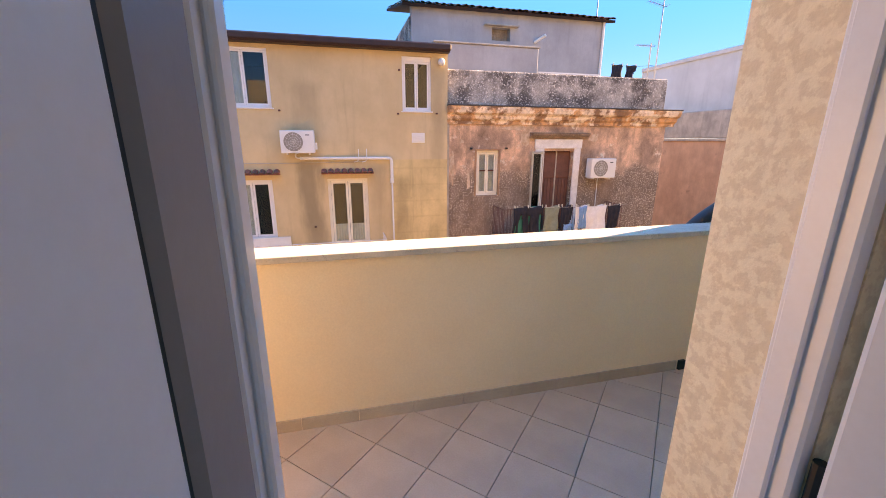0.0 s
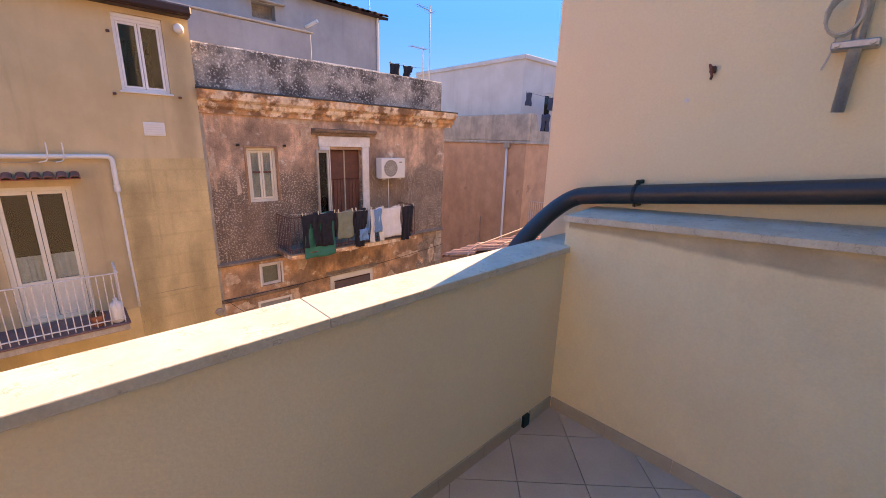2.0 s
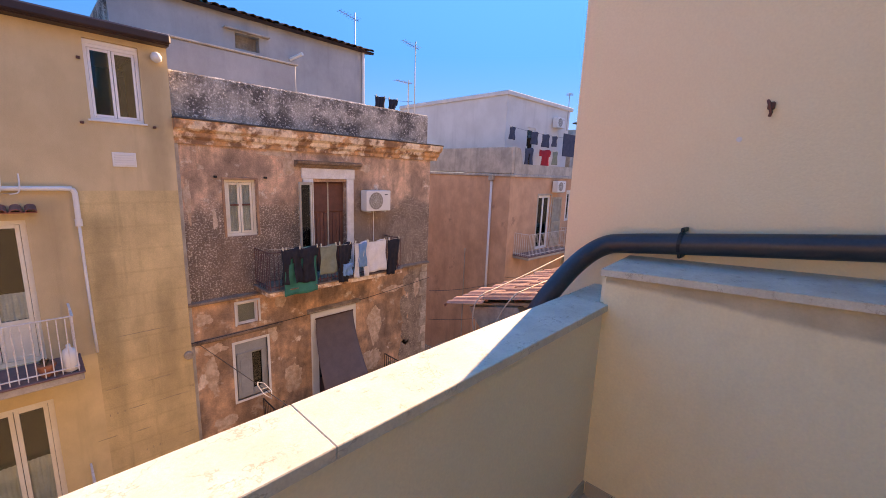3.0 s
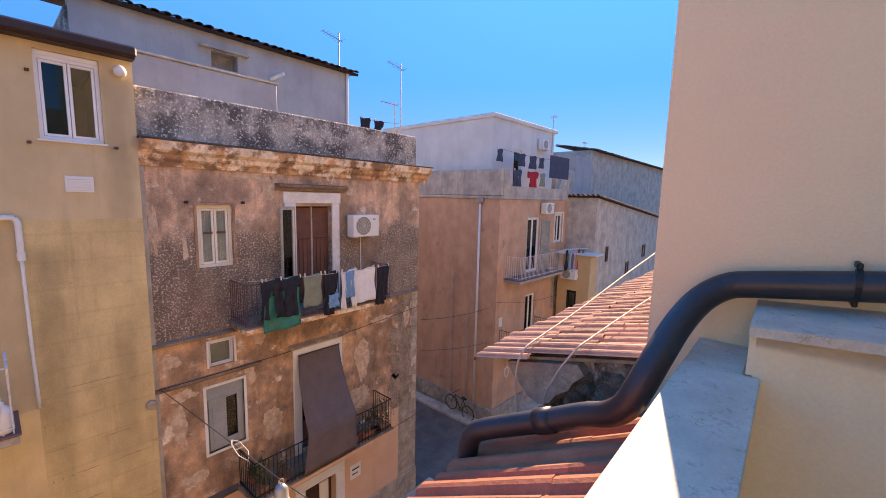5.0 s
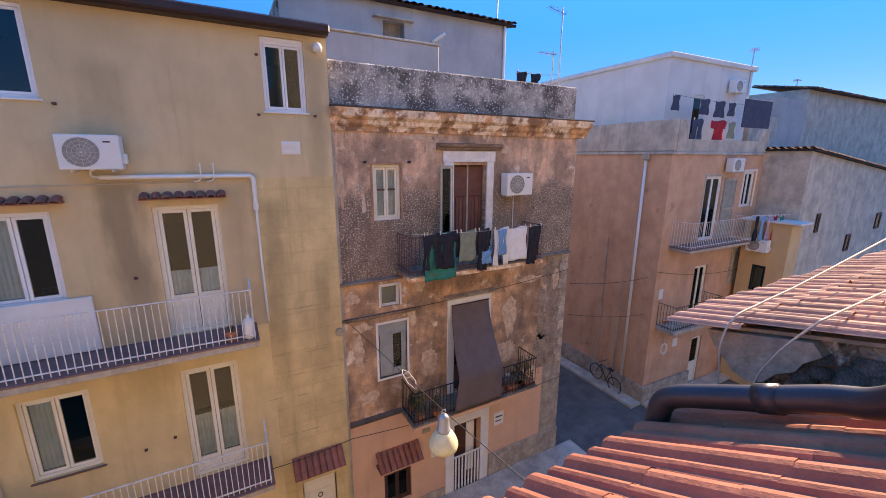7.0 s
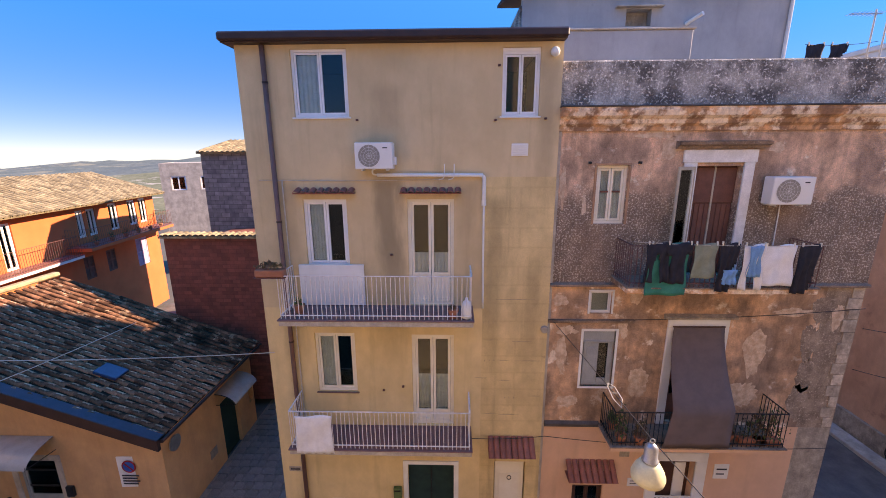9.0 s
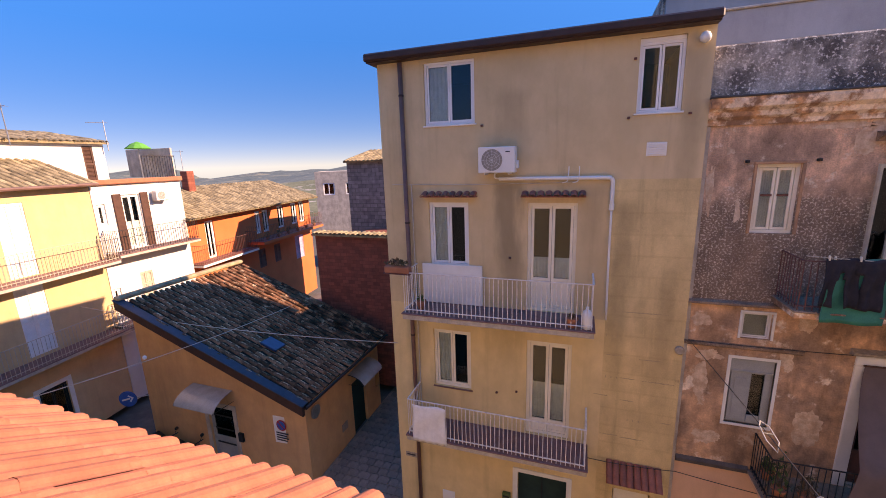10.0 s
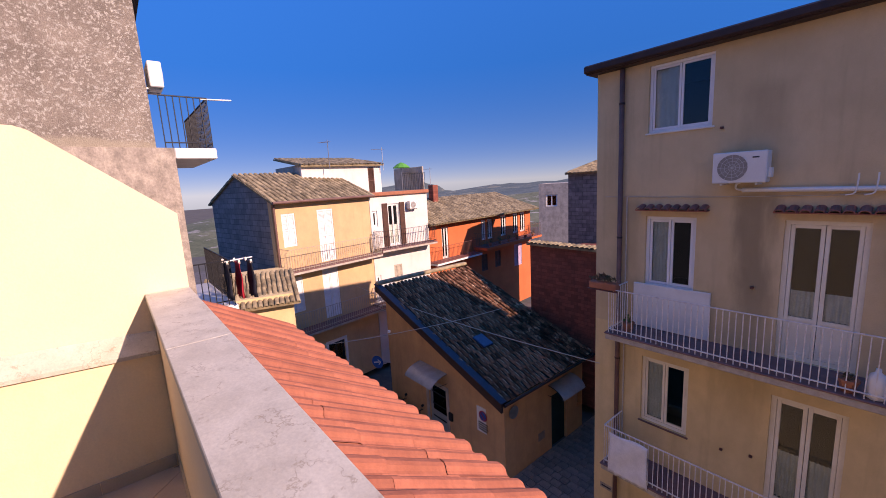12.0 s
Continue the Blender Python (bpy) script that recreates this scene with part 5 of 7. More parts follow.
# vivid orange house
Oh = thing("house", pose(-17.2, 18.4, GZ, 0, 0, 97), "vivid orange house with a long balcony and tan clay roof", "house")
O_H = [(1.3, 1.9, 5.0, 7.0), (5.3, 5.8, 5.6, 7.0), (6.0, 6.6, 5.6, 7.0), (7.6, 8.3, 5.6, 7.1), (9.2, 9.9, 5.6, 7.1), (10.2, 10.9, 5.6, 7.1), (5.2, 5.9, 3.4, 4.6), (6.8, 7.5, 3.4, 4.6), (9.3, 10.4, 3.0, 4.7), (2.0, 3.0, 1.2, 2.6)]
body(Oh, 11.7, 7, 7.45, M_O, O_H)
for i_, q_ in enumerate(O_H):
    if i_ in (6, 7):
        shutters(Oh, *q_, M_SHUTTER)
    elif i_ == 8:
        shutters(Oh, *q_, M_PINKCLOTH)
    else:
        window(Oh, *q_, frame_mat=M_WHITE, name="window", leaves=2)
balcony(Oh, 0.0, 4.3, -0.8, 5.0, 0.16, 0.95, M_SHUTTER, 0.12, M_WHITE)
balcony(Oh, 4.4, 11.6, -1.1, 5.3, 0.2, 0.9, M_SHUTTER, 0.14, M_O)
tiled_slope(Oh, (-0.3, -0.7, 7.35), (1, 0, 0), Vector((0, 4, 1.25)), 12.2, 4.4, M_TANTILE, 0.26, 0.42, 3)
part("chimney", boxed((3.4, 2.6, 8.3), (3.9, 3.1, 9.6), 0.03), M_BRICK, Oh)
# brick building and stone house behind the alley
BR = thing("house", pose(-9.6, 18.5, GZ), "unplastered red hollow-brick building with a tiled edge", "house")
part("wall", boxed((0, 0, 0), (6.4, 0.3, 6.85)), M_BRICK, BR)
part("wall", boxed((0, 0.3, 0), (6.4, 5, 6.2)), M_BRICK, BR)
tiled_slope(BR, (-0.1, -0.15, 6.83), (1, 0, 0), Vector((0, 3, 0.12)), 6.5, 0.5, M_TANTILE, 0.22, 0.25, 4)
ST = thing("house", pose(-11.4, 24.3, GZ), "tall grey rubble stone house with a tiled verge", "house")
part("wall", boxed((0, 0, 0), (6.5, 6, 9.9)), M_FARSTONE, ST)
tiled_slope(ST, (-0.1, -0.2, 9.88), (1, 0, 0), Vector((0, 3, 0.6)), 6.6, 3.2, M_TANTILE, 0.25, 0.4, 4)
MD = thing("house", pose(-26, 41, GZ, 0, 0, 25), "distant grey flat-roofed house", "house")
body(MD, 6, 6, 9.0, M_C_TOP, [(0.8, 2.0, 6.5, 7.8), (3.2, 4.6, 6.5, 7.8)])
window(MD, 0.8, 2.0, 6.5, 7.8)
window(MD, 3.2, 4.6, 6.5, 7.8)
# low yellow house by the tan one
SY = thing("house", pose(-11.6, 5.9, GZ, 0, 0, 75), "low yellow house with a small clay roof", "house")
part("wall", boxed((0, 0, 0), (2.4, 5, 6.5)), M_A_LOW, SY)
tiled_slope(SY, (-0.2, -0.35, 6.3), (1, 0, 0), Vector((0, 2.2, 0.62)), 2.8, 2.3, M_TANTILE, 0.15, 0.28, 4, r=0.068)
# grey neighbour with balconies
N = thing("house", pose(-7.45, 5.1, GZ), "grey roughcast neighbouring house with iron balconies", "house")
part("wall", boxed((-8, -6, 0), (0, 0.14, 10.62)), M_STONE, N, "older stained base with bare stone corner")
part("wall", boxed((-8, -6, 10.62), (-0.02, -0.13, 14.6)), M_NEIGH, N, "speckled grey roughcast")
part("roof", boxed((-8.3, -6.3, 14.6), (0.25, 0.35, 14.75)), M_BROWN, N)
def balcony_n(z, mat_, lbl):
    b = part("balcony", boxed((-3.0, 0.142, z - 0.2), (0.0, 0.85, z), 0.015), M_WHITE, N, lbl)
    bar = None
    for xa, ya, xb, yb in ((0 - 0.04, 0.02, -0.04, 0.8), (-0.04, 0.8, -2.96, 0.8)):
        n = int(math.hypot(xb - xa, yb - ya) / 0.11)
        for i in range(n + 1):
            m = pose(xa + (xb - xa) * i / n, ya + (yb - ya) * i / n, z)
            if bar is None:
                bar = part("bar", rod((0, 0, 0), (0, 0, 0.95), 0.009, 6), mat_, b, m=m)
            else:
                share("bar", bar, b, m)
        part("handrail", rod((xa, ya, z + 0.95), (xb, yb, z + 0.95), 0.014, 6), mat_, b)
        part("bottom_rail", rod((xa, ya, z + 0.1), (xb, yb, z + 0.1), 0.012, 6), mat_, b)
    part("line_arm", rod((-0.05, 0.7, z + 0.93), (-0.05, 1.25, z + 0.95), 0.015, 6), M_AC, b, "white clothes-line arm")
balcony_n(10.62, M_BRONZE, "white balcony slab with a dark railing")
balcony_n(7.4, M_BRONZE, "lower balcony with a washing line")
# rubble house with red roof beside the terrace
NR = thing("house", pose(3.6, 4.665, GZ), "rubble stone house with a red clay tile roof", "house")
bm = boxed((0.06, 0, 0), (12, 0.55, 8.9))
for v in bm.verts:
    if v.co.z > 5:
        v.co.z = 8.93 - 0.245 * v.co.y
part("wall", bm, M_RUBBLE, NR, "dark grey rubble wall with crumbling plaster")
bm = bmesh.new()
grid = [[bm.verts.new((0.045 - 0.05 * noise.fractal((j * 0.33, k * 0.45, 1.7), 1.0, 2.0, 4) - (0.02 if (j * 7 + k * 3) % 5 == 0 else 0), 0.55 * j / 30, 6.4 + (2.53 - 0.245 * 0.55 * j / 30) * k / 70)) for k in range(71)] for j in range(31)]
for j in range(30):
    for k in range(70):
        bm.faces.new((grid[j][k], grid[j][k + 1], grid[j + 1][k + 1], grid[j + 1][k]))
part("rubble_face", bm, M_RUBBLE, NR, "rough rubble masonry")
bm = bmesh.new()
edge = [(0.77, 8.745), (0.34, 8.85), (0.30, 8.80), (0.36, 8.74), (0.38, 8.69), (0.45, 8.64), (0.49, 8.58), (0.55, 8.55), (0.62, 8.57), (0.67, 8.62), (0.73, 8.68)]
fa, fb = [bm.verts.new((-0.035, y, z)) for y, z in edge], [bm.verts.new((1.2, y, z)) for y, z in edge]
bm.faces.new(fa)
for k in range(len(edge)):
    j = (k + 1) % len(edge)
    bm.faces.new((fa[k], fa[j], fb[j], fb[k]))
part("plaster_patch", bm, M_STONE, NR, "patch of crumbling pale plaster")
st = None
for k in range(230):
    y, z = random.uniform(0.02, 0.52), random.uniform(7.3, 8.85)
    if z > 8.86 - 0.245 * y or (y > 0.38 and z > 8.3):
        continue
    s = random.uniform(0.03, 0.075)
    m = pose(0.03, y, z, random.uniform(-40, 40), 0, 0) @ Matrix.Diagonal((0.05, s, s * random.uniform(0.5, 0.8), 1))
    if st is None:
        bm = bmesh.new()
        bmesh.ops.create_icosphere(bm, subdivisions=1, radius=1)
        st = part("stone", bm, M_RUBBLE, NR, m=m)
    else:
        share("stone", st, NR, m)
# grey houses at the end of the street
D1 = thing("house", pose(23.2, 14.6, GZ), "pale grey rendered house at the end of the street", "house")
part("wall", boxed((0, 0, 0), (2.6, 8, 11.6)), M_C_TOP, D1)
part("wall", boxed((2.6, 0, 0), (5.3, 8, 12.55)), M_BLUEGREY, D1)
part("wall", boxed((5.3, 0, 0), (34, 8, 13.15)), M_C_TOP, D1)
tiled_slope(D1, (5.2, -0.3, 13.15), (1, 0, 0), Vector((0, 3, 0.5)), 28, 3, M_OLDTILE, 0.3, 0.45, 3)
D2 = thing("house", pose(21.22, 11.4, GZ), "stained grey house with a sloping tiled gable", "house")
bm = bmesh.new()
pr = [(0.0, 0), (20, 0), (20, 8.0), (0.0, 10.0)]
fa, fb = [bm.verts.new((x, 0, z)) for x, z in pr], [bm.verts.new((x, 1.55, z)) for x, z in pr]
bm.faces.new(fa); bm.faces.new(fb[::-1])
for k in range(4):
    j = (k + 1) % 4
    bm.faces.new((fa[k], fb[k], fb[j], fa[j]))
part("wall", bm, M_C_TOP, D2, "grey streaked render")
tiled_slope(D2, (20.1, -0.15, 8.0), (0, 1, 0), Vector((-20, 0, 2.0)), 1.75, 20.3, M_OLDTILE, 0.25, 0.42, 3)
for (x_, z_, w_) in ((1.6, 6.6, 0.3), (5.2, 5.4, 0.5), (8.5, 6.2, 0.6)):
    window(D2, x_, x_ + w_, z_, z_ + 0.8, -0.055, leaves=1, frame_mat=M_BROWN)
D3 = thing("house", pose(20.3, 12.8, GZ, 0, 0, -90), "low cream house end with a flat roof slab", "house")
ZD = -0.95 - GZ
body(D3, 1.6, 0.9, ZD, M_Y, [(0.5, 1.0, ZD - 2.9, ZD - 1.8)])
window(D3, 0.5, 1.0, ZD - 2.9, ZD - 1.8, leaves=1, frame_mat=M_BRONZE)
part("roof_slab", boxed((-0.1, -0.15, ZD), (1.9, 0.9, ZD + 0.08), 0.01), M_WHITEWALL, D3)
# hills
def hill(x0, x1, y, d, h, seed, base):
    bm = bmesh.new()
    n = 60
    r0, r1, r2 = [], [], []
    for k in range(n + 1):
        x = x0 + (x1 - x0) * k / n
        e = h * (0.55 + 0.9 * noise.noise((k * 0.11, seed, 0)) + 0.12 * noise.noise((k * 0.7, seed, 3)))
        r0.append(bm.verts.new((x, y, base)))
        r1.append(bm.verts.new((x, y + d * 0.6, base + e * 0.6 + 3 * noise.noise((k * 0.5, seed, 7)))))
        r2.append(bm.verts.new((x, y + d, base + e)))
    for a, b in ((r0, r1), (r1, r2)):
        for k in range(n):
            bm.faces.new((a[k], a[k + 1], b[k + 1], b[k]))
    return bm
bm = hill(-2600, 900, 700, 900, 122, 3.3, -76)
tagged(put(bm, "backdrop", M_HAZED_HILL, smooth=True), "distant green and brown hills, haze put into their colour", "hills", kind="structure")
bm = hill(-400, 160, 110, 130, 12, 8.1, -14)
bmesh.ops.rotate(bm, verts=bm.verts, cent=(0, 0, 0), matrix=Matrix.Rotation(radians(62), 3, "Z"))
tagged(put(bm, "backdrop", M_FIELD, smooth=True), "near hillside with terraced fields", "hills", kind="structure")
# ---- small things ----
def lathe(profile, seg=16):
    """A body of revolution about z from (radius, height) pairs."""
    bm = bmesh.new()
    rings = []
    for r, z in profile:
        rings.append([bm.verts.new((r * math.cos(2 * math.pi * k / seg), r * math.sin(2 * math.pi * k / seg), z)) for k in range(seg)])
    for a, b in zip(rings, rings[1:]):
        for k in range(seg):
            bm.faces.new((a[k], a[(k + 1) % seg], b[(k + 1) % seg], b[k]))
    bm.faces.new(rings[0][::-1])
    bm.faces.new(rings[-1])
    return bm


def aircon(m, label, w=0.78, h=0.54, d=0.28, grille=None):
    """Outdoor unit facing -y, its back at y 0."""
    e = thing("air_conditioner", m, label, "air conditioner", "outdoor air conditioning units")
    part("casing", boxed((0, -d - 0.08, 0), (w, -0.08, h), 0.015), M_AC, e)
    r, cx, cz = h * 0.42, w * 0.38, h * 0.5
    for k in range(4):
        rr = r * (k + 1) / 4
        pts = [(cx + rr * math.cos(a), -d - 0.088, cz + rr * math.sin(a)) for a in (2 * math.pi * i / 20 for i in range(21))]
        part("guard_ring", tube(bmesh.new(), pts, 0.0022, 5, False), M_AC, e)
    for i in range(6):
        a = math.pi * i / 6
        part("guard_bar", rod((cx - r * math.cos(a), -d - 0.086, cz - r * math.sin(a)), (cx + r * math.cos(a), -d - 0.086, cz + r * math.sin(a)), 0.0018, 5), M_AC, e)
    part("fan_recess", rod((cx, -d - 0.083, cz), (cx, -d - 0.0795, cz), r, 24), grille or M_ACGRILLE, e)
    part("valve_cover", boxed((w - 0.005, -d + 0.0, 0.08), (w + 0.05, -0.14, 0.24), 0.01), M_AC, e)
    part("badge", boxed((w * 0.74, -d - 0.0845, h * 0.78), (w * 0.86, -d - 0.0795, h * 0.82)), M_BARK, e)
    for xx in (w * 0.15, w * 0.8):
        part("bracket", boxed((xx, -d - 0.05, -0.035), (xx + 0.03, 0.0, -0.001), 0.004), M_AC, e)
    return e

aircon(pose(-0.76, 12.7, 1.33), "white outdoor air conditioner on the ochre wall", 0.76, 0.52)
aircon(pose(7.62, 12.85, 0.58), "pale outdoor air conditioner beside the shuttered balcony door", 0.82, 0.56)
aircon(pose(15.2, 13.1, GZ, 0, 0, -1.5) @ pose(3.2, 0, 9.12), "outdoor air conditioner on the orange corner house", 0.75, 0.5)
aircon(pose(15.2, 13.1, GZ, 0, 0, -1.5) @ pose(5.1, 1.4, 12.3), "outdoor air conditioner on the white upper storey", 0.75, 0.5)
aircon(pose(-16.62, 14.4, GZ, 0, 0, 91) @ pose(2.3, 0, 8.4), "small outdoor air conditioner on the white house", 0.6, 0.42)
aircon(pose(20.3, 12.8, GZ, 0, 0, -90) @ pose(0.3, 0, ZD - 1.2), "outdoor air conditioner on the low cream house", 0.75, 0.5)
aircon(pose(-7.68, 4.97, GZ, 0, 0, 180) @ pose(0, 0, 11.75), "outdoor air conditioner on the grey house corner", 0.66, 0.46, 0.22)

# white pipe run on the ochre house
PR = thing("condensate_pipe", pose(0, 12.64, 0), "white plastic pipe run with an elbow on the ochre wall", "pipe")
part("pipe", tube(bmesh.new(), curve_pts([(-0.38, 0, 1.20), (0.6, 0, 1.195), (1.72, 0, 1.19), (1.80, 0, 1.18), (1.835, 0, 1.14), (1.845, 0, 1.05), (1.845, 0, 0.62)], 4), 0.04, 10), M_WHITE, PR, smooth=True)
part("drain_pipe", tube(bmesh.new(), curve_pts([(1.845, 0, 0.62), (1.85, 0, -0.6), (1.865, 0, -1.74)], 4), 0.022, 8), M_WHITE, PR, smooth=True)
part("pipe_tail", tube(bmesh.new(), curve_pts([(-0.32, 0, 1.20), (-0.46, 0, 1.22), (-0.47, 0, 1.30), (-0.40, 0.0, 1.34)], 5), 0.018, 8), M_WHITE, PR, smooth=True)
part("socket", rod((1.845, 0, 0.56), (1.845, 0, 0.68), 0.05, 10), M_WHITE, PR)
for xx in (1.02, 1.22):
    part("hook", tube(bmesh.new(), curve_pts([(xx, 0.0, 1.42), (xx, -0.03, 1.3), (xx - 0.02, -0.04, 1.14), (xx - 0.12, -0.03, 1.10)], 4), 0.01, 6), M_WHITE, PR)
tube_bm = tube(bmesh.new(), [(-2.9, 0, 1.1), (-1.0, 0, 1.08), (0.9, 0, 1.1), (1.2, 0, 1.12)], 0.008, 6)
tagged(put(tube_bm, "wall_cable", M_CABLE, m=pose(0, 12.68, 0)), "thin pale cable clipped along the ochre wall", "cable")
DPA = thing("downpipe", pose(-2.54, 12.63, 0), "brown painted metal downpipe on the ochre house", "pipe")
part("pipe", rod((0, 0, GZ), (0, 0, 3.7), 0.05, 10), M_COPPER, DPA, smooth=True)
part("conduit", rod((0.13, 0.04, -4.9), (0.13, 0.04, 1.1), 0.015, 8), M_CABLE, DPA)
for zz in (3.0, 0.2, -2.6, -5.4):
    part("strap", rod((0, 0, zz), (0, 0, zz + 0.04), 0.058, 10), M_BROWN, DPA)
# vent grille, wall spots
VG = thing("vent_grille", pose(2.39, 12.7, 1.57), "white louvred vent grille in the ochre wall", "vent")
part("frame", boxed((0, -0.02, 0), (0.34, -0.001, 0.25), 0.006), M_WHITE, VG)
for k in range(5):
    part("slat", boxed((0.03, -0.032, 0.03 + k * 0.042), (0.31, -0.018, 0.05 + k * 0.042), 0.003, None), M_AC, VG)
for i, (x, z) in enumerate(((-0.75, 2.30), (2.05, 2.28), (3.05, 2.3), (-0.15, -0.52), (0.02, -3.75), (-0.45, -3.85), (2.1, 3.3))):
    tagged(put(boxed((-0.025, -0.05, -0.02), (0.025, 0.0, 0.02), 0.006), "wall_hook", M_RUSTRAIL, m=pose(x, 12.7, z)), "small rusty iron hook in the ochre wall", "hook", "wall hooks")
CAMR = thing("wall_light", pose(3.15, 12.7, 3.52), "small round white lamp under the roof edge", "lamp")
part("globe", lathe([(0.02, -0.1), (0.08, -0.06), (0.09, 0.0), (0.06, 0.06), (0.02, 0.08)]), M_WHITE, CAMR, smooth=True, m=pose(0, -0.12, 0))
part("base", boxed((-0.04, -0.06, -0.03), (0.04, 0.0, 0.05), 0.01), M_BRONZE, CAMR)

# small tiled hoods over openings
def tile_hood(m, w, depth, drop, label, n=None, r=0.07):
    e = thing("tiled_hood", m, label, "awning", "tiled hoods over openings")
    n = n or max(3, round(w / (r * 2.2)))
    up = Vector((0, depth, drop)).normalized()
    rot = Matrix((Vector((1, 0, 0)), up, Vector((1, 0, 0)).cross(up))).transposed().to_4x4()
    L = math.hypot(depth, drop)
    bm = half_tile(L, r, r * 0.95, 0.012, 6, 0.8)
    t0 = None
    for k in range(n):
        mm = Matrix.Translation((w * (k + 0.5) / n, 0.0, 0.0)) @ rot @ pose(0, 0, 0, 0, 0, random.uniform(-1.5, 1.5))
        if t0 is None:
            t0 = part("tile", bm, M_CLAYDARK, e, m=mm)
        else:
            share("tile", t0, e, mm)
    part("backing", boxed((0.01, -depth + 0.02, -drop - 0.012), (w - 0.01, -0.001, -drop + 0.008)), M_CLAYDARK, e)
    return e
tile_hood(pose(-2.16, 12.7, 0.90), 1.30, 0.22, 0.07, "small curved clay tile hood over a window")
tile_hood(pose(0.08, 12.7, 0.90), 1.30, 0.22, 0.07, "small curved clay tile hood over a balcony door")
tile_hood(pose(2.05, 12.7, -5.10), 1.12, 0.38, 0.32, "dark corrugated clay hood over a street door", 8)
tile_hood(pose(4.02, 12.85, -5.86), 1.22, 0.40, 0.34, "dark corrugated clay hood over a ground-floor window", 8)

# ground floor doors of the ochre house
part("door", boxed((0.07 - AX, 0.1, 0), (1.22 - AX, 0.16, -5.95 - GZ), 0.01), M_DKGREEN, A, "dark green double door")
part("door_line", boxed((0.64 - AX, 0.085, 0.05), (0.66 - AX, 0.099, -6.0 - GZ)), M_BRONZE, A)
part("door_surround", wall(-0.05 - AX, 1.34 - AX, 0, -5.83 - GZ, [hole(AX, 0.07, 1.22, GZ, -5.93)], -0.03, 0.028), M_WHITE, A)
dr = part("door", boxed((2.25 - AX, 0.08, 0), (2.98 - AX, 0.13, -5.84 - GZ), 0.012), M_CREAMFRAME, A, "cream panelled street door")
for (a_, b_) in ((0.2, 0.9), (1.1, 1.9)):
    part("door_panel", boxed((2.36 - AX, 0.065, a_), (2.87 - AX, 0.079, b_), 0.008), M_CREAMFRAME, dr)
part("knocker", tube(bmesh.new(), [(2.615 - AX + 0.05 * math.cos(a), 0.06, 1.75 + 0.06 * math.sin(a)) for a in (2 * math.pi * k / 12 for k in range(13))], 0.01, 6), M_BRONZE, dr, "dark iron ring knocker")
tagged(put(boxed((-0.17, -0.03, -0.2), (0.17, 0, 0.2), 0.01), "meter_cabinet", M_WHITE, m=pose(-1.75, 12.7, -7.2)), "white meter panel on the yellow wall", "panel")
LB = thing("letter_box", pose(-0.2, 12.7, -6.75), "small green letter box on the wall", "letter box")
part("box", boxed((-0.1, -0.12, -0.16), (0.1, -0.001, 0.16), 0.015), M_LEAF, LB)
part("flap", boxed((-0.08, -0.127, 0.08), (0.08, -0.119, 0.12), 0.003), M_BRONZE, LB)
SP = thing("street_plate", pose(-2.95, 12.7, -6.2), "grey street name plate with unreadable writing", "sign")
part("plate", boxed((0, -0.015, 0), (0.32, -0.001, 0.14), 0.003), M_STONE, SP)
part("text", boxed((0.04, -0.018, 0.05), (0.28, -0.0145, 0.09)), M_BARK, SP)
# board, bottle, pots and sheet on the balconies
tagged(put(boxed((0, -0.05, 0), (1.45, -0.006, 0.95), 0.01), "white_board", M_WHITE, m=pose(-2.22, 12.7, -1.69)), "white board leaning on the wall under the window", "board")
BT = thing("bottle", pose(1.48, 11.98, -1.70), "white plastic water container on the balcony corner", "bottle")
part("container", lathe([(0.07, 0), (0.1, 0.02), (0.1, 0.28), (0.08, 0.36), (0.03, 0.4), (0.03, 0.45)], 12), M_AC, BT, smooth=True)


def cloth(name, m, w, h, material, label, category="laundry", group="washing on the line", shape="rect", folds=3.0, amp=0.025, pegs=True, n=14):
    """A hanging cloth with folds, cut to a simple outline, pegged at its top edge (local z 0)."""
    e = thing(name, m, label, category, group)
    bm = bmesh.new()
    ph = random.uniform(0, 6)
    def inside(u, v):
        if shape == "trousers":
            return v < 0.3 or abs(u - 0.5) > 0.08 + 0.06 * v
        if shape == "shirt":
            return (0.2 < u < 0.8) or v < 0.32
        if shape == "slant":
            return u < 0.92 - 0.5 * (v - 0.45) or v < 0.45
        return True
    g = {}
    for i in range(n + 1):
        for j in range(n + 1):
            u, v = i / n, j / n
            y = amp * (0.3 + v) * math.sin(u * folds * 6.28 + ph + v) + 0.012 * math.sin(v * 9 + u * 4)
            g[i, j] = (w * u + 0.015 * math.sin(v * 5 + u * 3), y, -h * v - 0.03 * h * math.sin(u * 3.14 * 2) * (1 - v))
    vv = {}
    for i in range(n):
        for j in range(n):
            if inside((i + 0.5) / n, (j + 0.5) / n):
                ks = ((i, j), (i, j + 1), (i + 1, j + 1), (i + 1, j))
                for k in ks:
                    if k not in vv:
                        vv[k] = bm.verts.new(g[k])
                bm.faces.new([vv[k] for k in ks])
    r = bmesh.ops.extrude_face_region(bm, geom=list(bm.faces))
    bmesh.ops.translate(bm, verts=[x for x in r["geom"] if isinstance(x, bmesh.types.BMVert)], vec=(0, 0.008, 0))
    part("cloth", bm, material, e, smooth=True)
    if pegs:
        for u in (0.08, 0.92):
            part("peg", boxed((w * u - 0.01, -0.02, -0.03), (w * u + 0.01, 0.02, 0.05), 0.004), M_CREAMFRAME, e)
    return e

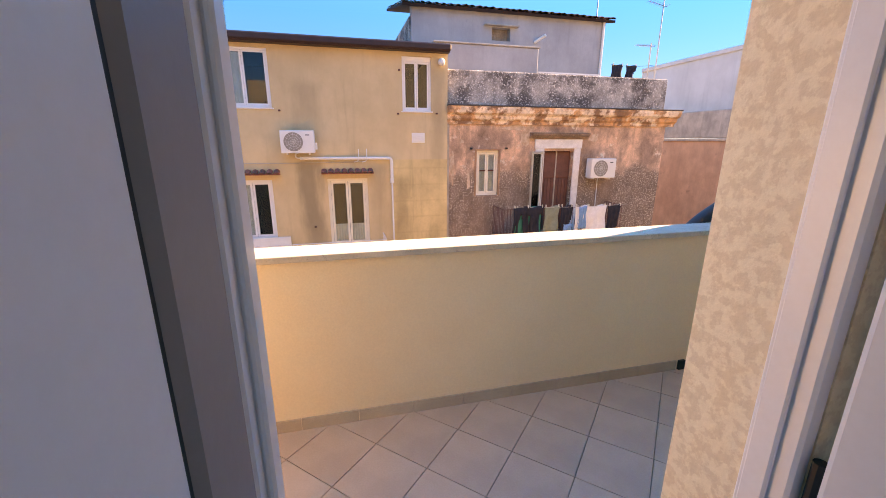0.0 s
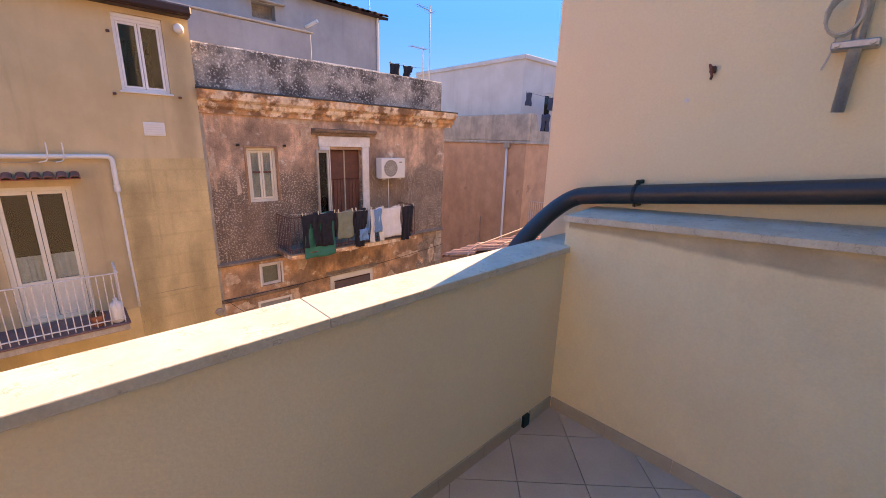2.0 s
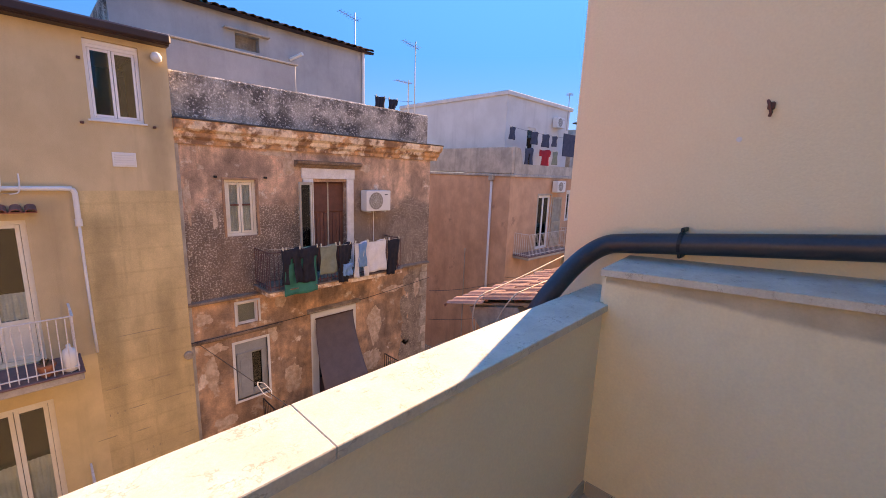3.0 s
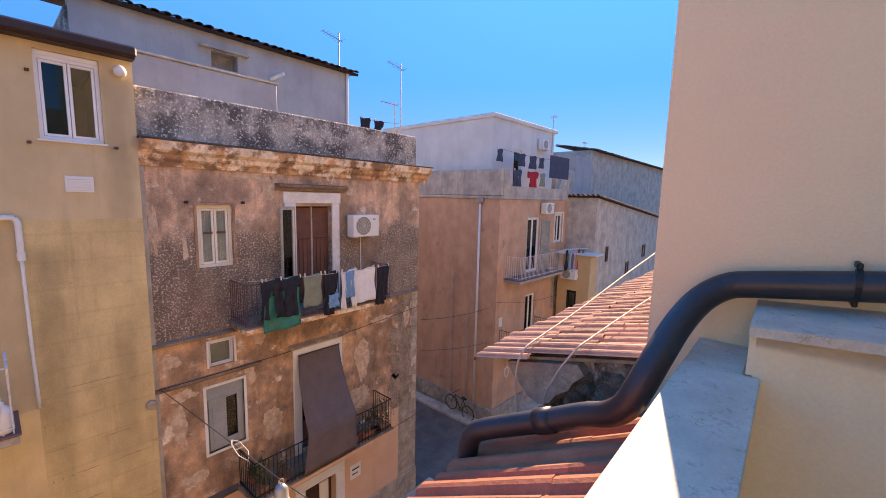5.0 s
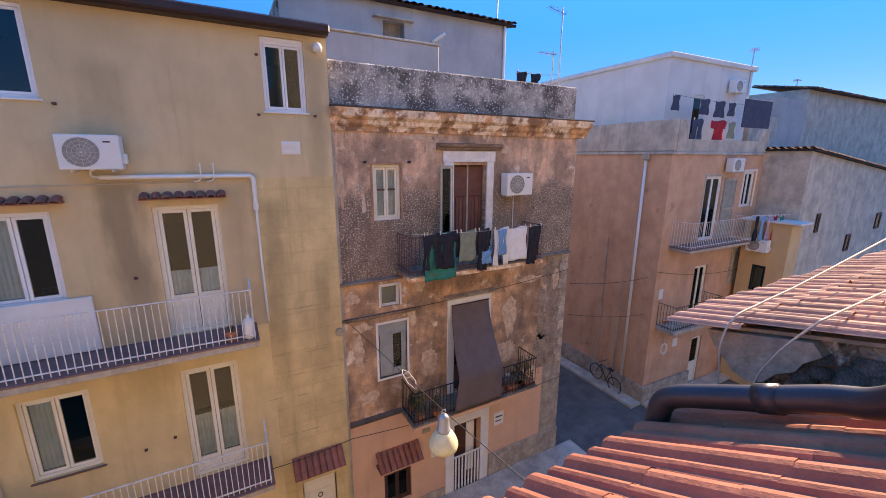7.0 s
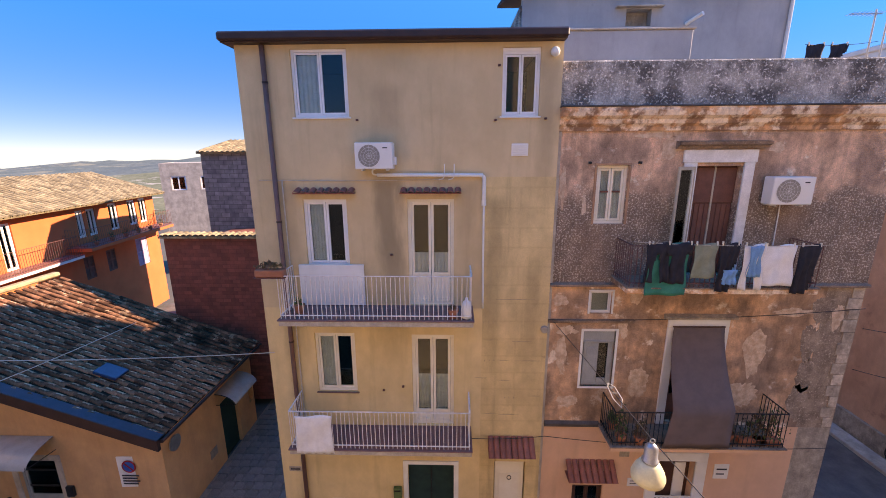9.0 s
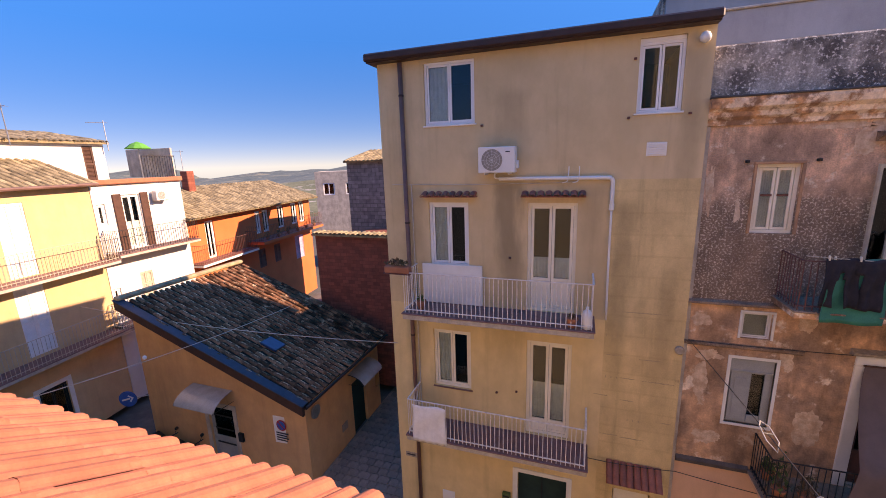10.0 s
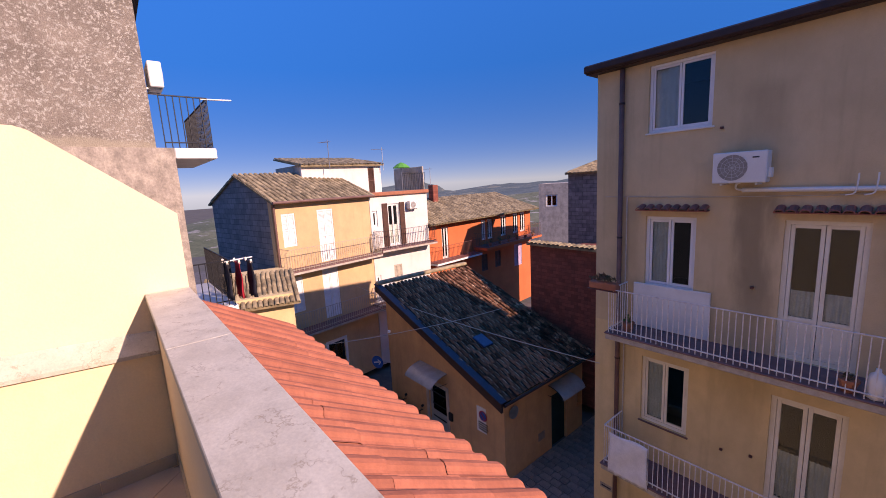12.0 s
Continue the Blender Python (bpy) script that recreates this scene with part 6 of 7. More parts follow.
sh = cloth("sheet", pose(-2.28, 11.80, -3.94), 0.82, 0.95, M_WHITECLOTH, "white ribbed sheet hung over the balcony railing", "sheet", "balcony clutter", folds=5, amp=0.012, pegs=False)
LY = 11.93
LINE = tagged(put(tube(bmesh.new(), sag((4.72, LY, -0.06), (8.52, LY, -0.12), 0.05), 0.006, 5), "washing_line", M_CABLE), "thin washing line along the old balcony", "line")
cloth("trousers", pose(4.98, LY - 0.01, -0.09), 0.46, 0.80, M_NAVY, "black trousers hung on the washing line", shape="trousers")
cloth("sweater", pose(5.36, LY - 0.02, -0.09), 0.50, 0.82, M_NAVY, "dark navy sweater hung on the washing line", shape="shirt")
cloth("towel", pose(5.05, LY + 0.035, -0.11), 0.80, 1.06, M_GREEN, "green towel hung on the washing line", folds=1.5)
cloth("shirt", pose(5.90, LY, -0.1), 0.46, 0.70, M_SAGE, "sage green t-shirt hung on the washing line", folds=1.5)
cloth("trousers", pose(6.40, LY, -0.1), 0.36, 0.98, M_NAVY, "black and blue sports trousers on the washing line", shape="slant")
cloth("vest", pose(6.50, LY - 0.03, -0.62), 0.28, 0.30, M_BLUECLOTH, "light blue cloth hung on the washing line", pegs=False)
cloth("sweater", pose(6.85, LY, -0.12), 0.42, 0.92, M_WHITECLOTH, "white and blue long-sleeved top on the line", shape="trousers")
cloth("vest", pose(6.95, LY - 0.035, -0.14), 0.24, 0.62, M_BLUECLOTH, "light blue top on the washing line", pegs=False)
cloth("towel", pose(7.22, LY, -0.13), 0.62, 0.82, M_WHITECLOTH, "white towel hung on the washing line", folds=1.5)
cloth("trousers", pose(7.92, LY, -0.13), 0.40, 0.98, M_NAVY, "dark trousers hung on the washing line", shape="slant")
# door with shutters and stone surround on the old house
SD = part("balcony_door", boxed((6.27 - BX, 0.16, -1.0 - GZ), (7.2 - BX, 0.2, 1.35 - GZ)), M_SHUTTER, B, "red-brown closed door shutters")
for a_ in (6.27, 6.74):
    bm = bmesh.new()
    for k in range(4):
        box(bm, (a_ + 0.02 + k * 0.108 - BX, 0.13, -0.98 - GZ), (a_ + 0.12 + k * 0.108 - BX, 0.158, 0.55 - GZ), 0.008)
    box(bm, (a_ + 0.01 - BX, 0.125, 0.57 - GZ), (a_ + 0.455 - BX, 0.157, 1.32 - GZ), 0.01)
    part("shutter_leaf", bm, M_SHUTTER, SD)
part("centre_post", boxed((6.715 - BX, 0.115, -1.0 - GZ), (6.755 - BX, 0.157, 1.34 - GZ), 0.006), M_SHUTTER_OLD, SD)
m_leaf = Matrix.Translation((6.25 - BX, -0.02, 0)) @ pose(0, 0, 0, 0, 0, 200)
bm = bmesh.new()
box(bm, (0, -0.02, -0.98 - GZ), (0.06, 0.02, 1.34 - GZ), 0.005)
box(bm, (0.42, -0.02, -0.98 - GZ), (0.48, 0.02, 1.34 - GZ), 0.005)
box(bm, (0.06, -0.02, 1.27 - GZ), (0.42, 0.02, 1.34 - GZ), 0.004)
box(bm, (0.06, -0.02, -0.98 - GZ), (0.42, 0.02, -0.5 - GZ), 0.004)
ol = part("open_leaf", bm, M_SHUTTER_OLD, B, "worn cream glazed door leaf swung open", m=m_leaf)
part("pane", boxed((0.06, -0.004, -0.5 - GZ), (0.42, 0.004, 1.27 - GZ)), M_GLASS, ol).visible_shadow = False
bm = bmesh.new()
box(bm, (5.98 - BX, -0.05, -1.0 - GZ), (6.25 - BX, -0.001, 1.42 - GZ), 0.01)
box(bm, (7.21 - BX, -0.05, -1.0 - GZ), (7.42 - BX, -0.001, 1.42 - GZ), 0.01)
box(bm, (5.95 - BX, -0.055, 1.42 - GZ), (7.45 - BX, -0.001, 1.68 - GZ), 0.01)
part("door_surround", bm, M_CURTAIN, B, "whitewashed stone door surround")
zz = 1.70 - GZ
part("door_hood", profile_x([(-0.002, zz), (-0.08, zz), (-0.10, zz + 0.05), (-0.18, zz + 0.08), (-0.20, zz + 0.14), (-0.002, zz + 0.16)], 5.78 - BX, 7.6 - BX), M_B_ROUGH, B, "weathered moulded door hood")
for x in (4.05, 5.08):
    tagged(put(boxed((-0.03, -0.07, -0.02), (0.03, 0.0, 0.03), 0.008), "wall_hook", M_BRONZE, m=pose(x, 12.85, 1.42)), "small iron shutter hook in the pink wall", "hook", "wall hooks")
part("ac_drain", rod((8.08 - BX, -0.03, 0.55 - GZ), (8.10 - BX, -0.03, -0.9 - GZ), 0.012, 6), M_AC, B)
# first floor door with the hanging blind
bm = bmesh.new()
box(bm, (6.1 - BX, -0.04, -4.78 - GZ), (6.3 - BX, 0.02, -2.25 - GZ), 0.01)
box(bm, (7.3 - BX, -0.04, -4.78 - GZ), (7.48 - BX, 0.02, -2.25 - GZ), 0.01)
box(bm, (6.1 - BX, -0.04, -2.25 - GZ), (7.48 - BX, 0.02, -2.06 - GZ), 0.01)
part("door_surround", bm, M_WHITE, B, "white painted door surround")
part("door_cornice", profile_x([(-0.0, -2.05 - GZ), (-0.12, -2.02 - GZ), (-0.14, -1.97 - GZ), (-0.0, -1.93 - GZ)], 6.0 - BX, 7.58 - BX), M_STONE, B)
window(B, 6.3 - BX, 7.3 - BX, -4.75 - GZ, -2.25 - GZ, 0.1, frame_mat=M_SHUTTER, name="balcony_door", low_panel=0.6)
BL = thing("door_blind", pose(6.2, 12.78, -2.22), "dark brown door blind hanging out over the balcony rail", "blind")
bm = bmesh.new()
n, k = 18, 10
rows = []
for j in range(n + 1):
    v = j / n
    y = -0.8 * min(1.0, (v / 0.62)) ** 1.5
    z = -1.62 * min(1, v / 0.62) - (0.92 * max(0, (v - 0.62) / 0.38))
    rows.append([bm.verts.new((0.02 - 0.36 * v + (1.14 + 0.30 * v) * i / k, y + 0.012 * math.sin(i * 1.3 + v * 3), z)) for i in range(k + 1)])
for a, b in zip(rows, rows[1:]):
    for i in range(k):
        bm.faces.new((a[i], a[i + 1], b[i + 1], b[i]))
r = bmesh.ops.extrude_face_region(bm, geom=list(bm.faces))
bmesh.ops.translate(bm, verts=[x for x in r["geom"] if isinstance(x, bmesh.types.BMVert)], vec=(0, 0.006, 0.004))
part("cloth", bm, M_BLIND, BL, smooth=True)
part("top_bar", rod((0.0, 0, 0), (1.16, 0, 0), 0.018, 8), M_WOODDOOR, BL)
# ground floor of the old house
part("door", boxed((6.35 - BX, 0.2, 0), (7.25 - BX, 0.25, -5.87 - GZ), 0.01), M_WOODDOOR, B, "brown wooden street door")
part("inner_door", boxed((6.86 - BX, 0.165, 0.4), (7.14 - BX, 0.199, -6.05 - GZ), 0.01), M_FRAMEGREY, B, "pale glazed leaf in the brown door")
bm = bmesh.new()
box(bm, (6.07 - BX, -0.035, 0), (6.35 - BX, 0.02, -5.85 - GZ), 0.01)
box(bm, (7.25 - BX, -0.035, 0), (7.53 - BX, 0.02, -5.85 - GZ), 0.01)
box(bm, (6.07 - BX, -0.035, -5.85 - GZ), (7.53 - BX, 0.02, -5.6 - GZ), 0.01)
part("door_surround", bm, M_WHITE, B)
window(B, 4.25 - BX, 5.02 - BX, -7.6 - GZ, -6.62 - GZ, frame_mat=M_WOODDOOR)
gate = part("street_gate", boxed((6.36 - BX, -0.02, 1.15), (7.24 - BX, 0.0, 1.2)), M_WHITE, B, "low white metal gate")
g0 = None
for k in range(8):
    m = pose(6.42 - BX + k * 0.11, -0.01, 0.05)
    if g0 is None:
        g0 = part("bar", boxed((-0.025, -0.01, 0), (0.025, 0.01, 1.1), 0.004), M_WHITE, gate, m=m)
    else:
        share("bar", g0, gate, m)
for x, z, w_, h_ in ((7.72, -6.35, 0.36, 0.42), (5.62, -6.62, 0.34, 0.24)):
    e = thing("wall_notice", pose(x, 12.85, z), "white house notice with unreadable writing", "sign", "wall notices")
    part("plate", boxed((0, -0.02, 0), (w_, -0.001, h_), 0.004), M_WHITE, e)
    part("text", boxed((0.06, -0.024, h_ * 0.62), (w_ - 0.05, -0.0195, h_ * 0.72)), M_BARK, e)
    part("text", boxed((0.06, -0.024, h_ * 0.3), (w_ - 0.1, -0.0195, h_ * 0.38)), M_BARK, e)
for x, z in ((5.35, -5.75), (7.62, -5.15)):
    tagged(put(boxed((0, -0.02, 0), (0.24, 0, 0.2), 0.005), "wall_vent", M_STONE, m=pose(x, 12.85, z)), "small stone vent in the salmon wall", "vent", "small vents")

# plants
def plant(m, label, r=0.16, h=0.32, pot=True, leaf=None, n=120, box_pot=False):
    e = thing("potted_plant", m, label, "plant", "balcony plants")
    if box_pot:
        part("pot", boxed((-0.3, -0.09, 0), (0.3, 0.09, 0.16), 0.02), M_TERRA, e)
    else:
        part("pot", lathe([(0.07, 0), (0.11, 0.16), (0.125, 0.16), (0.125, 0.2), (0.09, 0.2)], 12), M_TERRA, e, smooth=False)
    bm = bmesh.new()
    for k in range(n):
        a, b = random.uniform(0, 6.28), random.uniform(-0.2, 1.4)
        p = Vector((math.cos(a) * math.cos(b) * r * random.uniform(0.3, 1.1) * (2 if box_pot else 1), math.sin(a) * math.cos(b) * r * random.uniform(0.3, 1.0), 0.2 + h * max(0, math.sin(b)) * random.uniform(0.3, 1.1)))
        s = random.uniform(0.02, 0.045)
        mm = Matrix.Translation(p) @ Euler((random.uniform(0, 6), random.uniform(0, 6), random.uniform(0, 6))).to_matrix().to_4x4()
        quad(bm, mm @ Vector((-s, 0, 0)), mm @ Vector((0, -s * 0.5, 0)), mm @ Vector((s * 1.6, 0, 0.01)), mm @ Vector((0, s * 0.5, 0)))
    part("foliage", bm, leaf or M_LEAF, e)
    for k in range(5):
        a = random.uniform(0, 6.28)
        part("stem", rod((0, 0, 0.15), (math.cos(a) * r * 0.6, math.sin(a) * r * 0.6, 0.2 + h * 0.7), 0.006, 5), M_DRYLEAF, e)
    return e
plant(pose(5.02, 12.2, -4.80), "green leafy plant in a terracotta pot on the balcony", 0.2, 0.75)
plant(pose(5.42, 12.15, -4.80), "reddish plant in a terracotta pot by the railing", 0.2, 0.4, leaf=M_DRYLEAF)
plant(pose(5.0, 12.65, -4.80), "small terracotta pot with a green plant", 0.15, 0.3)
plant(pose(7.95, 12.2, -4.80), "dry plant in a long terracotta planter", 0.22, 0.55, leaf=M_DRYLEAF, box_pot=True)
plant(pose(8.25, 12.2, -4.80), "straggling green plant in a planter", 0.25, 0.8, box_pot=True)
plant(pose(7.5, 12.3, -4.80), "small dark plant in a pot", 0.12, 0.25, leaf=M_DRYLEAF)
plant(pose(1.2, 12.0, -1.70), "small red pot with a dry plant on the balcony", 0.08, 0.1, leaf=M_DRYLEAF, n=20)
plant(pose(-2.1, 12.2, -1.70), "small dark pot plant on the balcony", 0.1, 0.15, n=40)
plant(pose(-2.52, 11.95, -0.80), "dry trailing plant in a red window box", 0.16, 0.12, leaf=M_DRYLEAF, box_pot=True, n=160)
part("planter_bracket", boxed((-2.85 - AX, -0.85, -0.82 - GZ), (-2.2 - AX, -0.66, -0.802 - GZ), 0.003), M_RUSTRAIL, A)
for k in range(6):
    plant(pose(-17.2, 18.4, GZ, 0, 0, 97) @ pose(5.0 + k * 1.1, -0.95, 5.3), "leafy pot plant on the long orange balcony", 0.2, 0.4, n=50)
# rooftop of the old house: grey-blue block
RB = thing("roof_block", pose(0, 0, 0), "grey-blue rendered rooftop storey with an old tiled edge", "rooftop")
part("wall", wall(3.0, 9.95, 2.5, 5.75, [(5.7, 6.35, 4.85, 5.25)], 15.9, 0.25), M_BLUEGREY, RB, "grey-blue render")
part("wall", boxed((9.7, 16.15, 2.5), (9.95, 20, 5.75)), M_BLUEGREY, RB)
part("wall", boxed((2.95, 16.0, 2.5), (3.2, 20, 5.4)), M_B_GREY, RB)
part("window_back", boxed((5.6, 16.2, 4.8), (6.4, 16.25, 5.3)), M_STONE, RB)
part("window_hood", boxed((5.4, 15.72, 5.27), (6.6, 15.9, 5.31), 0.005), M_C_TOP, RB)
part("front_wall", boxed((3.36, 14.4, 2.5), (6.68, 14.6, 4.36), 0.02), M_BLUEGREY, RB, "lower grey-blue terrace wall")
part("front_step", boxed((6.68, 14.4, 2.5), (8.9, 14.6, 3.72), 0.05), M_BLUEGREY, RB)
part("wall_coping", boxed((3.36, 14.36, 4.36), (6.72, 14.64, 4.40), 0.01), M_C_TOP, RB)
part("downpipe", rod((9.85, 15.84, 3.5), (9.85, 15.84, 5.8), 0.045, 8), M_AC, RB)
part("white_spout", rod((7.25, 15.88, 4.88), (7.45, 15.5, 5.02), 0.05, 10), M_WHITE, RB, "white plastic spout")
tiled_slope(RB, (2.7, 15.7, 5.72), (1, 0, 0), Vector((0, 4, 0.9)), 7.5, 4.0, M_OLDTILE, 0.23, 0.38, 4)
# television aerials
def aerial(x, y, z, h, kind, rz=0.0, label="thin metal television aerial on a mast"):
    e = thing("aerial", pose(x, y, z, 0, 0, rz), label, "aerial", "television aerials")
    part("mast", rod((0, 0, 0), (0, 0, h), 0.02, 6), M_STEEL, e)
    part("boom", rod((-0.6, 0, h - 0.1), (0.15, 0, h - 0.22 if kind else h - 0.1), 0.012, 6), M_STEEL, e)
    for k in range(7):
        xx = -0.58 + k * 0.11
        part("element", rod((xx, -0.14 - 0.01 * k, h - 0.1 - 0.017 * k * kind), (xx, 0.14 + 0.01 * k, h - 0.1 - 0.017 * k * kind), 0.006, 5), M_STEEL, e)
    return e
aerial(9.5, 15.8, 5.7, 1.1, 1)
aerial(11.5, 15, 2.5, 3.75, 1)
aerial(11.2, 15, 2.5, 2.4, 0)
aerial(21.9, 14.3, 4.2, 1.9, 0, 30)
aerial(-18.3, 13.2, 2.6, 1.5, 0, 20)
aerial(-18.6, 16.6, 2.5, 1.3, 0, 60)
aerial(-20.5, 21.5, 1.2, 1.5, 0, 40)
aerial(0.2, 17.5, 3.8, 1.2, 0, 15)
aerial(30.5, 16, 4.6, 1.3, 0, 15)
rail_line = tagged(put(tube(bmesh.new(), sag((9.7, 15, 4.15), (11.4, 15, 4.2), 0.05), 0.006, 5), "washing_line", M_BLACKCABLE), "thin dark washing line on the roof", "line")
cloth("towel", pose(9.75, 15, 4.15), 0.42, 0.55, M_NAVY, "black cloth drying on the roof line")
cloth("trousers", pose(10.3, 15, 4.15), 0.42, 0.42, M_NAVY, "dark clothes drying on the roof line", shape="slant")
# washing on the orange house
mC = pose(15.2, 13.1, GZ, 0, 0, -1.5)
tagged(put(tube(bmesh.new(), sag((0.5, 0.6, 11.85), (4.1, 0.1, 11.65), 0.05), 0.006, 5), "washing_line", M_BLACKCABLE, m=mC), "thin dark washing line over the roof terrace", "line")
for d_, ww, hh in ((0.0, 0.40, 0.52), (1.35, 0.56, 0.55), (2.1, 0.62, 0.58), (2.78, 0.48, 0.48)):
    cloth("shorts", mC @ pose(0.55 + d_, 0.6 - d_ * 0.139, 11.83 - d_ * 0.055), ww, hh, M_SLATE, "slate blue shorts on the terrace line", n=10, folds=1.2)
cloth("trousers", mC @ pose(0.95, 0.02, 10.98), 0.62, 0.85, M_SLATE, "slate blue trousers over the roof parapet", shape="trousers", n=10)
cloth("shirt", mC @ pose(2.05, 0.02, 10.98), 0.95, 0.85, M_REDCLOTH, "red t-shirt over the roof parapet", shape="shirt", n=12)
cloth("towel", mC @ pose(3.15, 0.02, 10.96), 0.45, 0.6, M_SAGE, "sage green towel over the roof parapet", n=10)
for k, mt in enumerate((M_NAVY, M_BLUECLOTH, M_PINKCLOTH, M_REDCLOTH, M_GREEN)):
    cloth("towel", mC @ pose(4.25, -0.85, 7.42) @ pose(0.15 + k * 0.24, -0.1 * k, 0), 0.22, 1.0, mt, "coloured towel drying on the corner balcony", n=8)
tagged(put(rod((0, 0, 0), (1.5, -0.6, 0.02), 0.012, 6), "drying_arm", M_AC, m=mC @ pose(4.2, -0.8, 7.44)), "metal drying rail at the balcony end", "rail")
# sagging cables
def cable(name, pts, r, material, label):
    return tagged(put(tube(bmesh.new(), pts, r, 6), name, material, smooth=True), label, "cable")
cable("cable", curve_pts([(3.50, 5.31, -0.5), (3.50, 5.31, 0.33), (3.455, 5.31, 0.62), (3.51, 5.30, 0.765), (3.75, 5.3, 0.80), (4.2, 5.28, 0.86), (5.2, 5.26, 1.0), (6.5, 5.25, 1.16), (9, 5.3, 1.5)], 6), 0.0055, M_CABLE, "thick pale cable lying across the tiled roof")
cable("cable", curve_pts([(3.52, 5.20, -0.2), (3.50, 5.17, 0.42), (3.47, 5.10, 0.66), (3.50, 5.0, 0.845), (3.66, 4.98, 0.88), (4.4, 4.93, 0.94), (5.4, 4.8, 1.06)], 6), 0.005, M_CABLE, "pale cable draped over the roof verge")
cable("cable", sag((-2.95, 12.6, -2.85), (-20, 13.3, -3.2), 0.3), 0.010, M_CABLE, "pale cable strung across the street")
cable("cable", sag((-8.2, 15.0, -3.2), (-12.5, 4.9, -3.2), 0.35), 0.010, M_CABLE, "pale cable strung over the tiled roof")
cable("cable", sag((3.4, 12.6, -5.0), (10.3, 12.7, -5.3), 0.15), 0.008, M_BLACKCABLE, "dark cable along the house fronts")
cable("cable", sag((0.9, 12.62, -5.05), (3.4, 12.6, -5.0), 0.08), 0.008, M_BLACKCABLE, "dark cable along the yellow wall")
cable("cable", sag((3.35, 12.75, -2.05), (10.3, 12.75, -1.75), 0.1), 0.008, M_BLACKCABLE, "dark cable sagging along the old front")
cable("cable", sag((10.3, 12.7, -3.2), (15.15, 13.4, -4.4), 0.1), 0.008, M_BLACKCABLE, "dark cable across the side lane")
cable("cable", sag((10.3, 12.7, -2.2), (15.15, 13.4, -2.9), 0.1), 0.008, M_BLACKCABLE, "dark cable across the side lane")
cable("cable", sag((15.15, 13.05, -2.6), (19.9, 12.6, -3.0), 0.15), 0.008, M_BLACKCABLE, "dark cable along the orange front")
BALL = tagged(put(lathe([(0.01, -0.06), (0.05, -0.03), (0.05, 0.03), (0.01, 0.06)], 10), "insulator", M_WHITE, m=pose(-9.9, 11.0, -3.42)), "white insulator on the cable", "insulator")
# street lamp on its cable
LX, LYY, LZ = 3.55, 8.35, -1.72
cable("lamp_cable", [Vector((3.42, 12.7, -2.02)), Vector((3.465, 9.5, -1.68)), Vector((LX, LYY, LZ + 0.06)), Vector((3.6, 5.05, -1.2))], 0.006, M_BLACKCABLE, "dark cable carrying the street lamp")
SLm = thing("street_lamp", pose(LX, LYY, LZ), "hanging street lamp with a yellowed glass bowl and metal neck", "street lamp")
part("neck", lathe([(0.03, 0.02), (0.05, 0.0), (0.075, -0.03), (0.08, -0.19), (0.095, -0.2), (0.095, -0.22), (0.05, -0.22)], 16), M_STEEL, SLm, smooth=True)
part("bowl", lathe([(0.085, -0.22), (0.12, -0.255), (0.17, -0.34), (0.195, -0.42), (0.185, -0.48), (0.12, -0.52), (0.04, -0.53)], 20), M_LAMPGLASS, SLm, smooth=True)
part("hook", tube(bmesh.new(), [(0.03 * math.cos(a), 0, 0.05 + 0.03 * math.sin(a)) for a in (6.28 * k / 10 for k in range(11))], 0.008, 6), M_STEEL, SLm)
sp = thing("cable_spacer", pose(3.465, 9.52, -1.68, 0, 0, 180), "white wire spacer frame on the lamp cable", "bracket")
part("loop", tube(bmesh.new(), [(0.0, 0.0, 0.04), (0.05, 0.12, 0.05), (0.06, 0.36, 0.02), (0.0, 0.5, -0.02), (-0.06, 0.36, 0.02), (-0.05, 0.12, 0.05), (0.0, 0.0, 0.04)], 0.007, 6), M_CABLE, sp)
part("cross_wire", rod((-0.06, 0.25, 0.04), (0.06, 0.25, 0.04), 0.006, 6), M_CABLE, sp)
tagged(put(lathe([(0.0, 0.0), (0.085, 0.0), (0.085, 0.05), (0.07, 0.062), (0.0, 0.066)], 20), "junction_box", M_STONE, m=pose(3.27, 12.70, -2.26, 90, 0, 0)), "round grey junction box on the ochre wall", "junction box")
# dark cracks and bolt holes in the courses of the ochre wall
for k, (px, pz, pw) in enumerate(((2.06, -2.54, 0.35), (2.78, -2.575, 0.4), (2.36, -3.05, 0.3), (2.95, -3.06, 0.55), (1.87, -3.51, 0.3), (2.39, -3.57, 0.28), (3.15, -3.98, 0.22), (2.06, -4.46, 0.3), (2.55, -4.48, 0.45), (2.6, -1.55, 0.9))):
    scaled_patch(A, px - AX, pz - GZ, pw, 0.022, k + 51, M_CRACK, -0.0045)
for k in range(9):
    px, pz = (1.93, -3.06) if k < 3 else (2.42, -4.03) if k < 6 else (1.9, -2.1)
    scaled_patch(A, px + 0.11 * (k % 3) - AX, pz - GZ, 0.022, 0.055, k + 71, M_CRACK, -0.0045)
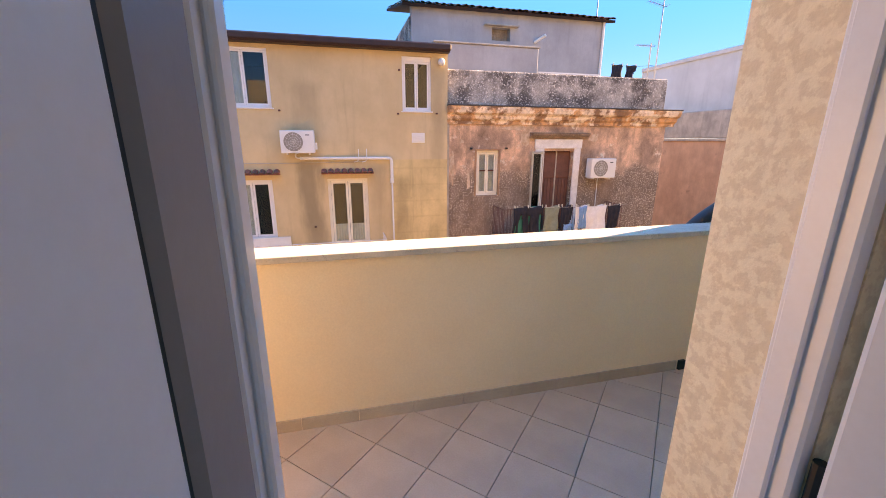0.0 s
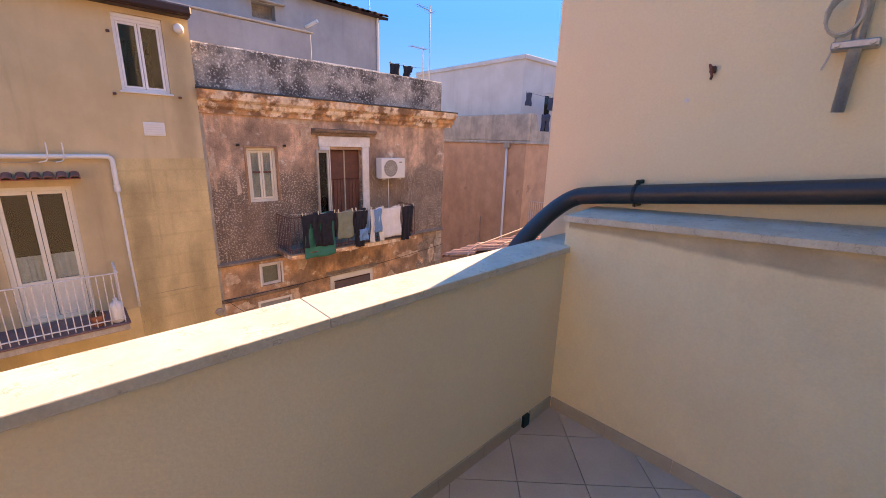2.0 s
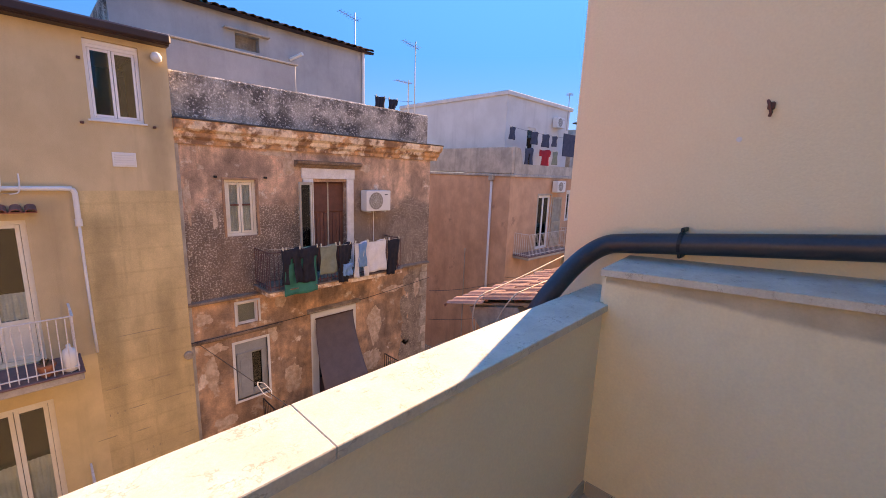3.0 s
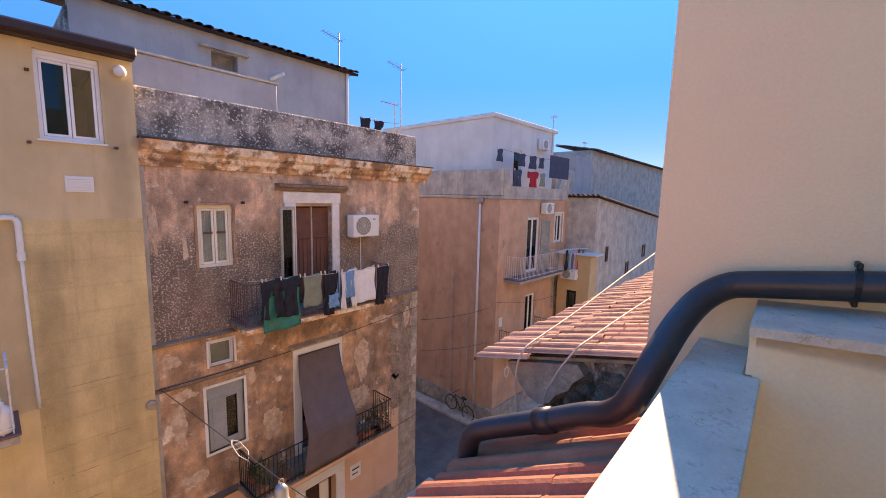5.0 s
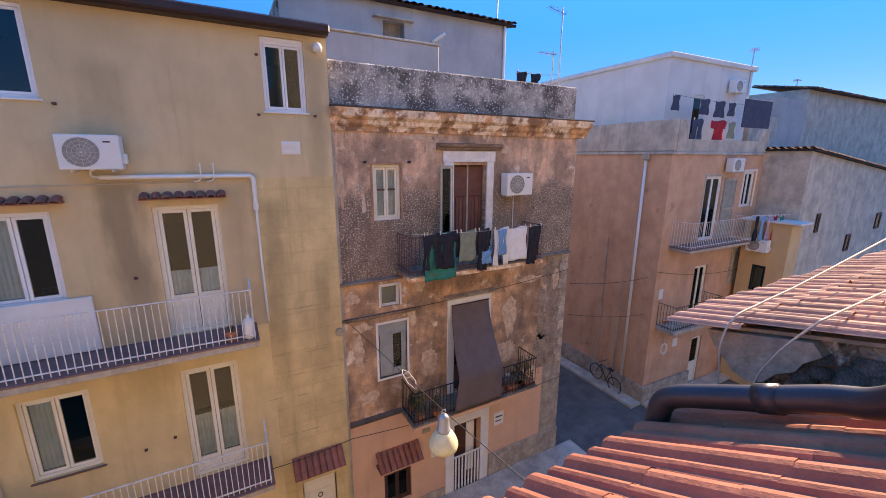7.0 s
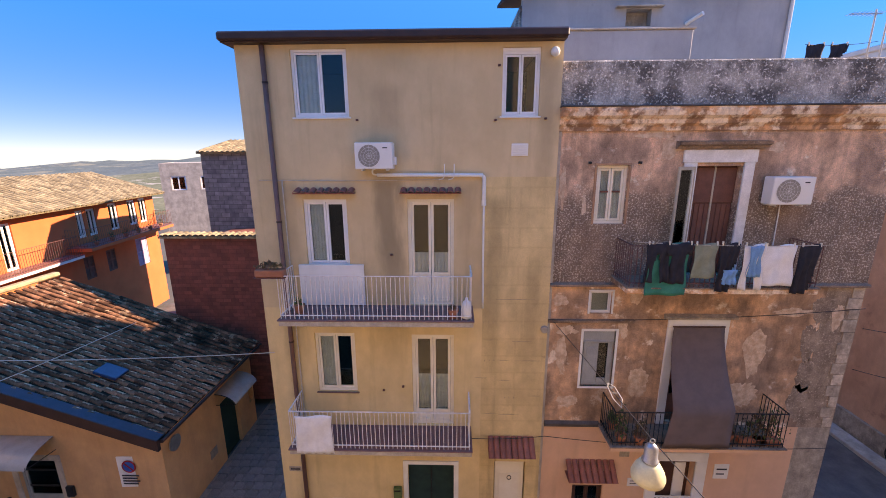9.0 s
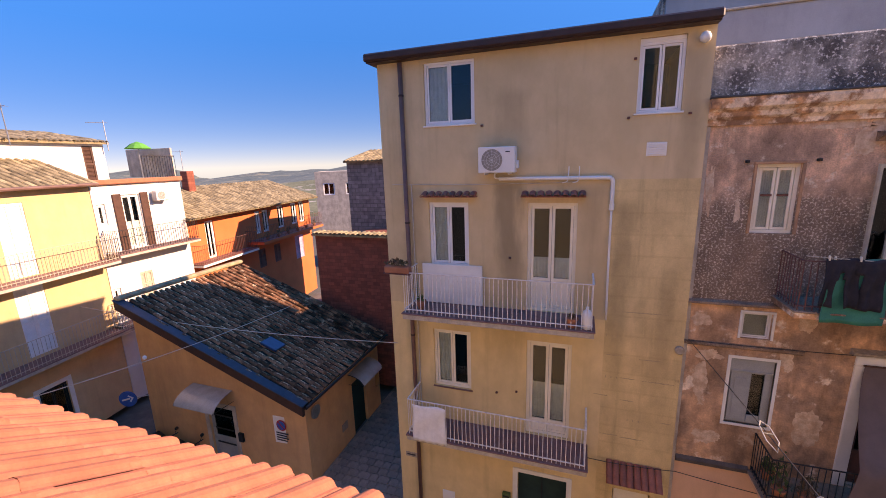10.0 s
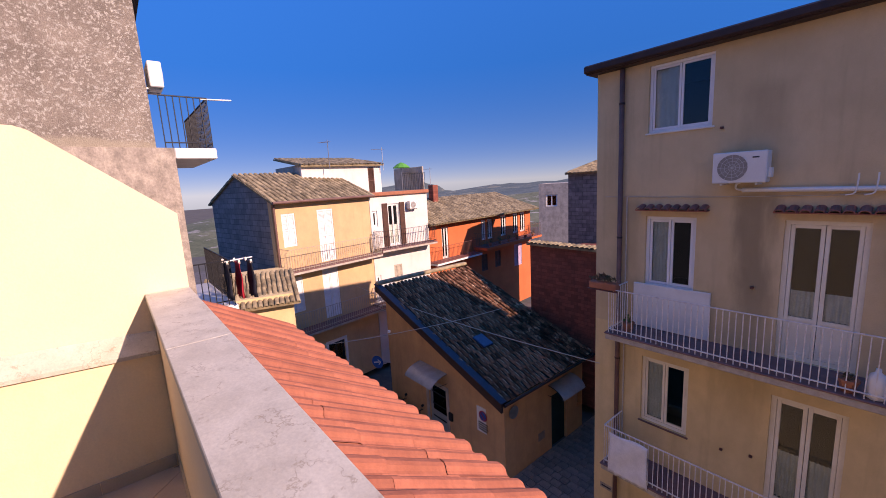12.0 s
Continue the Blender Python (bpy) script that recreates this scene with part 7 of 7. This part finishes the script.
# signs on the low house
RS = thing("road_sign", pose(-13.75, 12.55, -6.35), "round blue one-way arrow sign on a bracket", "road sign")
part("disc", rod((0, 0, 0), (0.0, -0.02, 0), 0.30, 28), M_BLUE, RS, m=pose(0, 0, 0, 0, 0, 25))
bm = bmesh.new()
box(bm, (-0.2, -0.028, -0.03), (0.08, -0.022, 0.03))
for s in (-1, 1):
    box(bm, (-0.03, -0.028, -0.025), (0.16, -0.022, 0.025), 0, Matrix.Translation((0.17, 0, 0)) @ pose(0, 0, 0, 0, s * 45, 0) @ Matrix.Translation((-0.14, 0, 0)))
part("arrow", bm, M_WHITE, RS, "white arrow", m=pose(0, 0, 0, 0, 0, 25) @ pose(0, 0, 0, 0, -12, 0))
part("arm", rod((0.05, 0.01, 0), (0.5, 0.4, 0), 0.02, 6), M_STEEL, RS)
NP = thing("parking_sign", pose(-7.66, 12.95, -7.02), "white no-parking notice with a round blue symbol", "sign")
part("plate", boxed((0, -0.03, 0), (0.62, -0.005, 0.95), 0.006), M_WHITE, NP, m=pose(0, 0, 0, 0, 0, 4))
part("symbol", rod((0.31, -0.036, 0.66), (0.31, -0.03, 0.66), 0.19, 24), M_RED, NP, "red rim")
part("symbol", rod((0.31, -0.040, 0.66), (0.31, -0.034, 0.66), 0.15, 24), M_BLUE, NP, "blue disc")
part("symbol_bar", boxed((-0.15, -0.045, -0.02), (0.15, -0.039, 0.02), 0, Matrix.Translation((0.31, 0, 0.66)) @ pose(0, 0, 0, 0, 45, 0)), M_RED, NP)
for k in range(4):
    part("text", boxed((0.08, -0.036, 0.36 - k * 0.085), (0.54 - 0.05 * (k % 2), -0.029, 0.40 - k * 0.085)), M_BARK, NP)
RD = thing("traffic_mirror", pose(-6.55, 13.35, -5.95), "round grey back of a road sign on the corner", "road sign")
part("disc", rod((0.2, 0, 0), (0.23, 0, 0), 0.22, 20), M_STEEL, RD)
part("arm", rod((0.16, 0, 0), (0.21, 0, 0), 0.03, 8), M_STEEL, RD)
# scooters and bicycle
def scooter(m, label, material):
    e = thing("scooter", m, label, "scooter", "parked scooters")
    for y in (-0.6, 0.6):
        w = part("wheel", rod((-0.05, y, 0.23), (0.05, y, 0.23), 0.23, 18), M_BRONZE, e, "black tyre")
        part("rim", rod((-0.055, y, 0.23), (0.055, y, 0.23), 0.13, 14), M_STEEL, w)
    bm = bmesh.new()
    bmesh.ops.create_uvsphere(bm, u_segments=14, v_segments=8, radius=1, matrix=Matrix.Translation((0, 0.42, 0.55)) @ Matrix.Diagonal((0.17, 0.42, 0.22, 1)))
    part("body", bm, material, e, smooth=True)
    part("seat", boxed((-0.13, 0.05, 0.72), (0.13, 0.75, 0.82), 0.04), M_BRONZE, e)
    part("floorboard", boxed((-0.13, -0.4, 0.28), (0.13, 0.2, 0.34), 0.02), material, e)
    part("front_shield", boxed((-0.2, -0.5, 0.32), (0.2, -0.42, 0.95), 0.03, pose(0, 0, 0, -8, 0, 0)), material, e)
    part("steering_column", rod((0, -0.6, 0.25), (0, -0.42, 1.05), 0.03, 8), M_BRONZE, e)
    part("handlebar", rod((-0.3, -0.4, 1.04), (0.3, -0.4, 1.04), 0.018, 8), M_BRONZE, e)
    for s in (-1, 1):
        part("mirror", rod((s * 0.27, -0.42, 1.24), (s * 0.27, -0.45, 1.24), 0.06, 12), M_BRONZE, e)
        part("mirror_stalk", rod((s * 0.2, -0.4, 1.05), (s * 0.27, -0.43, 1.22), 0.008, 6), M_BRONZE, e)
    return e
scooter(pose(-12.2, 12.5, -8.43, 0, 0, 75), "dark scooter parked against the orange house", M_BRONZE)
scooter(pose(-11.0, 12.45, -8.43, 0, 0, 80), "dark red scooter parked against the orange house", M_SHUTTER)
BK = thing("bicycle", pose(14.8, 14.6, GZ + 0.12, 0, -10, 88), "dark bicycle leaning on the orange house", "bicycle")
for x in (-0.5, 0.5):
    ring = [(x + 0.33 * math.cos(a), 0, 0.34 + 0.33 * math.sin(a)) for a in (6.2832 * k / 24 for k in range(25))]
    w = part("wheel", tube(bmesh.new(), ring, 0.02, 6, False), M_BRONZE, BK)
    for k in range(6):
        a = math.pi * k / 6
        part("spoke", rod((x - 0.32 * math.cos(a), 0, 0.34 - 0.32 * math.sin(a)), (x + 0.32 * math.cos(a), 0, 0.34 + 0.32 * math.sin(a)), 0.003, 4), M_STEEL, w)
for a, b in (((-0.5, 0, 0.34), (-0.15, 0, 0.8)), ((-0.15, 0, 0.8), (0.35, 0, 0.82)), ((0.35, 0, 0.82), (0.5, 0, 0.34)), ((-0.05, 0, 0.3), (0.35, 0, 0.78)), ((-0.05, 0, 0.3), (-0.17, 0, 0.88)), ((-0.5, 0, 0.34), (-0.05, 0, 0.3))):
    part("frame_tube", rod(a, b, 0.016, 6), M_BRONZE, BK)
part("saddle", boxed((-0.3, -0.07, 0.88), (-0.04, 0.07, 0.93), 0.02), M_BRONZE, BK)
part("handlebar", rod((0.33, -0.27, 0.98), (0.33, 0.27, 0.98), 0.014, 6), M_BRONZE, BK)
# things on the tall wall
HK = thing("rusty_hook", pose(3.52, 3.793, 1.984), "rusty broken iron hook in the peach wall", "hook")
part("stub", boxed((-0.02, -0.013, -0.016), (0.0, 0.013, 0.016), 0.004), M_RUSTRAIL, HK)
part("bent_end", tube(bmesh.new(), [(-0.012, 0.006, 0.01), (-0.025, 0.012, 0.02), (-0.03, 0.004, 0.0), (-0.026, -0.004, -0.03), (-0.02, 0.0, -0.045)], 0.006, 6), M_RUSTRAIL, HK)
tagged(put(rod((-0.006, 0, 0), (0, 0, 0), 0.011, 10), "wall_plug", M_CURTAIN, m=pose(3.52, 3.887, 1.849)), "small filled plug hole in the wall", "plug")
AM = thing("aerial_bracket", pose(3.47, 3.31, 1.77), "grey steel pole clamped to the wall with coiled cable", "bracket")
part("pole", rod((0, 0, 0), (0, -0.01, 1.0), 0.021, 12), M_STEEL, AM, smooth=True)
part("clamp", boxed((-0.03, -0.07, 0.235), (0.045, 0.07, 0.265), 0.005), M_STEEL, AM)
for s in (-1, 1):
    part("bolt", rod((-0.045, s * 0.05, 0.25), (-0.02, s * 0.05, 0.25), 0.009, 6), M_STEEL, AM)
part("cable_coil", tube(bmesh.new(), [(0.02 - 0.002 * k, 0.05 + 0.055 * math.cos(k * 0.5), 0.36 + 0.075 * math.sin(k * 0.5)) for k in range(44)], 0.005, 6), M_CABLE, AM)
part("cable_tail", tube(bmesh.new(), curve_pts([(0.02, 0.06, 0.30), (0.01, 0.07, 0.22), (0.02, 0.085, 0.17)], 5), 0.004, 6), M_CABLE, AM)
# low balcony washing on the grey house
for k, mt in enumerate((M_NAVY, M_REDCLOTH, M_NAVY)):
    cloth("towel", pose(-7.45, 5.1, GZ) @ pose(-0.02 - 0.1 * k, 1.1 - k * 0.2, 8.33), 0.5, 0.75, mt, "dark washing on the lower balcony line", n=8)
US = thing("parasol", pose(-16.62, 14.4, GZ, 0, 0, 91) @ pose(3.0, 1.2, 9.25), "bright green folded sunshade on the roof terrace", "parasol")
part("canopy", lathe([(0.01, 1.75), (0.25, 1.65), (0.5, 1.45), (0.48, 1.42), (0.02, 1.6)], 10), M_LEAFB, US)
part("pole", rod((0, 0, 0), (0, 0, 1.7), 0.02, 6), M_STEEL, US)
# ---- red clay roof below the parapet and beside it ----
def red_tile(length=0.42, w=0.235):
    """A pressed clay tile: ribbed pan and a raised roll, downhill along +y."""
    prof = [(0.0, 0.004), (0.008, 0.010), (0.016, 0.004), (0.030, 0.008), (0.042, 0.026), (0.058, 0.036), (0.074, 0.034), (0.088, 0.020), (0.098, 0.008), (0.118, 0.006), (0.130, 0.018), (0.145, 0.040), (0.165, 0.052), (0.188, 0.052), (0.205, 0.040), (0.219, 0.018), (0.230, 0.008), (0.243, 0.008)]
    bm = bmesh.new()
    k = w / 0.235
    rows = []
    for y, dz in ((0.0, 0.0), (length * 0.95, 0.014), (length, 0.008)):
        rows.append([bm.verts.new((x * k, y, z * 0.66 * (0.35 + 0.65 * k) + dz)) for x, z in prof])
    low = [bm.verts.new((x * k, length, z * 0.66 * (0.35 + 0.65 * k) - 0.012)) for x, z in prof]
    for a, b in zip(rows + [], rows[1:] + [low]):
        for i in range(len(prof) - 1):
            bm.faces.new((a[i], a[i + 1], b[i + 1], b[i]))
    return bm

def red_roof(parent, x0, x1, y0, z0, y1, z1, pitch, rows_n, roof_mat, jit=0.006, step_out=0.0):
    d = Vector((0, y1 - y0, z1 - z0))
    L = d.length
    d.normalize()
    up = Vector((1, 0, 0)).cross(d)
    rot = Matrix((Vector((1, 0, 0)), d, up)).transposed().to_4x4()
    course = L / rows_n
    tile = None
    n = int((x1 - x0) / pitch)
    for j in reversed(range(rows_n)):
        for i in range(n):
            p = Vector((x0 + i * pitch - (step_out if j == rows_n - 1 else 0), y0, z0)) + d * (j * course - 0.02) + up * (0.012 * 1)
            m = Matrix.Translation(p + Vector((random.uniform(-jit, jit) * 0.5, random.uniform(-jit, jit), random.uniform(0, jit)))) @ rot @ pose(0, 0, 0, -1.9, random.uniform(-0.8, 0.8), random.uniform(-0.8, 0.8))
            if tile is None:
                tile = part("roof_tile", red_tile(course + 0.06, pitch), roof_mat, parent, m=m, smooth=False)
            else:
                share("roof_tile", tile, parent, m)

bm = bmesh.new()
vs = [bm.verts.new(p) for p in ((-2.32, 4.442, 0.78), (3.5, 4.442, 0.78), (3.5, 5.32, 0.275), (-2.32, 5.32, 0.275), (-2.32, 4.442, 0.12), (3.5, 4.442, 0.12), (3.5, 5.30, 0.12), (-2.32, 5.30, 0.12))]
for f in ((0, 1, 2, 3), (7, 6, 5, 4), (0, 4, 5, 1), (1, 5, 6, 2), (2, 6, 7, 3), (3, 7, 4, 0)):
    bm.faces.new([vs[i] for i in f])
ROOF = tagged(put(bm, "roof", M_CLAYDARK), "red clay tile eave roof in front of the parapet", "roof", kind="structure")
red_roof(ROOF, -2.34, 3.5, 4.45, 0.785, 5.34, 0.275, 0.225, 3, M_REDTILE, 0.004)
tagged(put(boxed((3.0, 4.472, 0.77), (3.5, 4.55, 0.87), 0.02), "mortar_patch", M_CAP), "pale mortar at the head of the roof tiles", "mortar", kind="structure")
NRR = part("roof", boxed((0.02, 0.0, 0.012), (12, 0.88, 0.03), 0.0, Matrix.Translation((-0.02, 0.0, 8.93)) @ pose(0, 0, 0, -14, 0, 0)), M_STONE, NR, "red clay tile roof")
red_roof(NRR, -0.05, 9.0, 0.0, 8.965, 0.93, 8.735, 0.18, 3, M_OLDRED, 0.016, 0.07)
# ---- terrace floor tiles ----
def clip(poly, inside, cross):
    out = []
    for k in range(len(poly)):
        a, b = poly[k], poly[(k + 1) % len(poly)]
        ia, ib = inside(a), inside(b)
        if ia:
            out.append(a)
        if ia != ib:
            out.append(cross(a, b))
    return out
def clip_rect(poly, x0, x1, y0, y1):
    for ax_, lim, s in ((0, x0, 1), (0, x1, -1), (1, y0, 1), (1, y1, -1)):
        if not poly:
            return poly
        poly = clip(poly, lambda p: (p[ax_] - lim) * s >= 0, lambda a, b: tuple(a[i] + (b[i] - a[i]) * (lim - a[ax_]) / (b[ax_] - a[ax_]) for i in range(2)))
    return poly
HD = 0.2365
full = None
for i in range(-14, 14):
    for j in range(-14, 14):
        if (i + j) % 2:
            continue
        cx, cy = 0.875 + i * HD, 3.81 + HD + j * HD
        g = HD - 0.0035
        poly = clip_rect([(cx + g, cy), (cx, cy + g), (cx - g, cy), (cx, cy - g)], -1.083, 3.167, 2.66, 4.267)
        if len(poly) < 3:
            continue
        area = sum(p[0] * q[1] - q[0] * p[1] for p, q in zip(poly, poly[1:] + poly[:1])) / 2
        if abs(area) < 0.002:
            continue
        whole = abs(area - 2 * g * g) < 1e-4
        if whole and full is not None:
            share("floor_tile", full, FL, pose(cx, cy, 0))
            continue
        bm = bmesh.new()
        top = [bm.verts.new((x - cx, y - cy, 0)) for x, y in poly]
        bot = [bm.verts.new((x - cx, y - cy, -0.012)) for x, y in poly]
        bm.faces.new(top)
        for k in range(len(top)):
            q = (k + 1) % len(top)
            bm.faces.new((top[k], bot[k], bot[q], top[q]))
        o = part("floor_tile", bm, M_FLOOR, FL, m=pose(cx, cy, 0))
        if whole:
            full = o
# skirting tiles
def skirting(parent, a, b, inward, h=0.075):
    a, b = Vector(a), Vector(b)
    L = (b - a).length
    n = max(1, round(L / 0.333))
    d = (b - a).normalized()
    s = Vector(inward)
    for k in range(n):
        p, q = a + d * (L * k / n + 0.0015), a + d * (L * (k + 1) / n - 0.0015)
        lo = [min(p[i], q[i], p[i] + s[i] * 0.01, q[i] + s[i] * 0.01) for i in range(2)]
        hi = [max(p[i], q[i], p[i] + s[i] * 0.01, q[i] + s[i] * 0.01) for i in range(2)]
        part("skirting_tile", boxed((lo[0], lo[1], 0.0), (hi[0], hi[1], h), 0.0), M_SKIRT, parent)
skirting(PAR, (-1.08, 4.2695), (2.85, 4.2695), (0, -1))
skirting(PAR, (2.94, 4.2695), (3.165, 4.2695), (0, -1))
skirting(LOW, (3.1695, 2.85), (3.1695, 4.255), (-1, 0))
skirting(LEFT, (-1.0845, 2.85), (-1.0845, 4.255), (1, 0))
skirting(BACK, (1.32, 2.841), (3.15, 2.841), (0, 1))
skirting(BACK, (-1.06, 2.841), (0.40, 2.841), (0, 1))
# ---- alley paving ----
st0 = None
cnt = 0
ALLEY = tagged(put(boxed((-6.4, 12.7, -8.5), (-3.13, 22, -8.36)), "pavement", M_GROUT), "stone paved alley between the houses", "pavement", kind="structure")
rest = bmesh.new()
for j in range(26):
    y = 12.75 + j * 0.3
    x = -6.38 + random.uniform(0, 0.2)
    while x < -3.4:
        w = random.uniform(0.26, 0.44)
        if cnt < 260:
            m = pose(x + w / 2, y + 0.14, -8.335 + random.uniform(-0.006, 0.006), random.uniform(-1, 1), random.uniform(-1, 1), random.uniform(-1.5, 1.5)) @ Matrix.Diagonal((w - 0.02, 0.275, 1, 1))
            if st0 is None:
                st0 = part("paving_stone", boxed((-0.5, -0.5, -0.05), (0.5, 0.5, 0.0)), M_PAVE, ALLEY, m=m)
            else:
                share("paving_stone", st0, ALLEY, m)
            cnt += 1
        x += w
